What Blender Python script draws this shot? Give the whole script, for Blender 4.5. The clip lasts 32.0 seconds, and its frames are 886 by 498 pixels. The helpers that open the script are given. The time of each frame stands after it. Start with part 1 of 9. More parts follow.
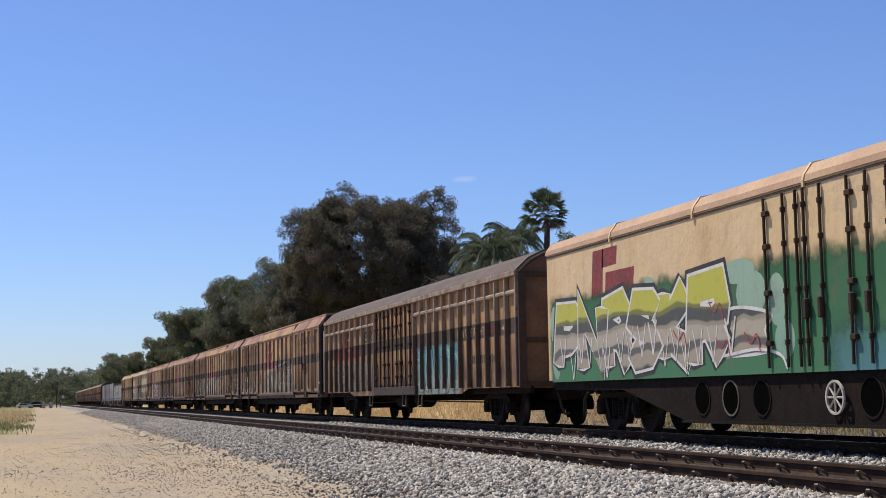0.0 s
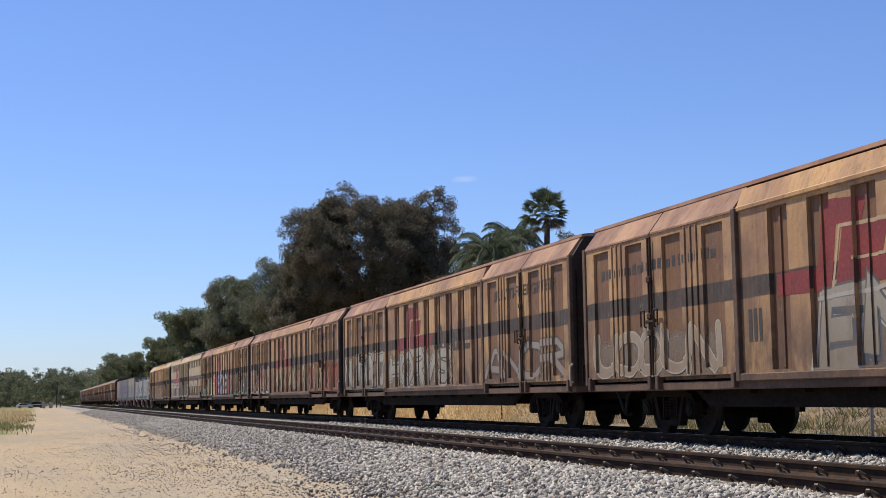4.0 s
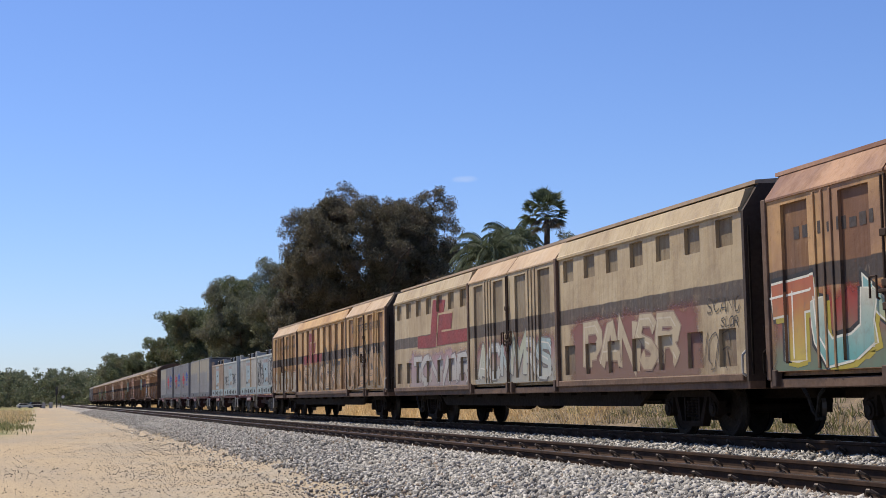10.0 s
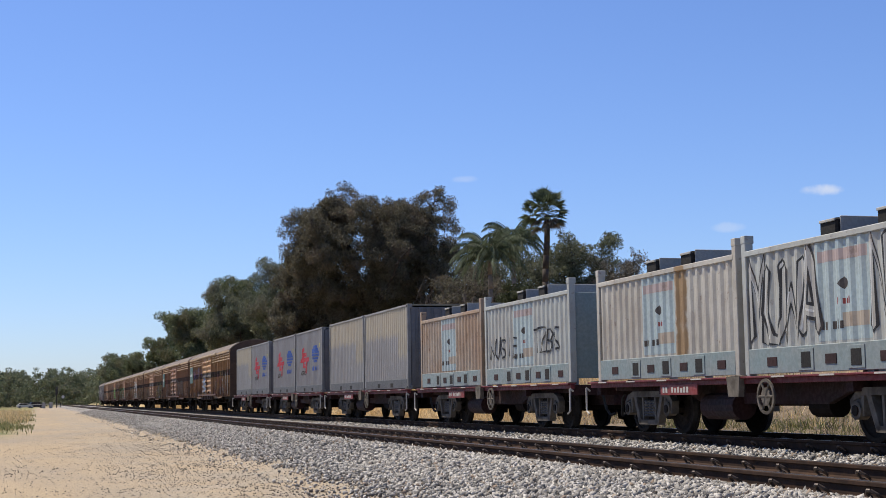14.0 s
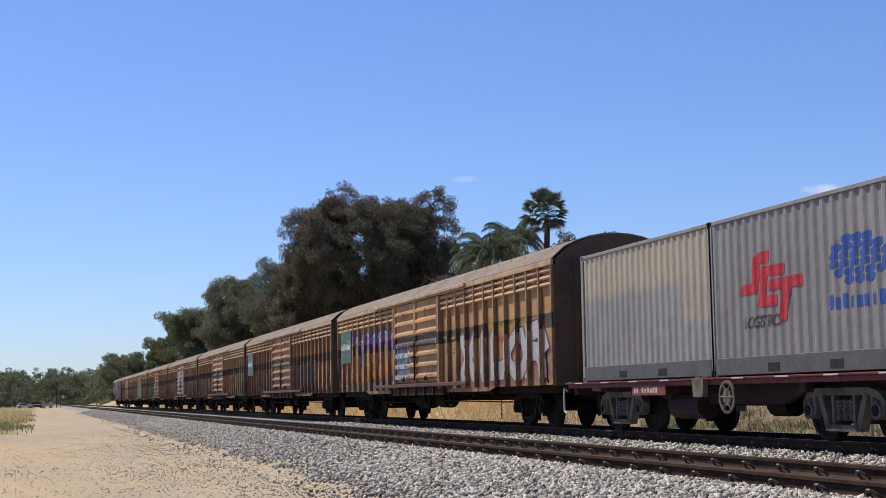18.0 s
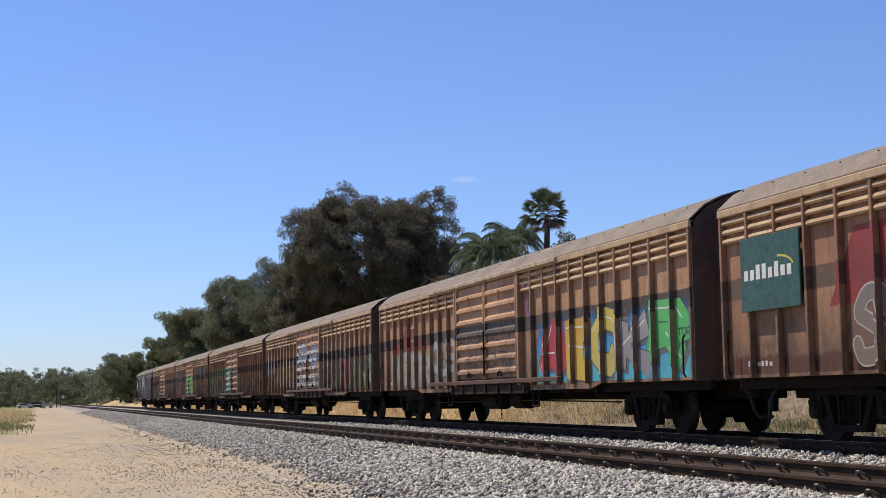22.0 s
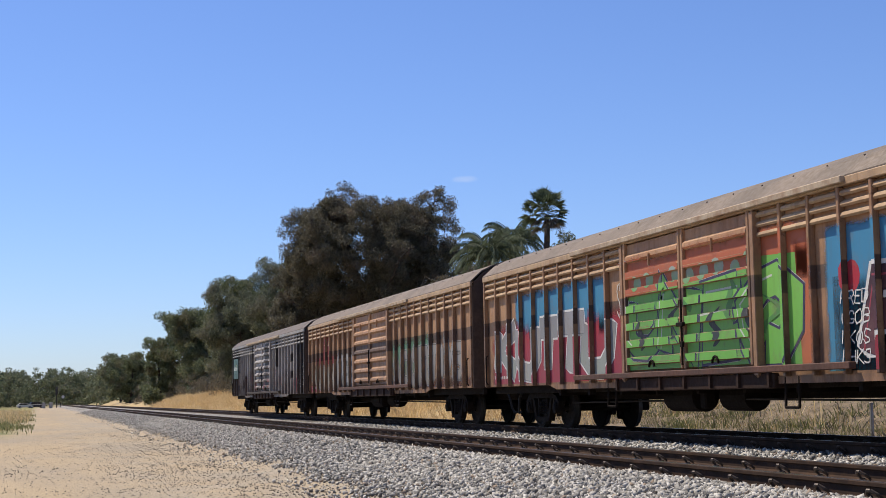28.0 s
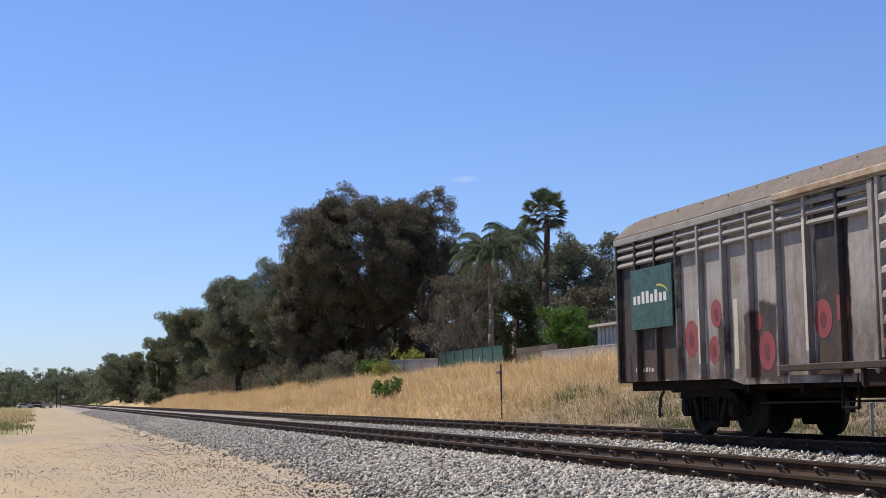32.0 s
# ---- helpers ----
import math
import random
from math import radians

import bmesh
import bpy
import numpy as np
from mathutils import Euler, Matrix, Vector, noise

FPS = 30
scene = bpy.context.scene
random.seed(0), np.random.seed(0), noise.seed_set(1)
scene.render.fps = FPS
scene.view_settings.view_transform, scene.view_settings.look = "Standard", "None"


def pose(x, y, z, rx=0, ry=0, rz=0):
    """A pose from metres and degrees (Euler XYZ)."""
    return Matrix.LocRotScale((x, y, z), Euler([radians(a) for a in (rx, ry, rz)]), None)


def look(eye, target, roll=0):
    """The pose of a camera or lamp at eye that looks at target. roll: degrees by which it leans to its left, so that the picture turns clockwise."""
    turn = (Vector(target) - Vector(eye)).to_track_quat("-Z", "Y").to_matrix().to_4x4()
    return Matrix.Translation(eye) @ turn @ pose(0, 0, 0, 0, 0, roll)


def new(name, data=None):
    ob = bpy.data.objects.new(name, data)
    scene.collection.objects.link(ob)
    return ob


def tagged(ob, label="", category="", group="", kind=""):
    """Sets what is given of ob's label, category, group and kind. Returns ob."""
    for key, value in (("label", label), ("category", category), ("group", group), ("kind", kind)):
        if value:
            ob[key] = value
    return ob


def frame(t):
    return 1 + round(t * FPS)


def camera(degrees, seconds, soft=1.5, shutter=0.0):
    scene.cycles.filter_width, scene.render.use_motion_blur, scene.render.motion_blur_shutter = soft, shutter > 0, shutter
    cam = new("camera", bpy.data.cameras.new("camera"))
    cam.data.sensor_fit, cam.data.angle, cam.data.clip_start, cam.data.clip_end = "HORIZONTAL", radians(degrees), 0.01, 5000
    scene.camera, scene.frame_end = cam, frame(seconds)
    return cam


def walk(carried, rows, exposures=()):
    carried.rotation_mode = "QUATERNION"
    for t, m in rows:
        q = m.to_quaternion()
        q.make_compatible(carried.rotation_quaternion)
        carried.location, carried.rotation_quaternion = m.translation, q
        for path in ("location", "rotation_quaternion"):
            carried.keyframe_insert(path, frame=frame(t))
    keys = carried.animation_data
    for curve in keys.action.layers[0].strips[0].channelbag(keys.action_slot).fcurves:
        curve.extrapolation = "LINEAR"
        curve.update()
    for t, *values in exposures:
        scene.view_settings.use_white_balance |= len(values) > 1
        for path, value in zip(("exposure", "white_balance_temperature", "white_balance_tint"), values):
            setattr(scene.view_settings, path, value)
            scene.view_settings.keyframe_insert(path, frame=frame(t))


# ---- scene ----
cam = camera(34.19, 32.0, soft=0.8)
EYE = (0.0, 0.0, 0.74)
YAW, TILT = 0.273, 0.102
AIM = (EYE[0] + math.sin(YAW) * math.cos(TILT), EYE[1] + math.cos(YAW) * math.cos(TILT), EYE[2] + math.sin(TILT))
STAND = look(EYE, AIM, -0.92)
walk(cam, [(0, STAND), (32, STAND)], exposures=((0, 0.21), (2.2, 0.21), (2.8, 0.3), (32, 0.3)))

# world, sun
SUN_EL, SUN_AZ = radians(61), radians(-40)       # azimuth from +y towards +x
world = bpy.data.worlds.new("world")
scene.world = world
world.use_nodes = True
wt = world.node_tree
sky = wt.nodes.new("ShaderNodeTexSky")
sky.sky_type, sky.sun_disc = "NISHITA", False
sky.sun_elevation, sky.sun_rotation = SUN_EL, SUN_AZ
sky.altitude, sky.air_density, sky.dust_density, sky.ozone_density = 20, 1.0, 0.3, 4.0
tint = wt.nodes.new("ShaderNodeMix")          # clear dry air: a deeper blue
tint.data_type, tint.blend_type = "RGBA", "MULTIPLY"
tint.inputs[0].default_value = 1.0
tint.inputs[7].default_value = (0.83, 0.94, 1.28, 1)
wt.links.new(sky.outputs[0], tint.inputs[6])
wt.links.new(tint.outputs[2], wt.nodes["Background"].inputs[0])
wt.nodes["Background"].inputs[1].default_value = 0.09
sun = new("sun", bpy.data.lights.new("sun", "SUN"))
sun.data.energy, sun.data.angle, sun.data.color = 4.9, radians(0.53), (1.0, 0.91, 0.77)
to_sun = Vector((math.sin(SUN_AZ) * math.cos(SUN_EL), math.cos(SUN_AZ) * math.cos(SUN_EL), math.sin(SUN_EL)))
sun.matrix_world = look(tuple(to_sun * 60), (0, 0, 0))


def wisp(way, wide, high, strength):
    """A faint fair-weather cloud far off in one direction of the sky."""
    n, ln = wt.nodes, wt.links
    way = Vector(way).normalized()
    side = way.cross(Vector((0, 0, 1))).normalized()
    up = side.cross(way)
    co = n.new("ShaderNodeTexCoord").outputs["Generated"]
    terms = []
    for axis, size in ((side, wide), (up, high)):
        d = n.new("ShaderNodeVectorMath")
        d.operation = "DOT_PRODUCT"
        d.inputs[1].default_value = axis / size
        ln.new(co, d.inputs[0])
        sq = n.new("ShaderNodeMath")
        sq.operation = "MULTIPLY"
        ln.new(d.outputs["Value"], sq.inputs[0])
        ln.new(d.outputs["Value"], sq.inputs[1])
        terms.append(sq.outputs[0])
    ahead = n.new("ShaderNodeVectorMath")
    ahead.operation = "DOT_PRODUCT"
    ahead.inputs[1].default_value = way
    ln.new(co, ahead.inputs[0])
    tot = n.new("ShaderNodeMath")
    tot.operation = "ADD"
    ln.new(terms[0], tot.inputs[0])
    ln.new(terms[1], tot.inputs[1])
    puff = n.new("ShaderNodeTexNoise")
    puff.inputs["Scale"].default_value, puff.inputs["Detail"].default_value = 70, 4
    ln.new(co, puff.inputs["Vector"])
    rag = n.new("ShaderNodeMath")
    rag.operation = "MULTIPLY_ADD"
    rag.inputs[1].default_value = 2.4
    ln.new(puff.outputs[0], rag.inputs[0])
    ln.new(tot.outputs[0], rag.inputs[2])
    edge = n.new("ShaderNodeMapRange")
    edge.interpolation_type = "SMOOTHSTEP"
    for k, v in (("From Min", 2.3), ("From Max", 1.0), ("To Min", 0.0), ("To Max", strength)):
        edge.inputs[k].default_value = v
    ln.new(rag.outputs[0], edge.inputs["Value"])
    front = n.new("ShaderNodeMath")
    front.operation = "MULTIPLY"
    ln.new(edge.outputs[0], front.inputs[0])
    gate = n.new("ShaderNodeMath")
    gate.operation = "GREATER_THAN"
    ln.new(ahead.outputs["Value"], gate.inputs[0])
    ln.new(gate.outputs[0], front.inputs[1])
    mixer = n.new("ShaderNodeMix")
    mixer.data_type = "RGBA"
    mixer.inputs[7].default_value = (7.5, 7.6, 7.9, 1)
    ln.new(front.outputs[0], mixer.inputs[0])
    bg = n["Background"].inputs[0]
    ln.new(bg.links[0].from_socket, mixer.inputs[6])
    ln.new(mixer.outputs[2], bg)


wisp((0.2816, 0.9478, 0.1494), 0.0102, 0.0027, 0.2)
wisp((0.5040, 0.8532, 0.1339), 0.0149, 0.0043, 0.6)
wisp((0.4504, 0.8858, 0.1117), 0.0118, 0.0035, 0.22)


# ---------- mesh helpers ----------
class Mesh:
    """Collects corners and faces of one mesh."""

    def __init__(self):
        self.v, self.f = [], []

    def add(self, verts, faces, convex=True):
        k = len(self.v)
        self.v += [tuple(p) for p in verts]
        if convex:
            c = [sum(p[i] for p in verts) / len(verts) for i in range(3)]
            for fa in faces:
                a, b, d = verts[fa[0]], verts[fa[1]], verts[fa[2]]
                u = (b[0] - a[0], b[1] - a[1], b[2] - a[2])
                w = (d[0] - a[0], d[1] - a[1], d[2] - a[2])
                n = (u[1] * w[2] - u[2] * w[1], u[2] * w[0] - u[0] * w[2], u[0] * w[1] - u[1] * w[0])
                out = n[0] * (a[0] - c[0]) + n[1] * (a[1] - c[1]) + n[2] * (a[2] - c[2])
                fa = fa if out >= 0 else fa[::-1]
                self.f.append([k + i for i in fa])
        else:
            self.f += [[k + i for i in fa] for fa in faces]
        return self

    def box(self, x0, x1, y0, y1, z0, z1, b=0.0):
        if b <= 0:
            vs = [(x, y, z) for x in (x0, x1) for y in (y0, y1) for z in (z0, z1)]
            return self.add(vs, [(0, 1, 3, 2), (4, 6, 7, 5), (0, 4, 5, 1), (2, 3, 7, 6), (0, 2, 6, 4), (1, 5, 7, 3)])
        lo, hi, vs, at = (x0, y0, z0), (x1, y1, z1), [], {}
        for c in range(8):
            s = (c >> 2 & 1, c >> 1 & 1, c & 1)
            for ax in range(3):
                p = []
                for i in range(3):
                    q = hi[i] if s[i] else lo[i]
                    p.append(q if i == ax else q - b if s[i] else q + b)
                at[s, ax] = len(vs)
                vs.append(tuple(p))
        fs = []
        for ax in range(3):
            i, j = [k for k in range(3) if k != ax]
            for side in (0, 1):
                ring = []
                for a, c in ((0, 0), (1, 0), (1, 1), (0, 1)):
                    s = [0, 0, 0]
                    s[ax], s[i], s[j] = side, a, c
                    ring.append(at[tuple(s), ax])
                fs.append(tuple(ring))
            for a in (0, 1):
                for c in (0, 1):
                    s0, s1 = [0, 0, 0], [0, 0, 0]
                    s0[i], s0[j], s1[i], s1[j], s1[ax] = a, c, a, c, 1
                    fs.append((at[tuple(s0), i], at[tuple(s1), i], at[tuple(s1), j], at[tuple(s0), j]))
        for c in range(8):
            s = (c >> 2 & 1, c >> 1 & 1, c & 1)
            fs.append((at[s, 0], at[s, 1], at[s, 2]))
        return self.add(vs, fs)

    def cyl(self, p, q, r, n=12, r2=None):
        p, q = Vector(p), Vector(q)
        r2 = r if r2 is None else r2
        d = (q - p).normalized()
        a = d.orthogonal().normalized()
        b = d.cross(a)
        vs = []
        for base, rad in ((p, r), (q, r2)):
            for i in range(n):
                t = 2 * math.pi * i / n
                vs.append(tuple(base + (a * math.cos(t) + b * math.sin(t)) * rad))
        fs = [(i, (i + 1) % n, n + (i + 1) % n, n + i) for i in range(n)]
        return self.add(vs, fs + [tuple(range(n)), tuple(range(n, 2 * n))])

    def tube(self, pts, r, n=6):
        for p, q in zip(pts, pts[1:]):
            self.cyl(p, q, r, n)
        return self

    def prism(self, poly, y0, y1, convex=False):
        """A closed outline in x, z (counter-clockwise seen from -y), drawn out along y."""
        n = len(poly)
        vs = [(x, y0, z) for x, z in poly] + [(x, y1, z) for x, z in poly]
        fs = [tuple(range(n)), tuple(range(2 * n - 1, n - 1, -1))] + [(i, n + i, n + (i + 1) % n, (i + 1) % n) for i in range(n)]
        return self.add(vs, fs, convex)

    def plate(self, poly, x0, x1):
        """A closed outline in y, z with thickness along x."""
        n = len(poly)
        vs = [(x0, y, z) for y, z in poly] + [(x1, y, z) for y, z in poly]
        fs = [tuple(range(n)), tuple(range(2 * n - 1, n - 1, -1))] + [(i, n + i, n + (i + 1) % n, (i + 1) % n) for i in range(n)]
        return self.add(vs, fs, False)

    def ring(self, c, axis, r, w, thick, n=20):
        """A flat hoop round c with its axis along x."""
        vs = []
        for x in (c[0] - thick / 2, c[0] + thick / 2):
            for rad in (r, r - w):
                vs += [(x, c[1] + rad * math.cos(2 * math.pi * i / n), c[2] + rad * math.sin(2 * math.pi * i / n)) for i in range(n)]
        fs = []
        for i in range(n):
            j = (i + 1) % n
            fs += [(i, j, n + j, n + i), (2 * n + i, 3 * n + i, 3 * n + j, 2 * n + j), (i, 2 * n + i, 2 * n + j, j), (n + i, n + j, 3 * n + j, 3 * n + i)]
        return self.add(vs, fs, False)

    def data(self, name, material, smooth=False):
        me = bpy.data.meshes.new(name)
        me.from_pydata(self.v, [], self.f)
        if material:
            me.materials.append(material)
        if smooth:
            me.polygons.foreach_set("use_smooth", [True] * len(me.polygons))
        me.update()
        return me


def quick(name, verts, faces, material, smooth=False):
    """A mesh from arrays: corners (n, 3) and faces (m, 3 or 4)."""
    verts, faces = np.asarray(verts, np.float32), np.asarray(faces, np.int32)
    me = bpy.data.meshes.new(name)
    m, k = faces.shape
    me.vertices.add(len(verts))
    me.vertices.foreach_set("co", verts.ravel())
    me.loops.add(m * k)
    me.loops.foreach_set("vertex_index", faces.ravel())
    me.polygons.add(m)
    me.polygons.foreach_set("loop_start", np.arange(0, m * k, k, dtype=np.int32))
    if smooth:
        me.polygons.foreach_set("use_smooth", np.ones(m, dtype=bool))
    me.materials.append(material)
    me.update(calc_edges=True)
    return me


def part(name, mesh, material, parent, label="", smooth=False, at=None):
    """One mesh object under a thing or under a part."""
    ob = new(name, mesh if isinstance(mesh, bpy.types.Mesh) else mesh.data(name, material, smooth))
    ob.parent = parent
    if at:
        ob.location = at
    if label:
        ob["label"] = label
    return ob


def thing(name, label, category, at=(0, 0, 0), group="", kind="", data=None):
    ob = new(name, data)
    ob.location = at
    return tagged(ob, label, category, group, kind)


# ---------- material helpers ----------
class Graph:
    """A node material in few words."""

    def __init__(self, name):
        self.mat = bpy.data.materials.new(name)
        self.mat.use_nodes = True
        self.t = self.mat.node_tree
        self.out = self.t.nodes["Principled BSDF"]
        self.co = self.node("ShaderNodeTexCoord").outputs["Object"]

    def node(self, kind):
        return self.t.nodes.new(kind)

    def put(self, socket, value):
        if isinstance(value, bpy.types.NodeSocket):
            self.t.links.new(value, socket)
        elif isinstance(value, (tuple, list)) and len(value) == 3 and socket.type == "RGBA":
            socket.default_value = (*value, 1)
        else:
            socket.default_value = value

    def scaled(self, sx, sy, sz, vec=None):
        n = self.node("ShaderNodeMapping")
        self.put(n.inputs["Vector"], vec or self.co)
        n.inputs["Scale"].default_value = (sx, sy, sz)
        return n.outputs[0]

    def noise(self, scale, detail=4, vec=None, rough=0.6, warp=0.0):
        n = self.node("ShaderNodeTexNoise")
        self.put(n.inputs["Vector"], vec or self.co)
        n.inputs["Scale"].default_value, n.inputs["Detail"].default_value = scale, detail
        n.inputs["Roughness"].default_value, n.inputs["Distortion"].default_value = rough, warp
        return n.outputs[0]

    def cells(self, scale, vec=None, feature="F1", out="Color"):
        n = self.node("ShaderNodeTexVoronoi")
        n.feature = feature
        self.put(n.inputs["Vector"], vec or self.co)
        n.inputs["Scale"].default_value = scale
        return n.outputs[out]

    def ramp(self, fac, a, b, lo=0.0, hi=1.0):
        n = self.node("ShaderNodeMapRange")
        n.interpolation_type = "SMOOTHSTEP"
        for k, v in (("Value", fac), ("From Min", a), ("From Max", b), ("To Min", lo), ("To Max", hi)):
            self.put(n.inputs[k], v)
        return n.outputs[0]

    def mix(self, fac, a, b, blend="MIX"):
        n = self.node("ShaderNodeMix")
        n.data_type, n.blend_type = "RGBA", blend
        self.put(n.inputs[0], fac)
        self.put(n.inputs[6], a)
        self.put(n.inputs[7], b)
        return n.outputs[2]

    def calc(self, op, a, b=0.0):
        n = self.node("ShaderNodeMath")
        n.operation = op
        self.put(n.inputs[0], a)
        self.put(n.inputs[1], b)
        return n.outputs[0]

    def axes(self, vec=None):
        n = self.node("ShaderNodeSeparateXYZ")
        self.put(n.inputs[0], vec or self.co)
        return n.outputs

    def island(self):
        return self.node("ShaderNodeNewGeometry").outputs["Random Per Island"]

    def each(self):
        return self.node("ShaderNodeObjectInfo").outputs["Random"]

    def bump(self, height, strength=0.3, far=0.01):
        n = self.node("ShaderNodeBump")
        n.inputs["Strength"].default_value, n.inputs["Distance"].default_value = strength, far
        self.put(n.inputs["Height"], height)
        self.put(self.out.inputs["Normal"], n.outputs[0])

    def done(self, color, rough=0.6, metal=0.0, spec=0.5, dimmed=True):
        if dimmed:                                    # one factor dims and warms every colour to balance the stronger sun
            color = self.mix(1.0, color, (0.86, 0.83, 0.78), "MULTIPLY")
        self.put(self.out.inputs["Base Color"], color)
        self.put(self.out.inputs["Roughness"], rough)
        self.put(self.out.inputs["Metallic"], metal)
        self.put(self.out.inputs["Specular IOR Level"], spec)
        return self.mat


def shade(c, k):
    return tuple(min(1.0, x * k) for x in c)


def plain(name, col, col2=None, rough=0.6, metal=0.0, scale=2.0, fine=25.0, bump=0.25, spec=0.4):
    """A worn surface: two colours mixed at two scales, uneven gloss and fine relief."""
    g = Graph(name)
    big = g.ramp(g.noise(scale, 5), 0.35, 0.68)
    small = g.noise(fine, 4)
    c = g.mix(big, col, col2 or shade(col, 0.62))
    c = g.mix(g.ramp(small, 0.3, 0.7, 0.0, 0.35), c, shade(col, 0.5))
    g.bump(small, bump, 0.006)
    return g.done(c, g.ramp(small, 0.3, 0.7, rough - 0.1, min(1.0, rough + 0.12)), metal, spec)


def van_paint(name, base, pale, band=None, band_col=(0.06, 0.05, 0.045), grime=0.5, rust=0.4, patches=(), soft=0.04):
    """Faded van paint with an even band, dirt that has run down, rust at the edges and old patches."""
    g = Graph(name)
    x, y, z = g.axes()
    c = g.mix(g.ramp(g.noise(0.55, 4), 0.36, 0.66), base, pale)
    if patches:                                 # repainted or faded patches with uneven edges
        yw = g.calc("ADD", y, g.calc("MULTIPLY", g.calc("SUBTRACT", g.noise(3.0, 4), 0.5), 0.22))
        zw = g.calc("ADD", z, g.calc("MULTIPLY", g.calc("SUBTRACT", g.noise(1.6, 4), 0.5), 0.5))
    for y0, y1, z0, z1, col in patches:
        inside = g.calc("MULTIPLY", g.calc("MULTIPLY", g.ramp(yw, y0 - 0.03, y0 + 0.03), g.ramp(yw, y1 + 0.03, y1 - 0.03)),
                        g.calc("MULTIPLY", g.ramp(zw, z0 - soft, z0 + soft), g.ramp(zw, z1 + soft, z1 - soft)))
        c = g.mix(g.calc("MULTIPLY", inside, g.ramp(g.noise(2.2, 3), 0.2, 0.45, 0.72, 1.0)), c, col)
    if band:
        wob = g.calc("ADD", z, g.calc("MULTIPLY", g.calc("SUBTRACT", g.noise(1.2, 2), 0.5), 0.05))
        inside = g.calc("MULTIPLY", g.ramp(wob, band[0] - 0.012, band[0] + 0.012), g.ramp(wob, band[1] + 0.012, band[1] - 0.012))
        c = g.mix(g.calc("MULTIPLY", inside, g.ramp(g.noise(5, 5), 0.25, 0.5, 0.75, 0.97)), c, band_col)
    runs = g.noise(1.0, 5, g.scaled(9, 9, 0.4), 0.65)
    c = g.mix(g.ramp(runs, 0.48, 0.76, 0.0, grime * 0.6), c, (0.08, 0.05, 0.034))
    fine = g.noise(1.0, 3, g.scaled(22, 22, 0.9), 0.6)
    c = g.mix(g.ramp(fine, 0.6, 0.78, 0.0, grime * 0.22), c, (0.06, 0.04, 0.03))
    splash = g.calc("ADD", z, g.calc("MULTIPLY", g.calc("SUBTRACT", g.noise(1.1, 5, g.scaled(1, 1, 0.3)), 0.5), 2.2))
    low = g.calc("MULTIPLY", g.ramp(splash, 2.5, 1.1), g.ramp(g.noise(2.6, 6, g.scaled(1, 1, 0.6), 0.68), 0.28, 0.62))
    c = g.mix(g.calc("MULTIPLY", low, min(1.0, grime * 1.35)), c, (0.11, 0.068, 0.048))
    mottle = g.ramp(g.noise(1.5, 7, g.scaled(1, 1, 0.7), 0.72), 0.47, 0.66, 0.0, 0.55 * grime + 0.1)
    c = g.mix(mottle, c, (0.15, 0.1, 0.075))
    scuff = g.ramp(g.noise(5.0, 6, g.scaled(1, 1, 0.55), 0.7), 0.6, 0.72, 0.0, 0.3)
    c = g.mix(scuff, c, (0.5, 0.41, 0.31))
    spots = g.ramp(g.noise(7.5, 6, None, 0.7), 0.58, 0.7, 0.0, rust)
    c = g.mix(spots, c, (0.13, 0.05, 0.022))
    dents = g.noise(3.0, 3)
    g.bump(g.calc("ADD", g.calc("MULTIPLY", dents, 1.6), g.calc("MULTIPLY", g.noise(60, 3), 0.15)), 0.5, 0.02)
    return g.done(c, g.ramp(runs, 0.3, 0.7, 0.5, 0.8), 0.0, 0.3)


def spray(name, top, low, z0, z1, wear=0.45):
    """Sprayed paint, one colour running into another from the top down, worn to the dirt beneath."""
    g = Graph(name)
    x, y, z = g.axes()
    f = g.ramp(g.calc("ADD", z, g.calc("MULTIPLY", g.calc("SUBTRACT", g.noise(1.6, 2), 0.5), 0.7)), z0, z1)
    c = g.mix(f, low, top)
    c = g.mix(g.ramp(g.noise(1.0, 5, g.scaled(8, 8, 0.8), 0.65), 0.5, 0.78, 0.0, wear), c, (0.13, 0.09, 0.06))
    c = g.mix(g.ramp(g.noise(9, 4), 0.55, 0.75, 0.0, 0.3), c, (0.2, 0.17, 0.13))
    c = g.mix(g.ramp(g.noise(2.2, 7, None, 0.72), 0.5, 0.68, 0.0, 0.2 + wear * 0.7), c, (0.21, 0.14, 0.1))
    return g.done(c, 0.55, 0.0, 0.35)


# ---------- plan ----------
NEAR_RAILS, NEAR_Z = (7.1, 8.6), -0.07      # the empty track
FAR_MID, FAR_RAILS = 11.95, (11.2, 12.7)    # the train's track, railheads at 0
rng = np.random.default_rng(7)


def ground_height(x, y):
    """Sand, ballast shoulder, track bed, ditch and the grassy bank."""
    xs = [-400, -14, -4, 4.35, 6.35, 6.9, 7.2, 8.5, 8.75, 11.05, 11.3, 12.6, 12.85, 13.6, 14.9, 16.2, 19.5, 24.5, 28.5, 34, 60, 400]
    zs = [-0.7, -0.75, -0.75, -0.75, -0.26, -0.25, -0.34, -0.34, -0.25, -0.21, -0.26, -0.26, -0.21, -0.23, -0.62, -0.5, 0.55, 1.75, 2.2, 2.3, 3.2, 3.2]
    z = np.interp(x, xs, zs)
    return z


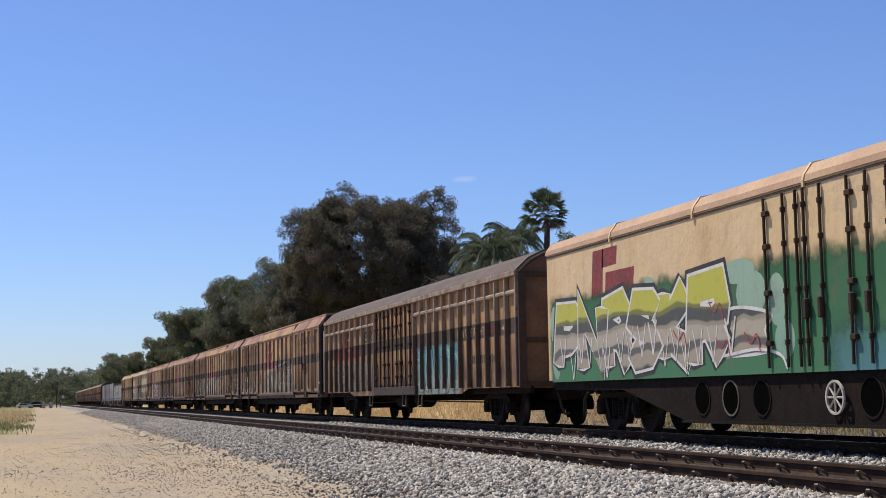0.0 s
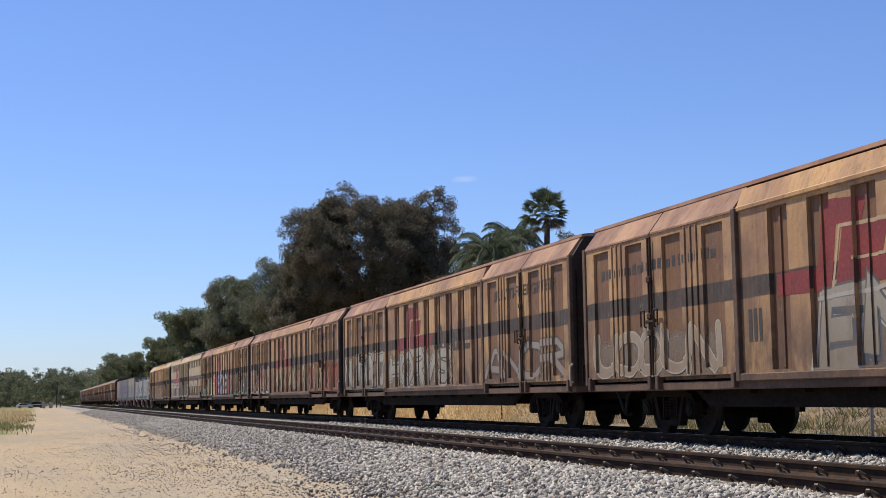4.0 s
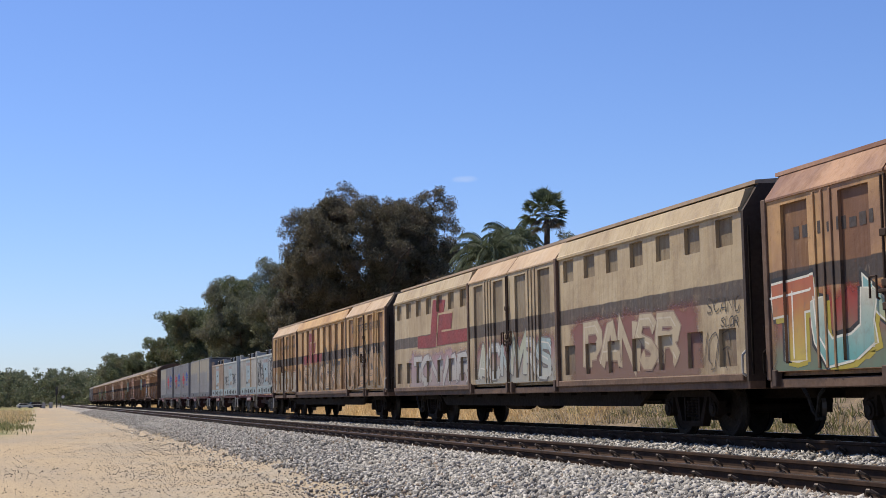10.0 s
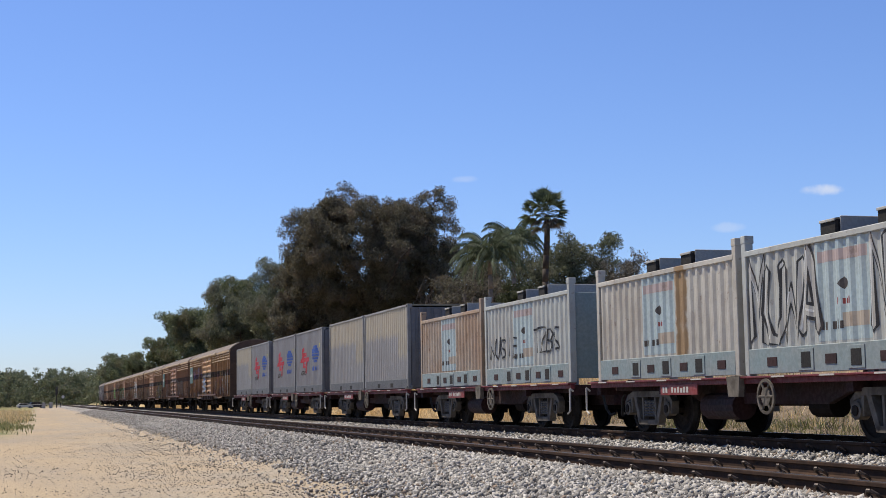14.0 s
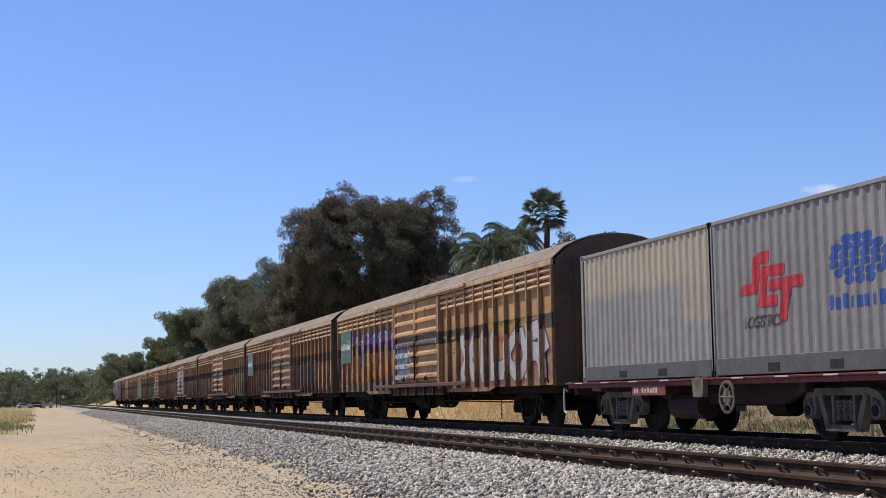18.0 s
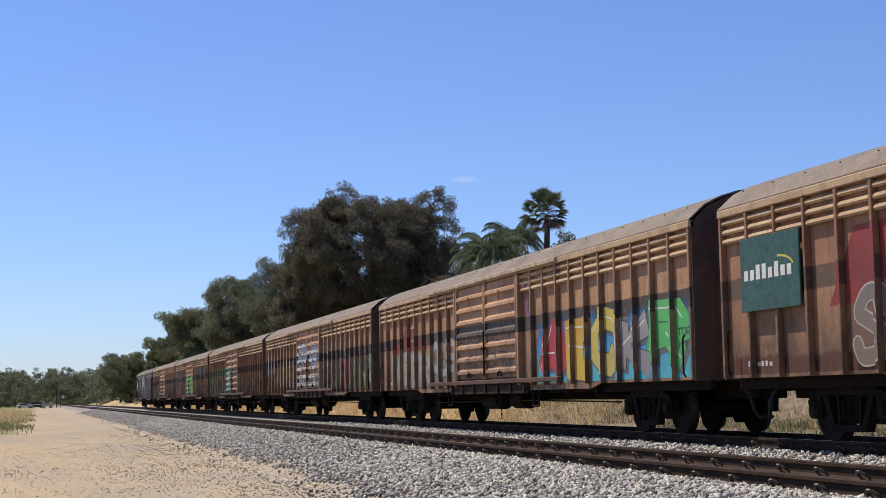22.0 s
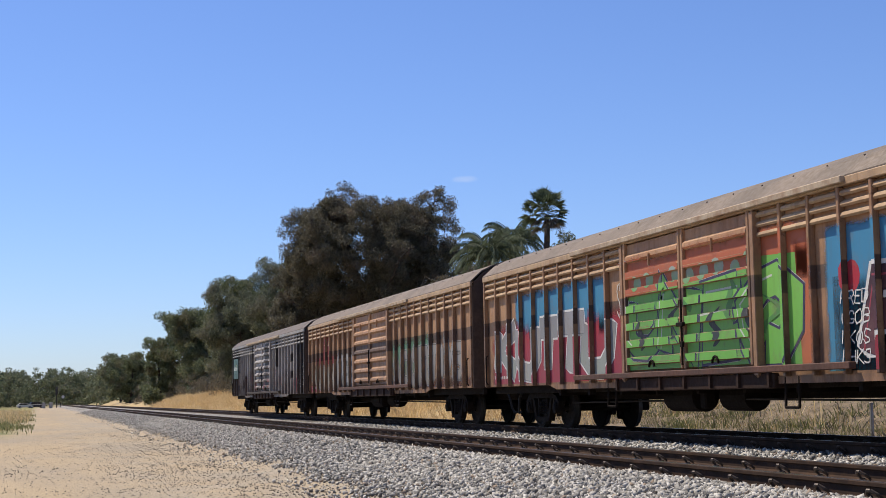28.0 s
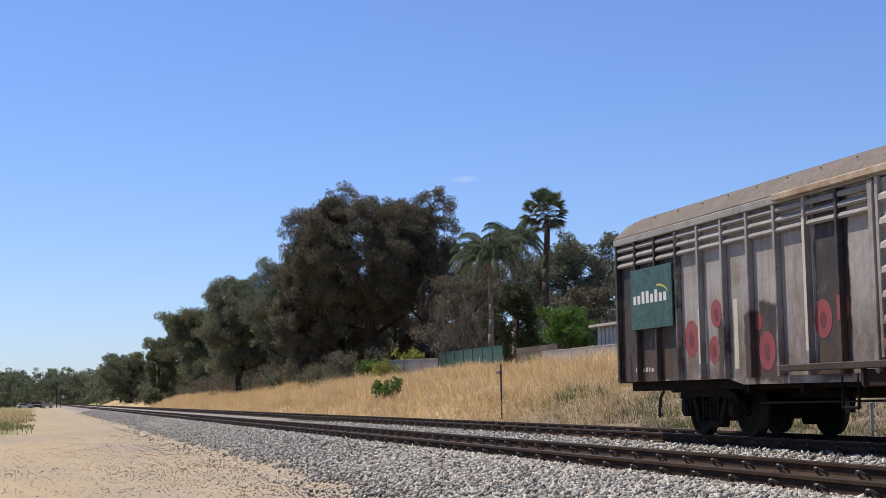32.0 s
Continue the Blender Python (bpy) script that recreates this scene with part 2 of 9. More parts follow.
# ---------- materials of the setting ----------
def ground_material():
    g = Graph("ground")
    x, y, z = g.axes()
    edge = g.calc("MULTIPLY", g.calc("SUBTRACT", g.noise(0.7, 4), 0.5), 1.3)
    xe = g.calc("ADD", x, edge)
    sand = g.mix(g.ramp(g.noise(0.32, 5, g.scaled(1, 0.35, 1)), 0.35, 0.68), (0.5, 0.4, 0.265), (0.385, 0.335, 0.26))
    sand = g.mix(g.ramp(g.noise(30, 4), 0.35, 0.7, 0.0, 0.75), sand, (0.25, 0.2, 0.145))
    grit = g.ramp(g.cells(17, None, "F1", "Distance"), 0.14, 0.27, 0.9, 0.0)
    pick = g.ramp(g.noise(4.5, 3), 0.4, 0.58)
    sand = g.mix(g.calc("MULTIPLY", grit, pick), sand, (0.16, 0.13, 0.1))
    worn = g.calc("MULTIPLY", g.ramp(x, 0.6, 2.6), g.ramp(g.noise(0.9, 5), 0.4, 0.62, 0.0, 0.55))
    sand = g.mix(worn, sand, g.mix(g.axes(g.cells(26))[1], (0.2, 0.18, 0.155), (0.5, 0.45, 0.37)))
    stone = g.mix(g.axes(g.cells(22))[0], (0.13, 0.125, 0.12), (0.6, 0.58, 0.55))
    # cell borders darkened: shade between the stones put into the colour
    stone = g.mix(g.ramp(g.cells(22, None, "DISTANCE_TO_EDGE", "Distance"), 0.0, 0.12, 0.9, 0.0), stone, (0.05, 0.045, 0.04))
    stone = g.mix(g.ramp(g.noise(5.0, 4), 0.42, 0.6, 0.0, 0.45), stone, (0.16, 0.155, 0.15))
    c = g.mix(g.ramp(xe, 4.6, 5.5), sand, stone)
    straw = g.mix(g.ramp(g.noise(1.1, 5), 0.35, 0.65), (0.52, 0.4, 0.23), (0.36, 0.28, 0.16))
    c = g.mix(g.ramp(xe, 14.2, 15.4), c, straw)
    soil = g.mix(g.ramp(g.noise(2.6, 5), 0.35, 0.65), (0.24, 0.19, 0.135), (0.13, 0.105, 0.078))
    c = g.mix(g.calc("MULTIPLY", g.calc("MULTIPLY", g.ramp(xe, 14.2, 15.4), g.ramp(xe, 25.0, 22.0)), g.ramp(y, 62, 48)), c, soil)
    weeds = g.calc("MULTIPLY", g.ramp(g.calc("ADD", xe, g.calc("MULTIPLY", edge, 2.0)), -0.3, -2.2), g.ramp(y, 60, 78))
    turf = g.mix(g.ramp(g.noise(0.6, 4), 0.4, 0.62), (0.13, 0.16, 0.05), (0.36, 0.29, 0.16))
    c = g.mix(weeds, c, turf)
    far = g.mix(g.ramp(g.noise(0.05, 3), 0.4, 0.6), (0.33, 0.27, 0.16), (0.12, 0.13, 0.05))
    c = g.mix(g.calc("MAXIMUM", g.ramp(x, 33, 40), g.calc("MULTIPLY", g.ramp(y, 470, 500), 0.8)), c, far)
    g.bump(g.calc("ADD", g.noise(9, 6), g.cells(22, None, "F1", "Distance")), 0.6, 0.03)
    return g.done(c, 0.92, 0.0, 0.15)


def stone_material():
    g = Graph("ballast_stone")
    r = g.island()
    c = g.mix(r, (0.12, 0.118, 0.115), (0.7, 0.68, 0.645))
    c = g.mix(g.calc("GREATER_THAN", r, 0.955), c, (0.32, 0.25, 0.19))
    c = g.mix(g.ramp(g.noise(60, 3), 0.35, 0.7, 0.0, 0.45), c, (0.17, 0.165, 0.16))
    g.bump(g.noise(90, 3), 0.4, 0.004)
    return g.done(c, 0.88, 0.0, 0.2)


def rail_material():
    g = Graph("rail_steel")
    x, y, z = g.axes()
    rust = g.mix(g.ramp(g.noise(3, 5), 0.35, 0.65), (0.038, 0.024, 0.018), (0.075, 0.044, 0.029))
    c = g.mix(g.ramp(g.noise(30, 4), 0.4, 0.7, 0.0, 0.6), rust, (0.03, 0.022, 0.018))
    g.bump(g.noise(40, 4), 0.3, 0.004)
    return g.done(c, 0.9, 0.0, 0.12)


def leaf_material(name, dark, light, dry, through_light=0.25):
    g = Graph(name)
    r = g.island()
    c = g.mix(r, dark, light)
    c = g.mix(g.ramp(g.noise(0.35, 3), 0.48, 0.66, 0.0, 0.8), c, dry)
    g.done(c, 0.7, 0.0, 0.25)
    t = g.node("ShaderNodeBsdfTranslucent")
    g.put(t.inputs["Color"], c)
    m = g.node("ShaderNodeMixShader")
    m.inputs[0].default_value = through_light
    g.t.links.new(g.out.outputs[0], m.inputs[1])
    g.t.links.new(t.outputs[0], m.inputs[2])
    for n in list(g.t.nodes):
        if n.type == "OUTPUT_MATERIAL":
            g.t.links.new(m.outputs[0], n.inputs["Surface"])
    return g.mat


PEBBLE = plain("pebble", (0.13, 0.115, 0.095), (0.46, 0.4, 0.33), 0.9, 0, 6, 20)
GROUND, STONE, RAIL = ground_material(), stone_material(), rail_material()
RAIL_TOP = plain("rail_head", (0.2, 0.19, 0.19), (0.1, 0.085, 0.08), 0.32, 0.9, 0.6, 20, 0.1)
CONCRETE = plain("concrete", (0.4, 0.37, 0.33), (0.28, 0.25, 0.22), 0.9, 0, 2, 20)
CLIP = plain("clip_steel", (0.16, 0.13, 0.11), (0.07, 0.05, 0.04), 0.6, 0.3)
BARK = plain("bark", (0.075, 0.055, 0.045), (0.035, 0.027, 0.022), 0.95, 0, 3, 14, 0.6)
PALE_BARK = plain("pale_bark", (0.3, 0.26, 0.22), (0.16, 0.13, 0.11), 0.95, 0, 3, 14, 0.6)
TWIG = plain("grey_twigs", (0.17, 0.145, 0.135), (0.1, 0.085, 0.08), 0.95, 0, 3, 14, 0.4)
PALM_BARK = plain("palm_bark", (0.085, 0.068, 0.056), (0.045, 0.036, 0.03), 0.95, 0, 2, 9, 0.8)
LEAF_DARK = leaf_material("sheoak_needles", (0.066, 0.064, 0.046), (0.225, 0.208, 0.148), (0.185, 0.15, 0.11))
LEAF_OLIVE = leaf_material("olive_needles", (0.075, 0.088, 0.056), (0.25, 0.27, 0.175), (0.2, 0.185, 0.135))
LEAF_GUM = leaf_material("gum_leaves", (0.07, 0.095, 0.05), (0.25, 0.28, 0.15), (0.22, 0.2, 0.12))
LEAF_FAR = leaf_material("far_leaves", (0.075, 0.095, 0.06), (0.22, 0.25, 0.14), (0.2, 0.19, 0.12))
LEAF_GREEN = leaf_material("bright_leaves", (0.04, 0.095, 0.02), (0.17, 0.3, 0.06), (0.12, 0.17, 0.05))
LEAF_DEEP = leaf_material("deep_green_leaves", (0.03, 0.04, 0.018), (0.1, 0.12, 0.055), (0.08, 0.085, 0.045))
LEAF_YELLOW = leaf_material("yellow_leaves", (0.14, 0.17, 0.03), (0.38, 0.38, 0.1), (0.3, 0.33, 0.12))
LEAF_PALM = leaf_material("palm_leaves", (0.04, 0.058, 0.034), (0.15, 0.19, 0.115), (0.13, 0.15, 0.09))
LEAF_GREY = leaf_material("grey_leaves", (0.09, 0.085, 0.07), (0.22, 0.2, 0.17), (0.16, 0.14, 0.12))
STRAW = leaf_material("dry_grass", (0.5, 0.37, 0.19), (0.88, 0.7, 0.42), (0.56, 0.39, 0.2), 0.3)
WEED = leaf_material("weeds", (0.1, 0.12, 0.045), (0.26, 0.27, 0.11), (0.38, 0.31, 0.17), 0.3)


# ---------- ground ----------
def build_ground():
    xs = np.unique(np.concatenate([np.arange(-4, 34, 0.45), [4.35, 6.35, 13.6, 14.9, 16.2, 19.5, 24.5, 28.5], np.linspace(34, 80, 14),
                                   np.linspace(-40, -4, 20), [-2500, -1200, -600, -250, -120, -70, 120, 200, 400, 900, 2500]]))
    ys = np.unique(np.concatenate([np.arange(-20, 60, 0.6), np.arange(60, 200, 2.0), np.arange(200, 520, 10), [-900, -300, -120, -60, -40, 700, 1000, 1600, 2500, 4200]]))
    gx, gy = np.meshgrid(xs, ys)
    z = ground_height(gx, gy)
    for i in range(gx.shape[0]):
        for j in range(gx.shape[1]):
            if abs(gx[i, j]) < 90 and abs(gy[i, j]) < 300:
                p = Vector((gx[i, j] * 0.35, gy[i, j] * 0.2, 0.0))
                k = 0.008 if gx[i, j] < 14.5 else 0.3
                z[i, j] += k * noise.noise(p) + k * 0.35 * noise.noise(p * 3.1)
    n, m = gx.shape
    idx = np.arange(n * m).reshape(n, m)
    f = np.stack([idx[:-1, :-1], idx[:-1, 1:], idx[1:, 1:], idx[1:, :-1]], -1).reshape(-1, 4)
    v = np.stack([gx, gy, z], -1).reshape(-1, 3)
    tagged(new("ground", quick("ground", v, f, GROUND, True)), "sandy service track, grey ballast bed and dry grassy bank", "ground", kind="structure")


def stones(name, spots, lo, hi, material, seed):
    """Broken stones, each an uneven eight-faced lump, at the given places."""
    r = np.random.default_rng(seed)
    n = len(spots)
    base = np.array([(1, 0, 0), (0, 1, 0), (-1, 0, 0), (0, -1, 0), (0, 0, 1), (0, 0, -1)], float)
    tri = np.array([(0, 1, 4), (1, 2, 4), (2, 3, 4), (3, 0, 4), (1, 0, 5), (2, 1, 5), (3, 2, 5), (0, 3, 5)])
    p = base[None] * r.uniform(0.6, 1.25, (n, 6, 1)) + r.uniform(-0.28, 0.28, (n, 6, 3))
    p *= r.uniform(lo, hi, (n, 1, 1)) * r.uniform(0.7, 1.2, (n, 1, 3))
    q = r.normal(size=(n, 4))
    q /= np.linalg.norm(q, axis=1, keepdims=True)
    w, x, y, z = q.T
    rot = np.stack([1 - 2 * (y * y + z * z), 2 * (x * y - w * z), 2 * (x * z + w * y), 2 * (x * y + w * z), 1 - 2 * (x * x + z * z), 2 * (y * z - w * x),
                    2 * (x * z - w * y), 2 * (y * z + w * x), 1 - 2 * (x * x + y * y)], -1).reshape(n, 3, 3)
    p = np.einsum("nij,nkj->nki", rot, p) + np.asarray(spots)[:, None, :]
    f = (tri[None] + np.arange(n)[:, None, None] * 6).reshape(-1, 3)
    return quick(name, p.reshape(-1, 3), f, material)


def scatter(n, x0, x1, y0, y1, seed, thin=1.0):
    """Places on the ground, denser towards small y."""
    r = np.random.default_rng(seed)
    u = r.uniform(0, 1, n) ** thin
    y = y0 + (y1 - y0) * u
    x = r.uniform(x0, x1, n)
    return x, y


def build_ballast():
    sets = []
    for n, x0, x1, y0, y1, thin in ((40000, 4.0, 7.0, 8.5, 26, 1.15), (34000, 4.0, 7.0, 26, 80, 1.2), (20000, 4.0, 7.0, 75, 190, 1.2), (16000, 8.7, 11.1, 11, 55, 1.3), (4500, 7.2, 8.5, 9, 45, 1.5),
                                    (2600, 12.8, 14.3, 16, 60, 1.4), (2500, 11.3, 12.6, 15, 50, 1.3)):
        x, y = scatter(n, x0, x1, y0, y1, 11 + len(sets), thin)
        if x0 < 5:
            wave = np.array([noise.noise(Vector((0.0, float(v) * 0.5, 2.0))) for v in y])
            keep = np.random.default_rng(3).uniform(0, 1, n) < np.clip((x - 4.55 - 0.35 * wave) / 0.9, 0.03, 1)
            x, y = x[keep], y[keep]
        z = ground_height(x, y) + np.random.default_rng(8).uniform(-0.012, 0.05, len(x))
        sets.append(np.stack([x, y, z], -1))
    spots = np.concatenate(sets)
    tagged(new("ballast", stones("ballast", spots, 0.024, 0.05, STONE, 3)), "crushed grey granite ballast stones beside the rails", "ballast", kind="stuff")
    x, y = scatter(52000, -2.5, 4.9, 8, 85, 5, 1.5)
    keep = rng.uniform(0, 1, len(x)) < np.interp(x, [-2.5, 1.0, 3.0, 4.9], [0.1, 0.28, 0.75, 1.0]) * np.interp(y, [8, 30, 80], [1.0, 0.9, 0.1]) * np.array([min(1.0, max(0.6, 0.8 + 0.8 * noise.noise(Vector((float(a) * 0.7, float(b) * 0.35, 5.0))))) for a, b in zip(x, y)])
    x, y = x[keep], y[keep]
    spots = np.stack([x, y, ground_height(x, y) + 0.004], -1)
    tagged(new("loose_stones", stones("loose_stones", spots, 0.006, 0.023, PEBBLE, 9)), "scattered dark pebbles lying on pale sand", "pebbles", kind="stuff")


def build_track(name, mid, z, label, y0, step, count):
    """Two rails on concrete sleepers, with a spring clip on each side of a rail."""
    track = thing(name, label, "railway track", (mid, 0, z), kind="structure")
    prof = [(-0.075, -0.172), (0.075, -0.172), (0.07, -0.155), (0.012, -0.135), (0.01, -0.05), (0.036, -0.038), (0.036, -0.006), (0.028, 0.0), (-0.028, 0.0), (-0.036, -0.006), (-0.036, -0.038), (-0.01, -0.05), (-0.012, -0.135), (-0.07, -0.155)]
    shape = Mesh().prism(prof, -60, 900).data("rail", RAIL)
    shine = Mesh().box(-0.026, 0.026, -60, 900, 0.0, 0.003).data("running_surface", RAIL_TOP)
    for dx in (-0.75, 0.75):
        rail = part("rail", shape, None, track, at=(dx, 0, 0))
        part("running_surface", shine, None, rail, "rail top polished by wheels")
    slab = Mesh()
    slab.prism([(-1.25, -0.36), (1.25, -0.36), (1.25, -0.2), (1.0, -0.182), (0.5, -0.182), (0.3, -0.21), (-0.3, -0.21), (-0.5, -0.182), (-1.0, -0.182), (-1.25, -0.2)], -0.12, 0.12)
    slab = slab.data("sleeper", CONCRETE)
    clip = Mesh()
    for sx in (-1, 1):
        pts = [(sx * 0.05, -0.05, -0.135), (sx * 0.12, -0.06, -0.09), (sx * 0.165, -0.035, -0.06), (sx * 0.175, 0.01, -0.06), (sx * 0.15, 0.05, -0.085), (sx * 0.1, 0.055, -0.13), (sx * 0.06, 0.03, -0.14)]
        clip.tube(pts, 0.016, 6)
        clip.box(sx * 0.13 - 0.03, sx * 0.13 + 0.03, -0.05, 0.05, -0.19, -0.14, 0.008)
    clip = clip.data("rail_clip", CLIP)
    for i in range(count):
        y = y0 + i * step
        tie = part("sleeper", slab, None, track, at=(0, y, 0))
        for dx in (-0.75, 0.75):
            part("rail_clip", clip, None, tie, at=(dx, 0, 0))


# ---------- plants ----------
def leaf_cloud(name, clumps, per, size, material, seed, thin=0.32, flat=0.55, droop=0.35):
    """Leaf sprays as small slips, gathered in clumps (x, y, z, radius)."""
    r = np.random.default_rng(seed)
    c = np.asarray(clumps, float)
    n = np.maximum(3, (per * (c[:, 3] / c[:, 3].mean()) ** 2).astype(int))
    which = np.repeat(np.arange(len(c)), n)
    d = r.normal(size=(len(which), 3))
    d /= np.linalg.norm(d, axis=1, keepdims=True)
    d *= (r.uniform(0, 1, (len(which), 1)) ** 0.45)
    p = c[which, :3] + d * c[which, 3:4] * np.array([1.0, 1.0, flat + 0.25])
    a = r.normal(size=(len(which), 3)) + np.array([0, 0, -droop])
    a /= np.linalg.norm(a, axis=1, keepdims=True)
    b = np.cross(a, r.normal(size=(len(which), 3)))
    b /= np.linalg.norm(b, axis=1, keepdims=True) + 1e-9
    s = r.uniform(0.6, 1.4, (len(which), 1)) * size
    v = np.stack([p - a * s * 0.5, p + b * s * thin * 0.5, p + a * s * 0.5, p - b * s * thin * 0.5], 1).reshape(-1, 3)
    f = np.arange(len(v)).reshape(-1, 4)
    return quick(name, v, f, material)


def limb_path(r, p, d, length, bend, n=6):
    pts = [Vector(p)]
    d = Vector(d).normalized()
    for i in range(n):
        d = (d + Vector(r.normal(size=3)) * bend + Vector((0, 0, 0.04))).normalized()
        pts.append(pts[-1] + d * length / n)
    return pts


def taper(mesh, pts, r0, r1, n=7):
    k = len(pts) - 1
    for i in range(k):
        a, b = r0 + (r1 - r0) * i / k, r0 + (r1 - r0) * (i + 1) / k
        mesh.cyl(pts[i], pts[i + 1], a, n, b)


def tree(label, at, height, spread, trunk_r, material, bark, seed, leaves=16000, leaf=0.4, fork=0.3, lean=(0, 0), depth=0.8, clump=0.14, limbs=9, low=0.25, category="tree", fill=110, thin=0.32, droop=0.35, dome=False):
    """A tapered trunk, limbs with twigs and a crown of leaf sprays gathered round the twigs' ends."""
    r = np.random.default_rng(seed)
    ob = thing("tree", label, category, at)
    wood, clumps = Mesh(), []
    top = Vector((lean[0], lean[1], height * 0.72))
    trunk = [Vector((0, 0, -0.4))]
    for i in range(1, 8):
        f = i / 7
        trunk.append(Vector((top.x * f + r.normal() * trunk_r * 0.5, top.y * f + r.normal() * trunk_r * 0.5, top.z * f)))
    taper(wood, trunk, trunk_r, trunk_r * 0.25, 9)
    stem = part("trunk", wood, bark, ob, smooth=True)
    for i in range(limbs):
        branch = Mesh()
        f = fork + (1 - fork) * (i + r.uniform(0, 0.8)) / limbs
        k = min(6, int(f * 7))
        p = trunk[k].lerp(trunk[k + 1], f * 7 - k)
        ang = i * 2.4 + r.uniform(-0.4, 0.4)
        up = 0.25 + 0.9 * f
        reach = spread * (1.08 - 0.55 * max(0, f - 0.45)) * r.uniform(0.75, 1.1)
        d = Vector((math.cos(ang), math.sin(ang) * depth, up * r.uniform(0.5, 1.1)))
        length = min(reach * 1.15, (height - p.z) * 1.2 + spread * 0.3)
        pts = limb_path(r, p, d, length, 0.16)
        if dome:                               # limbs end inside the crown
            for q in pts:
                q.z = min(q.z, height * 0.84 - 0.03 * height * ((q.x - top.x * 0.6) / spread) ** 2 * 6)
                q.x = top.x * 0.6 + max(-spread * 0.8, min(spread * 0.8, q.x - top.x * 0.6))
        taper(branch, pts, trunk_r * 0.42 * (1.2 - f), trunk_r * 0.06, 6)
        for j in range(2, 7):
            for _ in range(3):
                e = Vector((*r.normal(size=2), r.normal() * 0.6 + 0.15)).normalized()
                q = pts[j] + e * spread * r.uniform(0.1, 0.34)
                q.z = min(q.z, height * r.uniform(0.86, 0.97))
                if dome:
                    q = pts[j].lerp(q, 0.35)
                taper(branch, [pts[j], pts[j].lerp(q, 0.55) + Vector(r.normal(size=3)) * 0.12, q], trunk_r * 0.1, trunk_r * 0.02, 4)
                if q.z > height * low:
                    clumps.append((*q, spread * clump * r.uniform(0.7, 1.5)))
        part("limb", branch, bark, ob)
    mid_z, half_z = height * (low + 0.97) / 2, height * (0.97 - low) / 2
    if dome:                                   # keep the twigs' clumps under one rounded outline
        inside = []
        for x, y, z, s in clumps:
            e = Vector(((x - top.x * 0.6) / spread, (y - top.y * 0.6) / (spread * depth), (z - mid_z) / half_z))
            k = e.length
            if k > 0.92:
                e *= r.uniform(0.8, 0.93) / k
            inside.append((top.x * 0.6 + e.x * spread, top.y * 0.6 + e.y * spread * depth, mid_z + e.z * half_z, s))
        clumps = inside
    for i in range(fill):
        d = Vector(r.normal(size=3)).normalized()
        rad = r.uniform(0.35, 1.0) ** 0.5
        lump = 0.86 + 0.22 * noise.noise(d * 2.3 + Vector((seed, 0, 0)))
        wide = spread * (1.0 if d.z > -0.2 else 0.9)
        q = (top.x * 0.6 + d.x * wide * rad * lump, top.y * 0.6 + d.y * wide * depth * rad * lump, mid_z + d.z * half_z * rad * lump)
        clumps.append((*q, spread * clump * r.uniform(0.6, 1.25)))
    part("crown", leaf_cloud("crown", clumps, leaves / len(clumps), leaf, material, seed + 1, thin, 0.55, droop), None, ob)
    return ob


def fan_palm(at, height, seed):
    """A cotton palm: a slim trunk, a skirt of dead leaves and a head of fans."""
    r = np.random.default_rng(seed)
    ob = thing("palm_tree", "tall fan palm with a slim brown trunk and dead skirt", "palm tree", at)
    trunk = Mesh()
    taper(trunk, [Vector((0.12 * math.sin(i * 0.7), 0, -0.3 + (height - 1.2) * i / 12)) for i in range(13)], 0.27, 0.2, 10)
    part("trunk", trunk, PALM_BARK, ob, smooth=True)
    for k in range(64):
        ang = k * 2.4 + r.uniform(-0.25, 0.25)
        el = 1.5 - 2.35 * (k / 63) ** 1.05 + r.uniform(-0.1, 0.1)
        stem = Vector((math.cos(ang) * math.cos(el), math.sin(ang) * math.cos(el), math.sin(el)))
        base = Vector((0, 0, height - 1.3)) + stem * 0.2
        hub = base + stem * r.uniform(0.65, 1.15)
        side = stem.cross(Vector((0, 0, 1))).normalized() if abs(stem.z) < 0.98 else Vector((1, 0, 0))
        side = Matrix.Rotation(r.uniform(-0.9, 0.9), 3, stem) @ side
        m = Mesh()
        m.cyl(base, hub, 0.022, 4)
        for i in range(17):
            t = -1.35 + 2.7 * i / 16
            d = (stem * math.cos(t) + side * math.sin(t)).normalized()
            tip = hub + d * r.uniform(0.62, 0.88)
            tip.z -= 0.08 + 0.1 * abs(t)
            w = d.cross(stem.cross(side)).normalized() * 0.05
            mid = hub.lerp(tip, 0.4) + Vector((0, 0, 0.05))
            m.add([tuple(hub), tuple(mid + w), tuple(tip), tuple(mid - w)], [(0, 1, 2, 3)], False)
        part("fan_leaf", m, LEAF_PALM if el > -0.55 else LEAF_GREY, ob, "" if el > -0.55 else "hanging dead grey-brown fan")


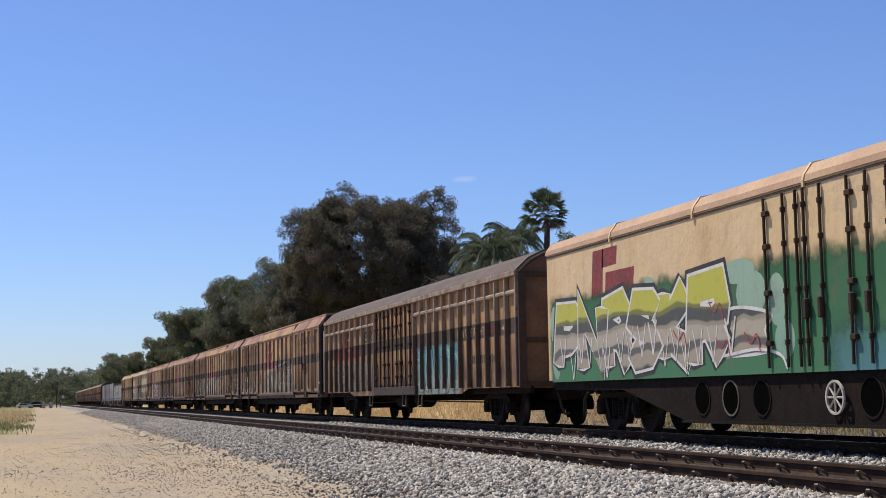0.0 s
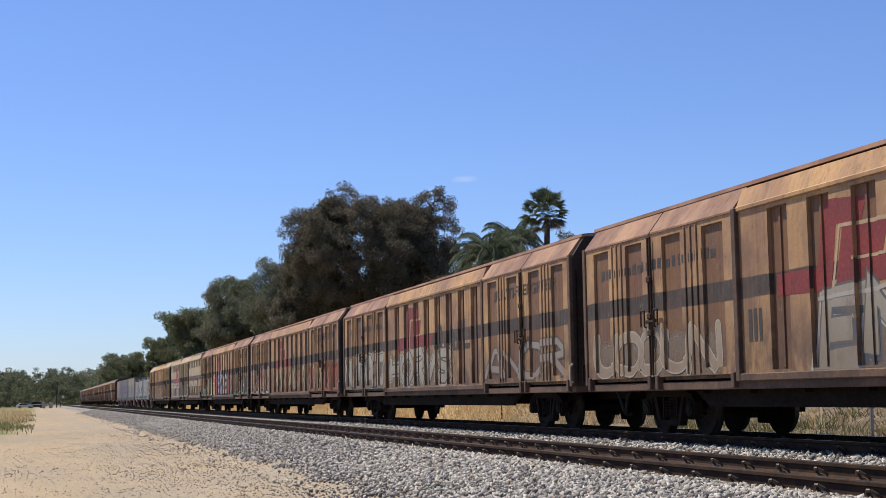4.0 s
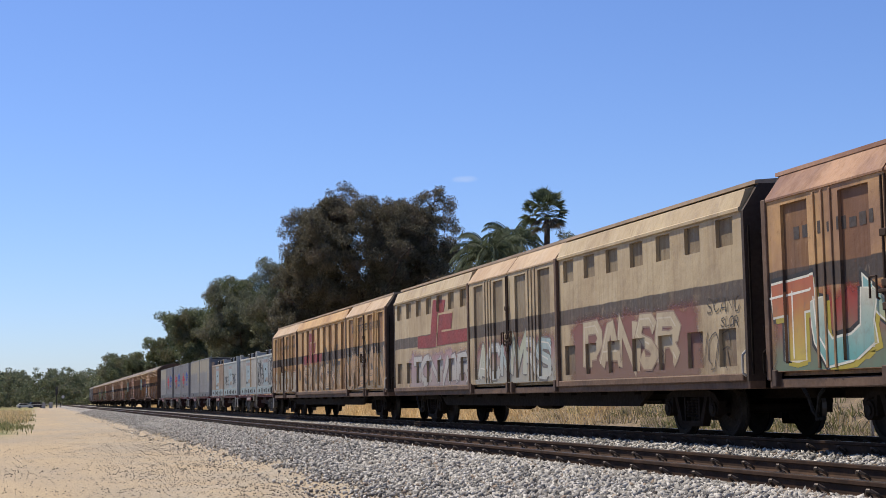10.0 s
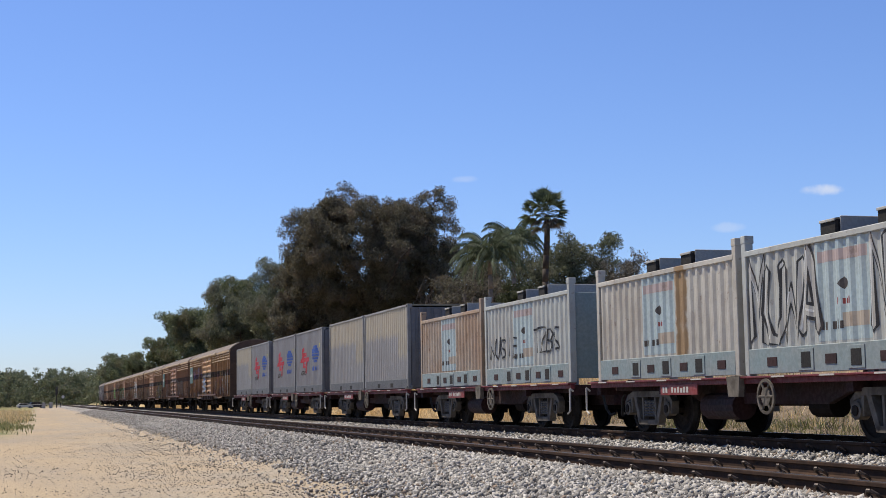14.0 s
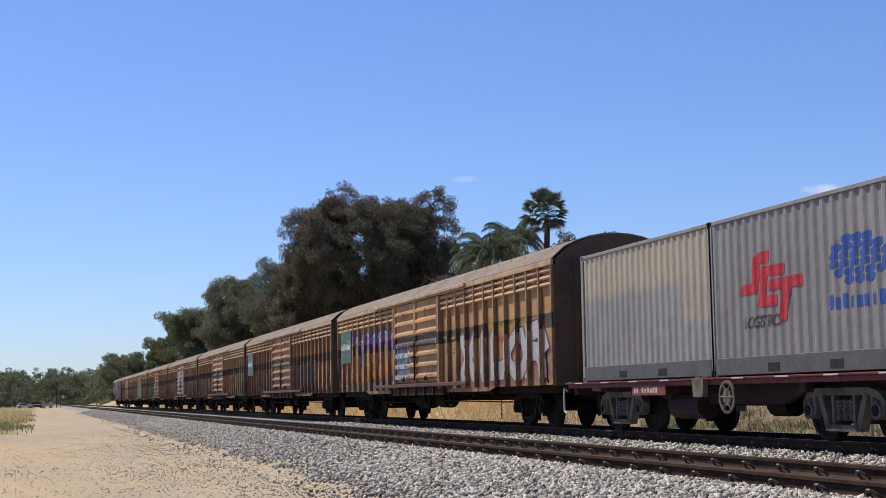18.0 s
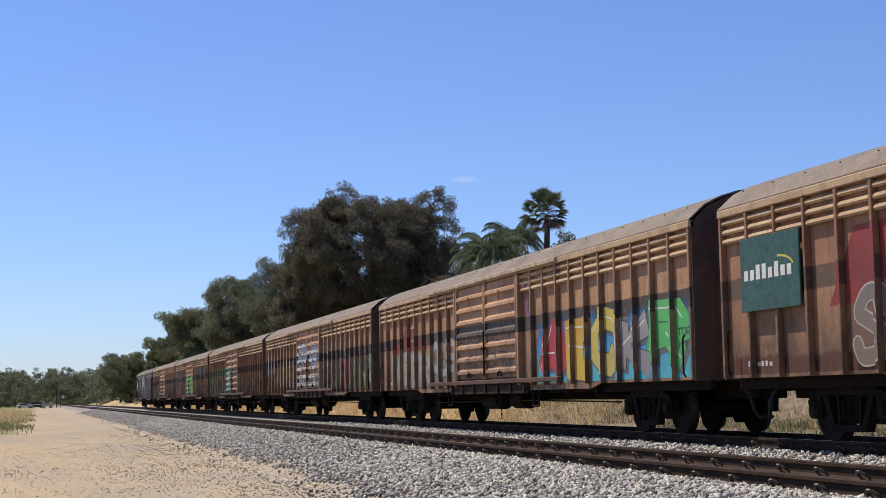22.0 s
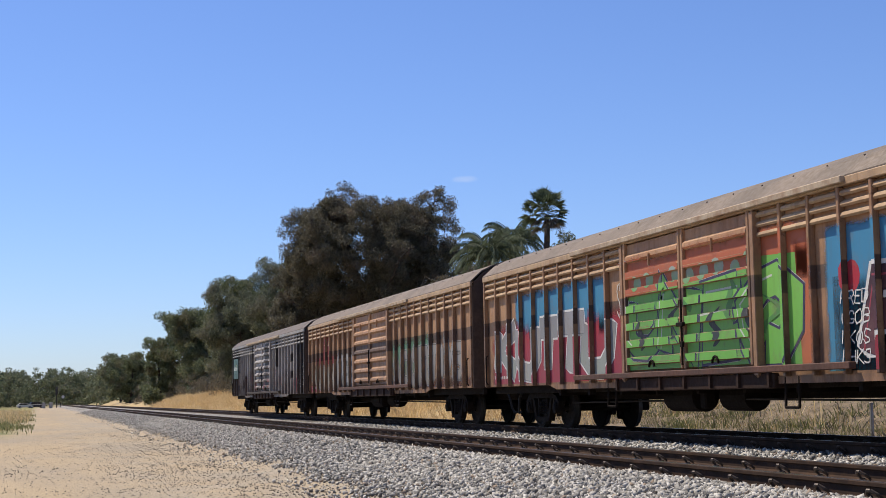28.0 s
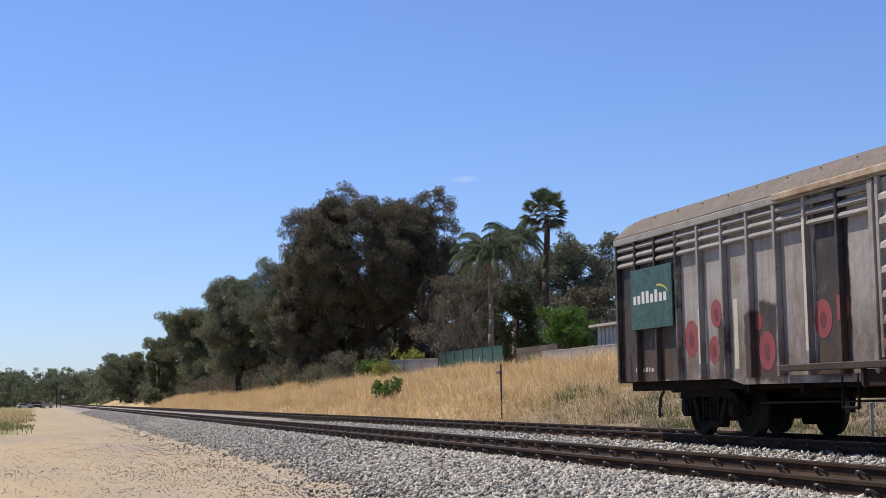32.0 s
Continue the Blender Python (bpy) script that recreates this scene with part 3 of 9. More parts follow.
def feather_palm(at, height, seed, fronds=22, reach=3.4):
    r = np.random.default_rng(seed)
    ob = thing("palm_tree", "feather palm with a slender grey trunk and arching fronds", "palm tree", at)
    trunk = Mesh()
    taper(trunk, [Vector((0, 0.1 * math.sin(i), -0.3 + (height - 2.0) * i / 8)) for i in range(9)], 0.24, 0.15, 9)
    part("trunk", trunk, PALE_BARK, ob, smooth=True)
    for k in range(fronds):
        ang = k * 2.4 + r.uniform(-0.2, 0.2)
        el = 1.25 - 1.15 * k / fronds
        pts, p, d = [], Vector((0, 0, height - 2.0)), Vector((math.cos(ang) * math.cos(el), math.sin(ang) * math.cos(el), math.sin(el)))
        for i in range(11):
            pts.append(p.copy())
            p = p + d * reach / 10
            d = (d + Vector((0, 0, -0.15 - 0.02 * i))).normalized()
        m = Mesh()
        m.tube(pts[:8], 0.03, 4)
        for i in range(2, 11):
            along = (pts[i] - pts[i - 1]).normalized()
            side = along.cross(Vector((0, 0, 1)))
            side = side.normalized() if side.length > 0.05 else Vector((1, 0, 0))
            for s in (-1, 1):
                for j in range(4):
                    q = pts[i - 1].lerp(pts[i], j / 4)
                    ln = 0.85 * (1.0 - 0.5 * abs(i - 5) / 6) * r.uniform(0.8, 1.15)
                    tip = q + (side * s * 0.75 + along * 0.5 + Vector((0, 0, -0.9))).normalized() * ln
                    w = along * 0.042
                    mid = q.lerp(tip, 0.5) + Vector((0, 0, 0.05))
                    m.add([tuple(q), tuple(mid + w), tuple(tip), tuple(mid - w)], [(0, 1, 2, 3)], False)
        part("frond", m, LEAF_PALM, ob)


def shrub(label, at, w, h, material, seed, leaves=1800, leaf=0.14, name="shrub"):
    r = np.random.default_rng(seed)
    ob = thing(name, label, "shrub", at)
    clumps = []
    for i in range(11):
        wood = Mesh()
        ang = i * 2.4
        pts = limb_path(r, (0, 0, -0.1), (math.cos(ang) * w / h * 0.7, math.sin(ang) * w / h * 0.7, 1.0), h * r.uniform(0.55, 0.95), 0.14, 4)
        taper(wood, pts, 0.03 * h, 0.008 * h, 5)
        for q in pts[1:]:
            clumps.append((*q, w * r.uniform(0.14, 0.26)))
        part("stem", wood, BARK, ob)
    part("foliage", leaf_cloud("foliage", clumps, leaves / len(clumps), leaf, material, seed, 0.4, 0.75), None, ob)
    return ob


def bare_shrub(at, w, h, seed, count=26):
    """A leafless thicket of grey stems."""
    r = np.random.default_rng(seed)
    ob = thing("bare_shrub", "leafless grey-brown thicket behind the fence", "shrub", at)
    for i in range(count):
        m = Mesh()
        ang = i * 2.4
        p = (r.normal() * w * 0.22, r.normal() * w * 0.22, -0.2)
        pts = limb_path(r, p, (math.cos(ang) * 0.45, math.sin(ang) * 0.45, 1), h * r.uniform(0.6, 1.0), 0.12, 6)
        taper(m, pts, 0.045, 0.01, 4)
        for j in range(2, 7):
            for _ in range(2):
                q = limb_path(r, pts[j], (*r.normal(size=2), 0.9), h * 0.25, 0.15, 3)
                taper(m, q, 0.016, 0.006, 3)
        part("stem", m, TWIG, ob)


def blades(name, label, spots, lo, hi, width, material, seed, category="grass", lean=None):
    r = np.random.default_rng(seed)
    n = len(spots)
    h = r.uniform(lo, hi, n)[:, None]
    tilt = r.normal(size=(n, 3)) * np.array([0.35, 0.35, 0])
    if lean is not None:
        tilt = tilt + lean
    ang = r.uniform(0, math.pi, n)
    side = np.stack([np.cos(ang), np.sin(ang), np.zeros(n)], -1) * width * r.uniform(0.6, 1.4, n)[:, None]
    p = np.asarray(spots)
    mid = p + (tilt * 0.35 + np.array([0, 0, 0.6])) * h
    tip = p + tilt * h + np.array([0, 0, 1.0]) * h * (1.0 - 0.35 * np.minimum(1.5, np.linalg.norm(tilt, axis=1, keepdims=True)) ** 2 / 2.25)
    v = np.stack([p - side, p + side, mid + side * 0.8, tip, mid - side * 0.8], 1).reshape(-1, 3)
    k = np.arange(n)[:, None] * 5
    f = np.concatenate([k + np.array([0, 1, 2, 4])], 0)
    g = np.concatenate([k + np.array([4, 2, 3, 3])], 0)
    me = bpy.data.meshes.new(name)
    me.from_pydata(v.tolist(), [], f.tolist() + g[:, :3].tolist())
    me.materials.append(material)
    tagged(new(name, me), label, category, kind="stuff")


def tufts(name, label, centres, per, lo, hi, width, material, seed):
    """Grass in bushy tufts: the blades of a tuft spread outwards and are blown one way."""
    r = np.random.default_rng(seed)
    n = len(centres)
    grow = np.array([0.72 + 0.85 * noise.noise(Vector((float(x) * 0.55, float(y) * 0.3, 3.0))) + 0.35 * noise.noise(Vector((float(x) * 1.6, float(y) * 0.9, 7.0))) for x, y, _ in centres])
    rad = r.uniform(0.18, 0.5, n)
    d = r.normal(size=(n, per, 2)) * rad[:, None, None]
    p = np.repeat(np.asarray(centres)[:, None, :], per, 1)
    p[:, :, :2] += d
    out = np.zeros((n, per, 3))
    out[:, :, :2] = d / rad[:, None, None] * 0.42 + r.normal(size=(n, 1, 2)) * 0.3
    p[:, :, 2] += (grow[:, None] - 0.75) * 0.9
    blades(name, label, p.reshape(-1, 3), lo, hi, width, material, seed + 1, lean=out.reshape(-1, 3))


# ---------- the setting ----------
build_ground()
build_track("railway_track", 7.85, NEAR_Z, "empty railway track with rusty rails on concrete sleepers", 8.59, 0.87, 90)
build_track("railway_track", FAR_MID, 0.0, "railway track that carries the train, dark rails on ballast", 14.2, 0.87, 60)
build_ballast()

# trees on and behind the bank
tree("large dark brown-green sheoak with a broad domed crown", (33.0, 138, 2.2), 20.6, 8.6, 0.75, LEAF_DARK, BARK, 21, 200000, 0.3, 0.25, (-4.4, 0), 0.8, 0.1, 13, 0.22, fill=620, thin=0.22, droop=0.9, dome=True)
tree("tall thin sheoak with sparse dark foliage", (36.4, 137, 2.3), 20.6, 4.9, 0.42, LEAF_DARK, BARK, 22, 52000, 0.3, 0.3, (-0.6, 0), 0.8, 0.13, 14, 0.34, fill=150, thin=0.22, droop=0.9)
tree("slim gum tree with pale green leaves", (25.9, 148, 2.0), 16.6, 2.6, 0.3, LEAF_GUM, PALE_BARK, 23, 9000, 0.32, 0.35, (-0.3, 0), 0.8, 0.18, 8, 0.3, fill=60)
tree("brown-green sheoak with drooping foliage to the ground", (26.0, 143, 2.0), 12.0, 4.6, 0.35, LEAF_DARK, BARK, 24, 70000, 0.32, 0.15, (0, 0), 0.8, 0.15, 10, 0.03, thin=0.2, droop=1.0)
tree("brown-green sheoak with drooping foliage to the ground", (30.2, 147, 2.0), 11.0, 4.6, 0.35, LEAF_DARK, BARK, 37, 60000, 0.32, 0.15, (0, 0), 0.8, 0.15, 10, 0.03, thin=0.2, droop=1.0)
tree("dark sheoak behind the large one", (37.0, 152, 2.2), 10.0, 5.0, 0.35, LEAF_DARK, BARK, 46, 50000, 0.32, 0.15, (0, 0), 0.8, 0.15, 10, 0.02, thin=0.2, droop=0.9)
tree("dark sheoak behind the large one", (43.6, 150, 2.2), 15.5, 4.4, 0.35, LEAF_DARK, BARK, 47, 50000, 0.32, 0.15, (0, 0), 0.8, 0.15, 10, 0.02, thin=0.2, droop=0.9)
tree("olive gum tree with a rounded crown on the bank", (25.8, 190, 1.8), 17.0, 5.8, 0.45, LEAF_GUM, BARK, 25, 80000, 0.36, 0.2, (0, 0), 0.8, 0.14, 10, 0.03, fill=240, thin=0.22, droop=0.9)
tree("dark sheoak standing among others on the bank", (22.6, 170, 1.8), 12.6, 5.4, 0.4, LEAF_OLIVE, BARK, 26, 70000, 0.33, 0.12, (0, 0), 0.8, 0.14, 10, 0.02, thin=0.2, droop=0.9)
tree("dark sheoak standing among others on the bank", (27.5, 160, 2.0), 15.4, 5.2, 0.4, LEAF_OLIVE, BARK, 27, 60000, 0.33, 0.12, (0, 0), 0.8, 0.16, 10, 0.02, thin=0.2, droop=0.9)
tree("green gum tree with several crowns beside the line", (23.6, 250, 1.2), 15.2, 5.2, 0.4, LEAF_GUM, BARK, 28, 36000, 0.42, 0.15, (0, 0), 0.8, 0.16, 10, 0.02, thin=0.3, droop=0.7)
tree("green gum tree with several crowns beside the line", (19.8, 252, 0.4), 12.4, 2.4, 0.3, LEAF_GUM, BARK, 29, 12000, 0.42, 0.12, (-0.4, 0), 0.8, 0.2, 9, 0.02, thin=0.3, droop=0.7)
tree("dense green gum tree beside the line", (24.9, 222, 1.5), 14.6, 6.0, 0.35, LEAF_GUM, BARK, 30, 60000, 0.42, 0.1, (0, 0), 0.8, 0.15, 10, 0.02, fill=220, thin=0.24, droop=0.9)
tree("dense dark green tree beside the line", (19.0, 320, 0.3), 11.4, 4.6, 0.35, LEAF_GUM, BARK, 31, 18000, 0.5, 0.1, (0, 0), 0.8, 0.17, 10, 0.02)
tree("dense dark green tree beside the line", (19.5, 372, 0.4), 12.6, 5.6, 0.35, LEAF_FAR, BARK, 32, 16000, 0.55, 0.1, (0, 0), 0.8, 0.17, 10, 0.02)
tree("gum tree with a clear trunk behind the palms", (47.8, 125, 3.0), 13.4, 4.6, 0.4, LEAF_OLIVE, BARK, 33, 34000, 0.28, 0.25, (0, 0), 0.8, 0.15, 9, 0.12)
tree("pale grey-leaved tree behind the garden fence", (50.2, 121, 3.0), 11.0, 3.6, 0.3, LEAF_GREY, PALE_BARK, 34, 14000, 0.26, 0.25, (0, 0), 0.8, 0.16, 9, 0.12)
tree("dark gum tree behind the garden fence", (41.6, 124, 2.6), 12.2, 4.6, 0.35, LEAF_OLIVE, BARK, 35, 30000, 0.28, 0.2, (0, 0), 0.8, 0.16, 9, 0.04)
tree("dark gum tree behind the garden fence", (37.0, 122, 2.5), 10.4, 3.8, 0.3, LEAF_DARK, BARK, 38, 18000, 0.28, 0.2, (0, 0), 0.8, 0.16, 9, 0.04)
tree("low dark tree behind the garden fence", (43.5, 112, 2.6), 7.0, 3.6, 0.3, LEAF_DARK, BARK, 39, 8000, 0.34, 0.2, (0, 0), 0.8, 0.17, 9, 0.02)
tree("round bright green garden tree over a fence", (32.7, 87, 2.2), 4.6, 1.8, 0.16, LEAF_GREEN, BARK, 36, 14000, 0.18, 0.3, (0, 0), 1.0, 0.2, 10, 0.3)
fan_palm((35.2, 98, 2.3), 12.9, 41)
feather_palm((31.55, 100, 2.3), 10.6, 42, 34, 3.6)
feather_palm((36.7, 110, 2.4), 12.7, 43, 26, 3.3)
bare_shrub((31.1, 107, 2.3), 3.4, 7.6, 44, 40)
tree("dense dark green tree between the palms and the fence", (34.9, 104, 2.3), 7.8, 1.9, 0.2, LEAF_DEEP, BARK, 49, 16000, 0.22, 0.12, (0, 0), 0.9, 0.2, 9, 0.02)
shrub("round green shrub at the foot of the grassy bank", (18.9, 80, 0.28), 1.5, 1.8, LEAF_GREEN, 51, 4200, 0.17)
for i, (x, y, w, h, m, lab) in enumerate((
        (26.4, 113, 2.0, 2.3, LEAF_YELLOW, "yellow-green shrub under dark trees"), (29.8, 117, 2.4, 3.2, LEAF_YELLOW, "yellow-green shrub under dark trees"),
        (26.6, 119, 1.5, 2.3, LEAF_GREEN, "green shrub under dark trees"), (31.0, 88, 1.6, 1.3, LEAF_YELLOW, "pale flowering shrub against a grey fence"),
        (24.6, 130, 1.6, 2.4, LEAF_GUM, "olive shrub under dark trees"), (23.6, 150, 2.0, 2.2, LEAF_GUM, "olive shrub under dark trees"),
        (19.0, 330, 4.0, 4.6, LEAF_FAR, "olive shrub beside the line"), (18.6, 262, 3.4, 4.2, LEAF_GUM, "olive shrub beside the line"),
        (17.6, 235, 2.4, 3.0, LEAF_GUM, "olive shrub beside the line"))):
    shrub(lab, (x, y, float(ground_height(x, y))), w, h, m, 60 + i, 2200, 0.22 if h < 3 else 0.4)


# undergrowth along the top of the bank
def undergrowth():
    r = np.random.default_rng(90)
    clumps = []
    for i in range(150):
        y = r.uniform(122, 300)
        x = 24.6 + r.normal() * 1.3 - max(0, y - 200) * 0.03
        h = r.uniform(1.2, 3.6)
        for k in range(5):
            clumps.append((x + r.normal() * 0.7, y + r.normal() * 1.0, float(ground_height(x, y)) + r.uniform(0.05, 1) * h, r.uniform(0.45, 0.95)))
    tagged(new("undergrowth", leaf_cloud("undergrowth", clumps, 70, 0.4, LEAF_DARK, 91, 0.15, 0.55, 1.2)), "dark scrubby undergrowth beneath the trees", "undergrowth", kind="stuff")


undergrowth()


def garden_woods():
    """Trees and hedges behind the fences that close the view under the crowns."""
    r = np.random.default_rng(92)
    clumps = []
    for i in range(130):
        y, x = r.uniform(160, 260), r.uniform(33, 100)
        h = r.uniform(5, 10)
        for k in range(10):
            clumps.append((x + r.normal() * 1.5, y + r.normal() * 1.5, 2.3 + r.uniform(0.02, 1) * h, r.uniform(0.8, 1.6)))
    tagged(new("garden_woods", leaf_cloud("garden_woods", clumps, 55, 0.5, LEAF_DARK, 93, 0.3)), "dark hedges and trees behind the garden fences", "woods", kind="stuff")


garden_woods()


# far trees, both sides of the line
def far_woods():
    """Woods that close the view down the line, and scrub beyond the sandy track."""
    r = np.random.default_rng(77)
    clumps = []
    for i in range(230):
        if i % 5 < 3:
            y, x = r.uniform(640, 900), r.uniform(-75, 85)
        elif i % 5 == 3:
            y, x = r.uniform(400, 640), r.uniform(17, 34)
        else:
            y, x = r.uniform(480, 640), r.uniform(-60, -9)
        h = r.uniform(11, 18) * y / 760 + (2.5 if i % 17 == 0 else 0)
        w = r.uniform(2.2, 4.2)
        for k in range(16):
            f = r.uniform(0.02, 1)
            s = w * (1.05 - 0.75 * max(0, f - 0.45))
            clumps.append((x + r.normal() * s, y + r.normal() * s, f * h, r.uniform(1.2, 2.3)))
    for i in range(110):                       # low scrub that closes the gaps between the stems
        y, x = r.uniform(560, 700), r.uniform(-60, 40)
        h = r.uniform(5, 11)
        for k in range(9):
            clumps.append((x + r.normal() * 2.5, y + r.normal() * 2.5, r.uniform(0.02, 1) * h, r.uniform(1.4, 2.4)))
    tagged(new("far_woods", leaf_cloud("far_woods", clumps, 60, 0.85, LEAF_FAR, 78, 0.5)), "olive-green trees far along the railway line", "woods", kind="stuff")
    clumps = []
    for i in range(60):
        y, x = r.uniform(260, 480), r.uniform(-60, -13)
        h = r.uniform(3.5, 7.5)
        for k in range(10):
            clumps.append((x + r.normal() * 1.6, y + r.normal() * 1.6, r.uniform(0.02, 1) * h, r.uniform(0.9, 1.8)))
    tagged(new("scrub_woods", leaf_cloud("scrub_woods", clumps, 45, 0.5, LEAF_FAR, 79, 0.5)), "scrubby trees beyond the sandy track", "woods", kind="stuff")


far_woods()

# dry grass
x, y = scatter(9500, 15.4, 29.8, 24, 230, 81, 1.25)
keep = np.random.default_rng(5).uniform(0, 1, len(x)) < np.interp(x, [15.4, 17.5, 29.5], [0.3, 1, 0.9]) * np.where(x < 23.5, np.interp(y, [40, 54], [0.03, 1]), np.interp(y, [28, 46], [0.05, 1]))
x, y = x[keep], y[keep]
tufts("dry_grass", "tall straw-coloured dry grass covering the bank", np.stack([x, y, ground_height(x, y) - 0.05], -1), 20, 0.3, 0.85, 0.013, STRAW, 82)
x, y = scatter(300, 15.0, 22.0, 20, 58, 89, 1.0)
tufts("short_grass", "short dry grass on bare soil at the bank's foot", np.stack([x, y, ground_height(x, y) - 0.02], -1), 16, 0.04, 0.16, 0.007, STRAW, 95)
x, y = scatter(620, 15.2, 22.0, 20, 52, 83, 1.0)
keep = np.array([noise.noise(Vector((float(a) * 0.5, float(b) * 0.3, 2.0))) > -0.05 for a, b in zip(x, y)])
x, y = x[keep], y[keep]
tufts("green_weeds", "green and olive weeds at the foot of the bank", np.stack([x, y, ground_height(x, y) - 0.03], -1), 34, 0.08, 0.36, 0.01, WEED, 84)
x, y = scatter(240, 15.2, 21.0, 22, 46, 91, 1.0)
tufts("dead_stalks", "grey-brown dead stalks on the bare soil of the bank", np.stack([x, y, ground_height(x, y) - 0.03], -1), 18, 0.08, 0.34, 0.008, LEAF_GREY, 96)
x, y = scatter(22000, -9.0, -0.3, 70, 190, 85, 1.3)
keep = np.random.default_rng(6).uniform(0, 1, len(x)) < np.interp(x + np.array([1.6 * noise.noise(Vector((float(q) * 0.06, 0.0, 4.0))) for q in y]) + np.maximum(0, 84 - y) * 0.16, [-3.5, -1.6, -0.3], [1, 0.5, 0.03])
x, y = x[keep], y[keep]
blades("verge_weeds", "dry and green weeds beside the sandy track", np.stack([x, y, ground_height(x, y) - 0.03], -1), 0.06, 0.3, 0.02, WEED, 86)
x, y = scatter(14000, -12.0, -0.8, 105, 260, 87, 1.2)
keep = np.random.default_rng(6).uniform(0, 1, len(x)) < np.interp(x + np.array([1.6 * noise.noise(Vector((float(q) * 0.06, 0.0, 4.0))) for q in y]) + np.maximum(0, 84 - y) * 0.16, [-4.5, -2.2, -0.8], [1, 0.5, 0.05])
x, y = x[keep], y[keep]
blades("verge_grass", "pale dry grass beside the sandy track", np.stack([x, y, ground_height(x, y) - 0.03], -1), 0.2, 0.7, 0.02, STRAW, 88)


# fences on top of the bank
FENCE_GREEN = plain("green_fence_steel", (0.03, 0.1, 0.075), (0.022, 0.07, 0.055), 0.5, 0, 1.5, 12, 0.1)
FENCE_GREY = plain("grey_fence_sheet", (0.46, 0.44, 0.42), (0.33, 0.31, 0.3), 0.7, 0, 1.2, 12, 0.15)
FENCE_DARK = plain("dark_fence", (0.12, 0.11, 0.11), (0.07, 0.065, 0.06), 0.8)
ZINC = plain("zinc", (0.42, 0.43, 0.44), (0.3, 0.3, 0.31), 0.5, 0.5)


def sheet_fence(p, q, base, height, label, material, panels, wave=0.0):
    """Steel sheet panels between posts, from p to q on the ground plan."""
    p, q = Vector((*p, 0)), Vector((*q, 0))
    d = (q - p) / panels
    ang = math.degrees(math.atan2(d.y, d.x))
    ob = thing("fence", label, "fence", group="garden fences")
    ob.matrix_world = pose(p.x, p.y, base, 0, 0, ang)
    ln = d.length
    panel = Mesh()
    n = 28
    edge = [(i * ln / n, (wave if i % 2 else -wave)) for i in range(n + 1)]
    vs = [(x, y + s * 0.012, z) for x, y in edge for s in (-1, 1) for z in (0.05, height)]
    fs = []
    for i in range(n):
        a, b = 4 * i, 4 * i + 4
        fs += [(a, b, b + 1, a + 1), (a + 2, a + 3, b + 3, b + 2), (a + 1, b + 1, b + 3, a + 3)]
    panel.add(vs, fs, False)
    panel = panel.data("panel", material)
    post = Mesh().box(-0.035, 0.035, -0.045, 0.045, -0.3, height + 0.03, 0.005).data("post", material)
    cap = Mesh().box(0.03, ln - 0.03, -0.035, 0.035, height - 0.02, height + 0.03, 0.005).data("top_rail", material)
    for i in range(panels):
        part("panel", panel, None, ob, at=(i * ln, 0, 0))
        part("top_rail", cap, None, ob, at=(i * ln, 0, 0))
    for i in range(panels + 1):
        part("post", post, None, ob, at=(i * ln, 0, 0))
    return ob


sheet_fence((30.0, 92.6), (30.0, 109.0), 2.25, 1.85, "green steel sheet fence on top of the bank", FENCE_GREEN, 7)
sheet_fence((30.0, 62.0), (30.0, 84.6), 1.65, 1.75, "pale grey corrugated sheet fence on top of the bank", FENCE_GREY, 9, 0.012)
sheet_fence((27.0, 114.0), (30.0, 109.2), 2.0, 1.7, "weathered grey sheet fence beside dark trees", FENCE_GREY, 3)


def picket_fence():
    ob = thing("fence", "dark paling fence between garden fences", "fence", (31.0, 84.8, 2.3), group="garden fences")
    pale = Mesh().box(-0.02, 0.02, -0.045, 0.045, 0, 1.6, 0.006).data("paling", PALE_BARK)
    for i in range(40):
        part("paling", pale, None, ob, at=(0, i * 0.2, 0))
    part("rail", Mesh().box(0.02, 0.06, -0.1, 7.9, 0.3, 0.38), FENCE_DARK, ob)
    part("rail", Mesh().box(0.02, 0.06, -0.1, 7.9, 1.15, 1.23), FENCE_DARK, ob)


picket_fence()


def shed():
    ob = thing("shed", "grey steel garden shed behind the fence", "shed", (31.8, 71.5, 2.0))
    wall = Mesh()
    for i in range(28):
        wall.box(-0.02 + (i % 2) * 0.03, 0.06 + (i % 2) * 0.03, i * 0.3, i * 0.3 + 0.3, 0, 2.7)
    part("wall", wall, ZINC, ob)
    part("wall", Mesh().box(0.05, 4.0, 8.3, 8.4, 0, 2.7), FENCE_GREY, ob)
    part("roof", Mesh().prism([(-0.35, 2.68), (4.3, 3.2), (4.3, 3.3), (-0.35, 2.78)], -0.3, 8.7), ZINC, ob)
    part("gutter", Mesh().box(-0.45, -0.35, -0.3, 8.7, 2.64, 2.8, 0.02), FENCE_GREY, ob)


shed()

DARK_STEEL = plain("dark_steel", (0.045, 0.042, 0.04), (0.025, 0.024, 0.023), 0.6)
WHITE_PAINT = plain("white_paint", (0.78, 0.77, 0.74), (0.6, 0.58, 0.55), 0.5)


def marker_post():
    ob = thing("marker_post", "slim dark steel post with a small sign arm", "post", (17.3, 53.7, -0.2))
    part("post", Mesh().cyl((0, 0, -0.3), (0, 0, 2.15), 0.035, 8), DARK_STEEL, ob)
    arm = part("sign", Mesh().box(-0.015, 0.015, 0.0, 0.62, 1.78, 1.9, 0.005), PALE_BARK, ob, "small weathered sign plate")
    part("bracket", Mesh().box(-0.03, 0.03, -0.05, 0.25, 1.8, 1.86, 0.005), DARK_STEEL, ob)


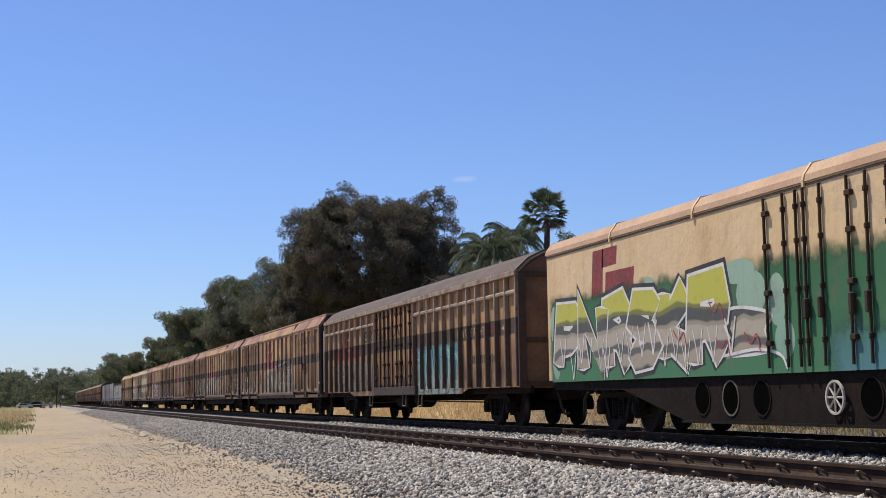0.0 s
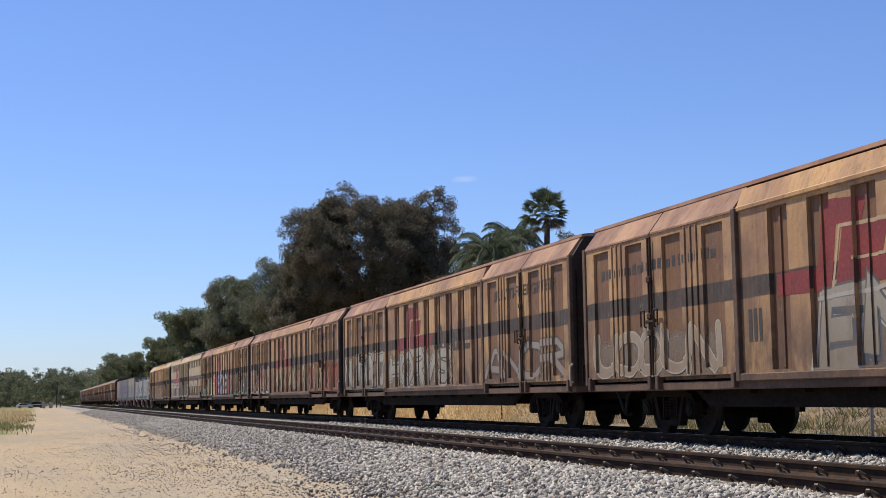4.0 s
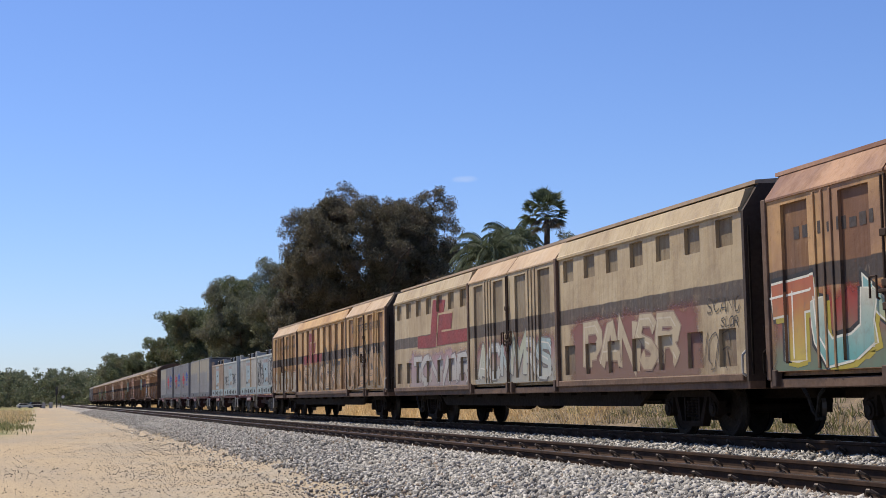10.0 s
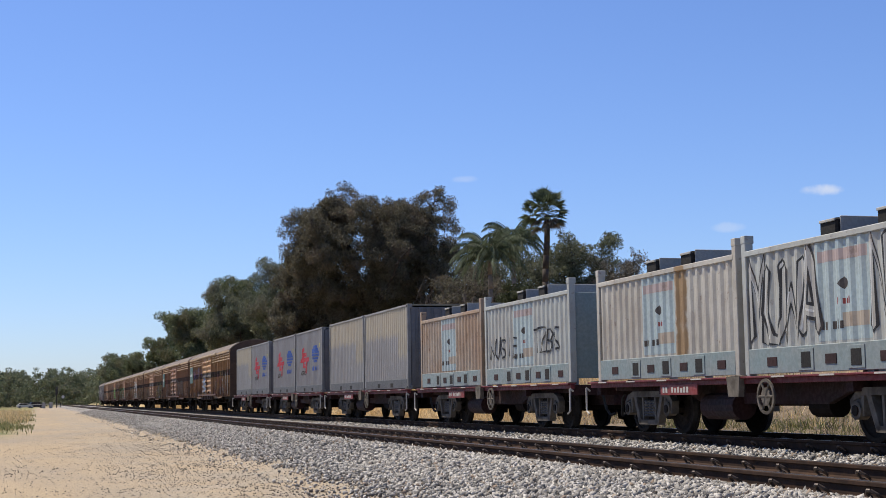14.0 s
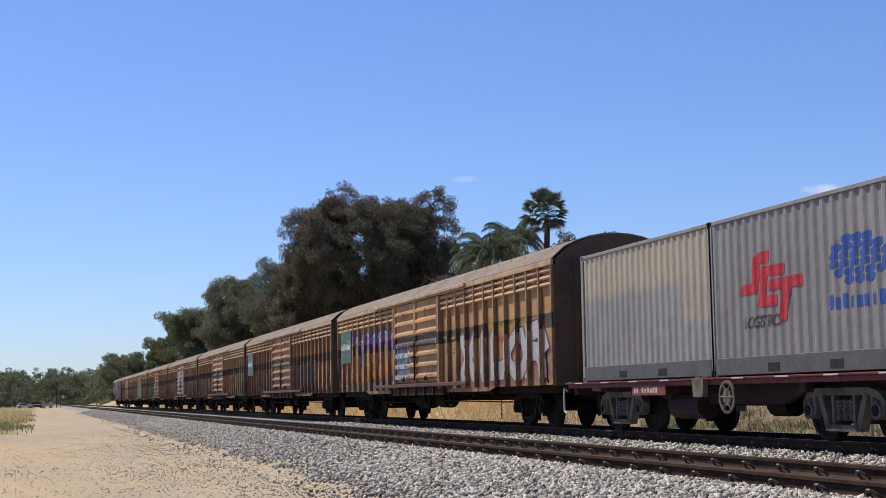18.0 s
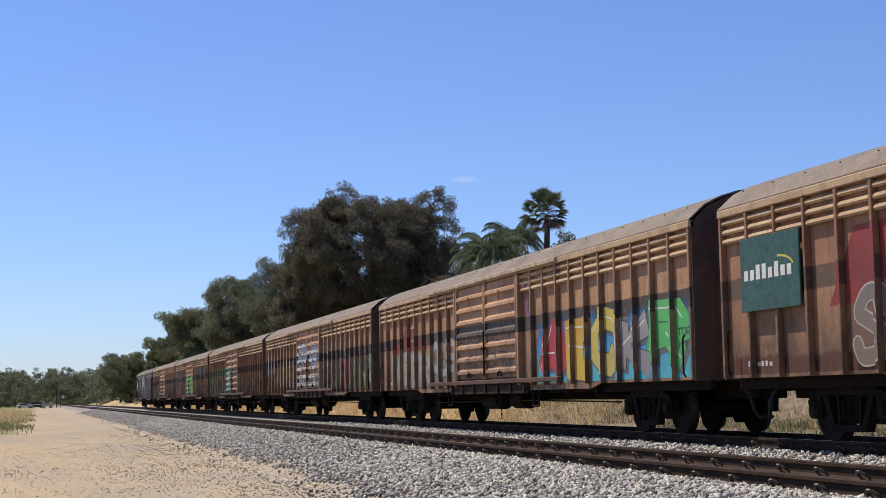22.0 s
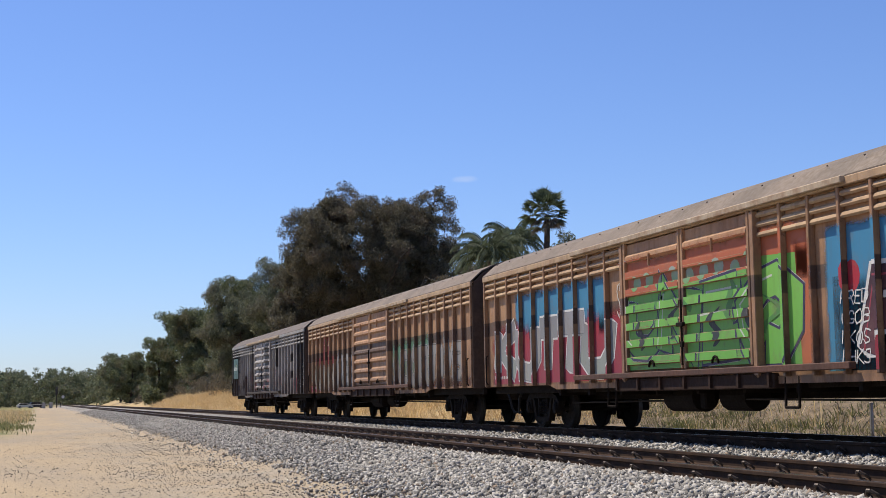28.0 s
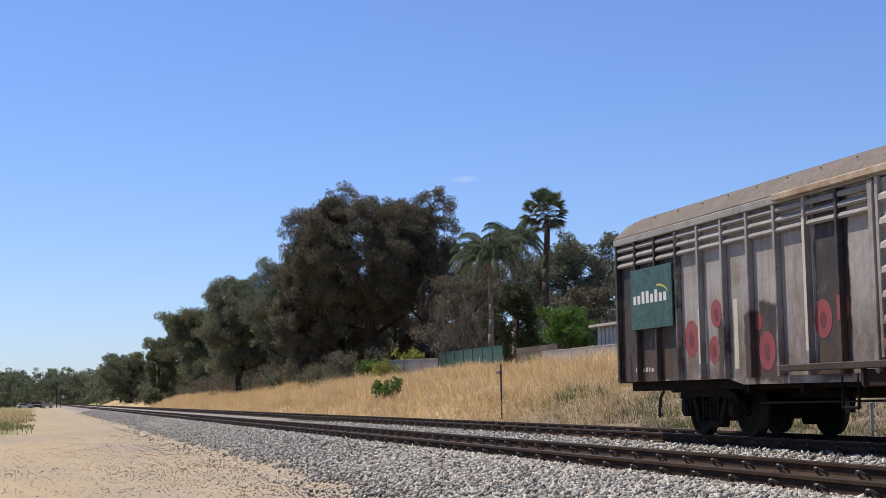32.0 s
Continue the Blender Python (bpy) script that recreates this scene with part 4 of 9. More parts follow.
marker_post()


def stake(x, y, z, h):
    ob = thing("steel_stake", "short pale steel stake beside the ballast", "post", (x, y, z), group="trackside stakes")
    part("post", Mesh().box(-0.03, 0.03, -0.03, 0.03, -0.3, h, 0.008), ZINC, ob)
    part("cap", Mesh().box(-0.036, 0.036, -0.036, 0.036, h, h + 0.03, 0.006), ZINC, ob)


stake(16.0, 25.6, -0.5, 0.95)


# level crossing far down the line
def crossing():
    sig = thing("rail_signal", "dark railway signal mast with a round-topped head", "signal", (4.45, 420, -0.75))
    part("mast", Mesh().cyl((0, 0, 0), (0, 0, 5.2), 0.12, 8), DARK_STEEL, sig)
    part("head", Mesh().box(-0.35, 0.35, -0.2, 0.2, 3.6, 5.9, 0.12), DARK_STEEL, sig)
    part("hood", Mesh().cyl((0, -0.2, 5.3), (0, -0.55, 5.25), 0.2, 10), DARK_STEEL, sig)
    part("ladder", Mesh().box(0.35, 0.45, -0.05, 0.05, 0, 4.0), DARK_STEEL, sig)
    for x, y in ((1.0, 415), (2.9, 415)):
        box = thing("equipment_cabinet", "grey steel trackside equipment cabinet", "cabinet", (x, y, -0.75), group="trackside cabinets")
        part("body", Mesh().box(-0.45, 0.45, -0.3, 0.3, 0, 1.5, 0.04), ZINC, box)
        part("roof", Mesh().box(-0.5, 0.5, -0.35, 0.35, 1.5, 1.58, 0.03), ZINC, box)
        part("door", Mesh().box(-0.38, 0.38, -0.325, -0.3, 0.1, 1.4, 0.008), FENCE_GREY, box)
    boom = thing("crossing_barrier", "raised-arm level crossing barrier with a white disc", "barrier", (5.6, 424, -0.7))
    part("post", Mesh().cyl((0, 0, 0), (0, 0, 1.4), 0.09, 8), DARK_STEEL, boom)
    part("arm", Mesh().box(-9.0, 0.2, -0.05, 0.05, 1.0, 1.12, 0.01), WHITE_PAINT, boom)
    disc = thing("round_sign", "white round sign on a slim post", "sign", (6.05, 410, -0.6))
    part("post", Mesh().cyl((0, 0, 0), (0, 0, 2.6), 0.05, 6), DARK_STEEL, disc)
    part("plate", Mesh().cyl((0, -0.06, 2.9), (0, -0.1, 2.9), 0.42, 18), WHITE_PAINT, disc)


crossing()
CAR_WHITE = plain("car_white", (0.75, 0.75, 0.74), (0.7, 0.7, 0.7), 0.25, 0, 1, 10, 0.02)
CAR_DARK = plain("car_dark", (0.04, 0.045, 0.06), (0.03, 0.03, 0.04), 0.25, 0, 1, 10, 0.02)
CAR_GLASS = plain("car_glass", (0.02, 0.025, 0.03), (0.015, 0.02, 0.025), 0.08, 0, 1, 10, 0.0)
RUBBER = plain("rubber", (0.02, 0.02, 0.02), (0.03, 0.028, 0.026), 0.85)


def parked_car(at, turn, paint, label, van=False):
    ob = thing("car", label, "car", group="cars at the crossing")
    ob.matrix_world = pose(*at, 0, 0, turn)
    h = 1.45 if not van else 1.75
    prof = [(-2.2, 0.3), (2.2, 0.3), (2.25, 0.7), (1.3, 0.92), (0.75, h), (-1.4, h), (-2.0, 0.95), (-2.25, 0.85)]
    part("body", Mesh().prism(prof, -0.85, 0.85), paint, ob)
    glass = [(1.12, 0.96), (0.7, h - 0.08), (-1.35, h - 0.08), (-1.8, 0.98)]
    for s in (-1, 1):
        part("window", Mesh().prism(glass, s * 0.856 - 0.004, s * 0.856 + 0.004), CAR_GLASS, ob)
    for x in (-1.35, 1.4):
        for s in (-1, 1):
            wheel = part("wheel", Mesh().cyl((x, s * 0.66, 0.32), (x, s * 0.87, 0.32), 0.32, 14), RUBBER, ob)
            part("rim", Mesh().cyl((x, s * 0.872, 0.32), (x, s * 0.88, 0.32), 0.19, 10), ZINC, wheel)


parked_car((-1.0, 436, -0.72), 12, CAR_DARK, "dark car waiting at the level crossing", True)
parked_car((-4.2, 431, -0.72), 8, CAR_WHITE, "white car waiting at the level crossing")


# ---------- paint that follows the side of a van ----------
class Profile:
    """How far the near side of a van stands out at (y, z): a base and boxes upon it."""

    def __init__(self, base):
        self.base, self.boxes = base, []

    def add(self, y0, y1, z0, z1, d):
        self.boxes.append((y0, y1, z0, z1, d))

    def depth(self, y, z):
        d = self.base
        for y0, y1, z0, z1, e in self.boxes:
            if y0 <= y <= y1 and z0 <= z <= z1:
                d = e
        return d


class Folded(Profile):
    """A folded sheet wall: flat crests, flat valleys and straight slopes between them."""

    def __init__(self, crests, z0, z1, out, deep):
        self.base, self.boxes = out - deep, []
        self.out, self.deep, self.crests = out, deep, crests
        for a, b in crests:
            s = b - a
            for lo, hi in ((a - s, a), (a, b), (b, b + s)):
                self.add(lo, hi, z0, z1, out)

    def depth(self, y, z):
        for a, b in self.crests:
            s = b - a
            if a - s <= y <= b + s:
                return self.out - self.deep * max(0.0, a - y, y - b) / s
        return self.base


def cut(polys, axis, value):
    out = []
    for poly in polys:
        s = [p[axis] - value for p in poly]
        if min(s) >= -1e-6 or max(s) <= 1e-6:
            out.append(poly)
            continue
        for sign in (1, -1):
            ring = []
            for i, p in enumerate(poly):
                q, a, b = poly[(i + 1) % len(poly)], s[i] * sign, s[(i + 1) % len(poly)] * sign
                if a >= 0:
                    ring.append(p)
                if a * b < 0:
                    f = a / (a - b)
                    ring.append((p[0] + (q[0] - p[0]) * f, p[1] + (q[1] - p[1]) * f))
            if len(ring) > 2:
                out.append(ring)
    return out


def drape(polys, prof, off):
    """Lays flat shapes in (y, z) upon the stepped side."""
    m = Mesh()
    for rank, poly in enumerate(polys):
        y0, y1 = min(p[0] for p in poly), max(p[0] for p in poly)
        z0, z1 = min(p[1] for p in poly), max(p[1] for p in poly)
        bits = [poly]
        for b in prof.boxes:
            if b[1] < y0 or b[0] > y1 or b[3] < z0 or b[2] > z1:
                continue
            for axis, lo, hi, vals in ((0, y0, y1, b[:2]), (1, z0, z1, b[2:4])):
                for v in vals:
                    if lo < v < hi:
                        bits = cut(bits, axis, v)
        for bit in bits:
            cy, cz = sum(p[0] for p in bit) / len(bit), sum(p[1] for p in bit) / len(bit)
            x = -(prof.depth(cy, cz) + off + 0.00003 * (rank % 41))
            if isinstance(prof, Folded):
                lift = off + 0.00003 * (rank % 41)
                m.add([(-(prof.depth(y, z) + lift), y, z) for y, z in bit], [tuple(range(len(bit)))], False)
            else:
                m.add([(x, y, z) for y, z in bit], [tuple(range(len(bit)))], False)
    return m


def smooth_line(pts, k=5):
    out = []
    for i in range(len(pts) - 1):
        p0, p1, p2, p3 = pts[max(0, i - 1)], pts[i], pts[i + 1], pts[min(len(pts) - 1, i + 2)]
        for j in range(k):
            t = j / k
            out.append(tuple(0.5 * (2 * b + (c - a) * t + (2 * a - 5 * b + 4 * c - d) * t * t + (3 * b - a - 3 * c + d) * t ** 3) for a, b, c, d in zip(p0, p1, p2, p3)))
    return out + [pts[-1]]


def stroke(pts, w):
    """A brush line of width w as quads with rounded ends."""
    polys = []
    nor = []
    for i in range(len(pts)):
        a, b = pts[max(0, i - 1)], pts[min(len(pts) - 1, i + 1)]
        d = (b[0] - a[0], b[1] - a[1])
        ln = math.hypot(*d) or 1
        nor.append((-d[1] / ln * w / 2, d[0] / ln * w / 2))
    for i in range(len(pts) - 1):
        p, q, n, m = pts[i], pts[i + 1], nor[i], nor[i + 1]
        a, b, c, d = (p[0] + n[0], p[1] + n[1]), (q[0] + m[0], q[1] + m[1]), (q[0] - m[0], q[1] - m[1]), (p[0] - n[0], p[1] - n[1])
        polys += [[a, b, c], [a, c, d]]
    for p in (pts[0], pts[-1]):
        polys.append(disc(p, w / 2, 10))
    return polys


def disc(c, r, n=14, ry=None):
    ry = r if ry is None else ry
    return [(c[0] + r * math.cos(2 * math.pi * i / n), c[1] + ry * math.sin(2 * math.pi * i / n)) for i in range(n)]


PAINTS = {}


def sprayed(top, low, z0, z1, wear=0.45):
    key = (top, low, round(z0, 1), round(z1, 1), wear)
    if key not in PAINTS:
        PAINTS[key] = spray("spray_paint", top, low, z0, z1, wear)
    return PAINTS[key]


BLACK, WHITE, SILVER, GREY = (0.025, 0.025, 0.028), (0.75, 0.75, 0.74), (0.46, 0.46, 0.47), (0.22, 0.22, 0.22)


def patch(van, prof, poly, off, material, name="painted_shape", label=""):
    return part(name, drape([poly], prof, off), material, van, label)


WORDS = {}


def word_shape(body):
    if body not in WORDS:
        cu = bpy.data.curves.new("word", "FONT")
        cu.body, cu.resolution_u, cu.offset = body, 3, 0.022
        ob = new("word", cu)
        bpy.context.view_layer.update()
        ev = ob.evaluated_get(bpy.context.evaluated_depsgraph_get())
        me = ev.to_mesh()
        me.calc_loop_triangles()
        vs = [(v.co.x, v.co.y) for v in me.vertices]
        WORDS[body] = [[vs[i] for i in t.vertices] for t in me.loop_triangles]
        ev.to_mesh_clear()
        bpy.data.objects.remove(ob)
        bpy.data.curves.remove(cu)
    return WORDS[body]


def lettering(van, prof, body, y_left, y_right, z0, z1, material, slant=0.0, off=0.004, name="lettering"):
    """A word set between two places along the side."""
    tris = word_shape(body)
    xs, zs = [p[0] for t in tris for p in t], [p[1] for t in tris for p in t]
    x0, x1, a, b = min(xs), max(xs), min(zs), max(zs)
    polys = []
    for t in tris:
        ring = []
        for u, v in t:
            fv = (v - a) / (b - a)
            fu = (u - x0) / (x1 - x0) + slant * fv * (z1 - z0) / abs(y_left - y_right)
            ring.append((y_left + fu * (y_right - y_left), z0 + fv * (z1 - z0)))
        polys.append(ring)
    part(name, drape(polys, prof, off), material, van)


def bars(van, prof, y_left, y_right, z0, z1, n, material, off=0.004, seed=1, name="unread_letters"):
    """Marks too worn or small to read: plain upright bars."""
    r = random.Random(seed)
    step = (y_right - y_left) / n
    polys = []
    for i in range(n):
        if r.random() < 0.1:
            continue
        a, b = y_left + i * step, y_left + (i + r.uniform(0.5, 0.75)) * step
        top = z1 if r.random() < 0.5 else z0 + (z1 - z0) * 0.78
        polys.append([(a, z0), (b, z0), (b, top), (a, top)])
    part(name, drape(polys, prof, off), material, van)


def emblem(van, prof, y_left, y_right, z0, z1, material, trim, off=0.003):
    """The stepped emblem: slanting red bars that interlock."""
    w, h = y_left - y_right, z1 - z0

    def pt(u, v):
        return (y_left - u * w, z0 + v * h)
    a = [[pt(0.0, 0.02), pt(0.005, 0.28), pt(0.29, 0.27), pt(0.26, 0.0)], [pt(0.25, 0.0), pt(0.33, 1.0), pt(0.43, 0.99), pt(0.375, 0.0)], [pt(0.38, 0.72), pt(0.4, 0.99), pt(0.57, 0.95), pt(0.53, 0.67)],
         [pt(0.4, 0.02), pt(0.45, 0.66), pt(0.52, 0.66), pt(0.47, 0.02)], [pt(0.44, 0.34), pt(0.48, 0.66), pt(0.7, 0.64), pt(0.67, 0.33)], [pt(0.46, 0.02), pt(0.48, 0.29), pt(1.0, 0.28), pt(0.965, 0.03)]]
    part("emblem", drape(a, prof, off), material, van, "red stepped emblem")
    part("emblem_line", drape(stroke([pt(0.385, 0.02), pt(0.435, 0.68), pt(0.69, 0.67)], 0.06) + stroke([pt(0.5, 0.31), pt(0.68, 0.31)], 0.045), prof, off + 0.002), trim, van)


# ---------- sprayed words ----------
# strokes of each letter on a ten by ten grid: two characters a point (x, then y, with t for ten)
LETTERS = {"A": "00 4t 6t t0|23 83", "B": "00 0t 7t 98 96 65 15|65 94 92 70 00", "C": "98 7t 3t 07 03 30 70 92", "D": "00 0t 6t 97 93 60 00", "E": "9t 1t 10 90|15 75",
           "F": "9t 1t 10|15 75", "G": "98 7t 3t 07 03 30 80 94 54", "H": "00 0t|90 9t|05 95", "I": "50 5t", "J": "2t 8t 83 60 20 02", "K": "00 0t|9t 15 t0", "L": "1t 10 90",
           "M": "00 1t 54 9t t0", "N": "00 0t 90 9t", "O": "30 03 07 3t 7t t7 t3 70 30", "P": "00 0t 7t 98 96 64 04", "R": "00 0t 7t 98 96 65 05|55 t0", "S": "98 7t 2t 07 26 74 92 70 20 02",
           "T": "0t tt|5t 50", "U": "0t 03 30 70 t3 tt", "V": "0t 50 tt", "W": "0t 20 56 80 tt", "X": "00 tt|0t t0", "Y": "0t 55 tt|55 50", "Z": "0t 9t 00 t0", "2": "07 2t 7t 97 85 00 t0", "8": "50 12 14 55 86 88 5t 18 16 55 94 92 50"}


def glyph(letter, r, jag):
    """The strokes of one letter in a unit square, each point nudged a little."""
    out = []
    for run_ in LETTERS[letter].split("|"):
        pts = [tuple(10 if c == "t" else int(c) for c in p) for p in run_.split()]
        out.append([(x / 10 + r.uniform(-jag, jag), y / 10 + r.uniform(-jag, jag)) for x, y in pts])
    return out


def brush(pts, w, grow, pointed=0.0, flare=0.0):
    """A broad line with mitred corners; pointed ends run out in a tip, flare widens the ends."""
    n, polys, side = len(pts), [], []
    for i in range(n):
        d = []
        for a, b in ((i - 1, i), (i, i + 1)):
            if 0 <= a and b < n:
                v = (pts[b][0] - pts[a][0], pts[b][1] - pts[a][1])
                ln = math.hypot(*v) or 1
                d.append((v[0] / ln, v[1] / ln))
        t = (sum(v[0] for v in d), sum(v[1] for v in d))
        ln = math.hypot(*t) or 1
        t = (t[0] / ln, t[1] / ln)
        cosine = max(0.55, t[0] * d[0][0] + t[1] * d[0][1])
        half = (w / 2 * (1 + flare * (i in (0, n - 1))) + grow) / cosine
        side.append((-t[1] * half, t[0] * half, t))
    for i in range(n - 1):
        p, q, s, e = pts[i], pts[i + 1], side[i], side[i + 1]
        a, b, c, d = (p[0] + s[0], p[1] + s[1]), (q[0] + e[0], q[1] + e[1]), (q[0] - e[0], q[1] - e[1]), (p[0] - s[0], p[1] - s[1])
        polys += [[a, b, c], [a, c, d]]
    for i, sign in ((0, -1), (n - 1, 1)):
        p, s = pts[i], side[i]
        tip = grow + pointed * w
        polys.append([(p[0] + s[0], p[1] + s[1]), (p[0] + sign * s[2][0] * tip, p[1] + sign * s[2][1] * tip), (p[0] - s[0], p[1] - s[1])])
    return polys


def piece(van, prof, word, y_left, y_right, z0, z1, fills, edge, style="block", width=0.42, rim=0.05, halo=None, halo_rim=0.14, gleam=None, drop=None, wear=0.35, seed=1, jag=0.04, lean=0.12, paint=None, sketch=None):
    """A sprayed word: fat overlapping letters with an outline, and if wanted a halo, a drop shadow, highlights and loose sketch lines."""
    r = random.Random(seed)
    step = (y_left - y_right) / len(word)
    for i, letter in enumerate(word):
        low, high = z0 + r.uniform(0, 0.1) * (z1 - z0), z1 - r.uniform(0, 0.14) * (z1 - z0)
        tilt = lean + r.uniform(-0.12, 0.12)
        over = 1.16 if style == "bubble" else 1.2
        w = width * min(0.62 * step, 0.56 * (high - low)) * r.uniform(0.92, 1.08)
        inset = w * 0.5
        lines = []
        for line in glyph(letter, r, jag):
            pts = []
            for u, v in line:
                y = y_left - (i + 0.5) * step - (u - 0.5) * (over * step - w) - tilt * (v - 0.5) * 0.6 * step
                pts.append((y, low + inset + v * (high - low - 2 * inset)))
            lines.append(smooth_line(pts, 5) if style == "bubble" else pts)
        level = 0.0045 + 0.003 * (i % 2)

        def lay(grow, off, shift=(0.0, 0.0)):
            shapes = []
            for pts in lines:
                pts = [(y + shift[0], z + shift[1]) for y, z in pts]
                if style == "bubble":
                    shapes += stroke(pts, w + 2 * grow)
                else:
                    shapes += brush(pts, w, grow, 0.5 if style == "wild" else 0.0, 0.3 if style == "block" else 0.15)
            return drape([[(y, min(max(z, 1.0 if z0 >= 0.99 else z0), 3.4)) for y, z in p] for p in shapes], prof, off)
        fill = fills[i % len(fills)]
        mark = part("painted_letter", lay(0.0, level + 0.0014), paint or sprayed(*fill, z0, z1, wear), van)
        part("outline", lay(rim, level), sprayed(edge, edge, z0, z1, wear * 0.6), mark)
        if halo:
            part("halo", lay(halo_rim, 0.0022), sprayed(halo, halo, z0, z1, wear), mark)
        if drop:
            part("drop_shadow", lay(rim, 0.0034, (-0.09, -0.07)), sprayed(drop, drop, z0, z1, wear), mark)
        if gleam:
            shine = []
            for pts in lines:
                k = max(2, int(len(pts) * 0.6))
                shine += stroke([(y + w * 0.27, z + w * 0.12) for y, z in pts[:k]], 0.035)
            part("highlight", drape([[(y, max(z, 1.02 if z0 >= 0.99 else z0)) for y, z in p] for p in shine], prof, level + 0.0029), sprayed(gleam, gleam, z0, z1, wear * 0.5), mark)
        if sketch:
            loose = []
            for pts in lines:
                for _ in range(2):
                    dy, dz = r.uniform(-0.12, 0.12), r.uniform(-0.1, 0.1)
                    loose += stroke([(y + dy, z + dz) for y, z in pts], r.uniform(0.014, 0.03))
            part("sketch_line", drape([[(y, max(z, 1.02 if z0 >= 0.99 else z0)) for y, z in p] for p in loose], prof, level + 0.0042), sprayed(sketch, sketch, z0, z1, wear), mark)


def mist(van, prof, y0, y1, z0, z1, top, low, soft=0.3, strength=0.95, fade_down=False):
    """A soft-edged sprayed ground behind a word."""
    g = Graph("sprayed_mist")
    x, y, z = g.axes()
    yw = g.calc("ADD", y, g.calc("MULTIPLY", g.calc("SUBTRACT", g.noise(2.0, 3), 0.5), soft * 1.6))
    zw = g.calc("ADD", z, g.calc("MULTIPLY", g.calc("SUBTRACT", g.noise(1.7, 3), 0.5), soft * 1.8))
    c = g.mix(g.ramp(zw, z0, z1), low, top)
    c = g.mix(g.ramp(g.noise(1.0, 5, g.scaled(8, 8, 0.8), 0.65), 0.5, 0.78, 0.0, 0.35), c, (0.13, 0.09, 0.06))
    c = g.mix(g.ramp(g.noise(2.2, 6, None, 0.7), 0.5, 0.7, 0.0, 0.3), c, (0.21, 0.14, 0.1))
    cover = g.calc("MULTIPLY", g.ramp(yw, y0, y0 + soft), g.ramp(yw, y1, y1 - soft))
    cover = g.calc("MULTIPLY", cover, g.ramp(zw, z1, z1 - soft))
    if fade_down:
        cover = g.calc("MULTIPLY", cover, g.ramp(zw, z0, z0 + soft))
    g.done(c, 0.6, 0.0, 0.3)
    g.put(g.out.inputs["Alpha"], g.calc("MULTIPLY", cover, strength))
    n = max(1, int((y1 - y0) / 1.2))
    cells = [[(y0 + (y1 - y0) * k / n, z0), (y0 + (y1 - y0) * (k + 1) / n, z0), (y0 + (y1 - y0) * (k + 1) / n, z1), (y0 + (y1 - y0) * k / n, z1)] for k in range(n)]
    part("background_paint", drape(cells, prof, 0.0008), g.mat, van)


def flicks(van, prof, y0, y1, z0, z1, cols, n, seed, thick=0.09, off=0.0085):
    """Curved, tapering strokes that cross and flare like flames through a sprayed word."""
    r = random.Random(seed)
    mats = [sprayed(c, shade(c, 0.85), z0, z1, 0.3) for c in cols]
    for k in range(n):
        y = y0 + (y1 - y0) * (k + r.uniform(0.1, 0.9)) / n
        low = z0 + (z1 - z0) * r.uniform(0.0, 0.45)
        high = min(z1, low + (z1 - z0) * r.uniform(0.35, 0.75))
        side = r.choice((-1, 1)) * r.uniform(0.12, 0.42)
        line = smooth_line([(y, low), (y + side, low + (high - low) * 0.3), (y - side * 0.3, low + (high - low) * 0.65), (y + side * r.uniform(0.4, 1.2), high)])
        m, w = len(line), thick * r.uniform(0.6, 1.3)
        edge = []
        for sign in (1, -1):
            row = [(p[0] + sign * w * math.sin(math.pi * min(0.97, 0.12 + 0.88 * q / m)) * 0.9, p[1]) for q, p in enumerate(line)]
            edge.append(row)
        cells = [[edge[0][q], edge[0][q + 1], edge[1][q + 1], edge[1][q]] for q in range(m - 1)]
        part("sprayed_line", drape(cells, prof, off + 0.0001 * (k % 9)), mats[k % len(mats)], van)


def tag(van, prof, word, y_left, y_right, z0, z1, col, width=0.03, seed=1):
    """A quick scrawled word in one thin line."""
    r = random.Random(seed)
    step, shapes = (y_left - y_right) / len(word), []
    for i, letter in enumerate(word):
        for line in glyph(letter, r, 0.09):
            shapes += stroke([(y_left - (i + 0.1 + 0.85 * u + 0.15 * v) * step, z0 + v * (z1 - z0)) for u, v in line], width)
    part("scrawl", drape(shapes, prof, 0.0105), sprayed(col, col, z0, z1, 0.2), van)


# ---------- running gear ----------
IRON = plain("dirty_iron", (0.022, 0.016, 0.0125), (0.013, 0.0095, 0.0075), 0.9, 0, 2, 18, 0.4, 0.1)
IRON_PALE = plain("dusty_iron", (0.2, 0.178, 0.152), (0.085, 0.074, 0.063), 0.9, 0, 3.5, 18, 0.4, 0.15)
WHEEL = plain("wheel_steel", (0.03, 0.025, 0.021), (0.018, 0.015, 0.013), 0.85, 0.0, 2.0, 25.0, 0.25, 0.1)
TREAD = plain("wheel_tread", (0.12, 0.115, 0.11), (0.06, 0.055, 0.05), 0.4, 0.6, 2, 20, 0.05)
SPRING = plain("spring_steel", (0.2, 0.19, 0.175), (0.09, 0.082, 0.075), 0.6, 0.2)
RODS = plain("brake_rods", (0.05, 0.04, 0.033), (0.03, 0.024, 0.02), 0.9, 0.0, 2.0, 25.0, 0.25, 0.15)


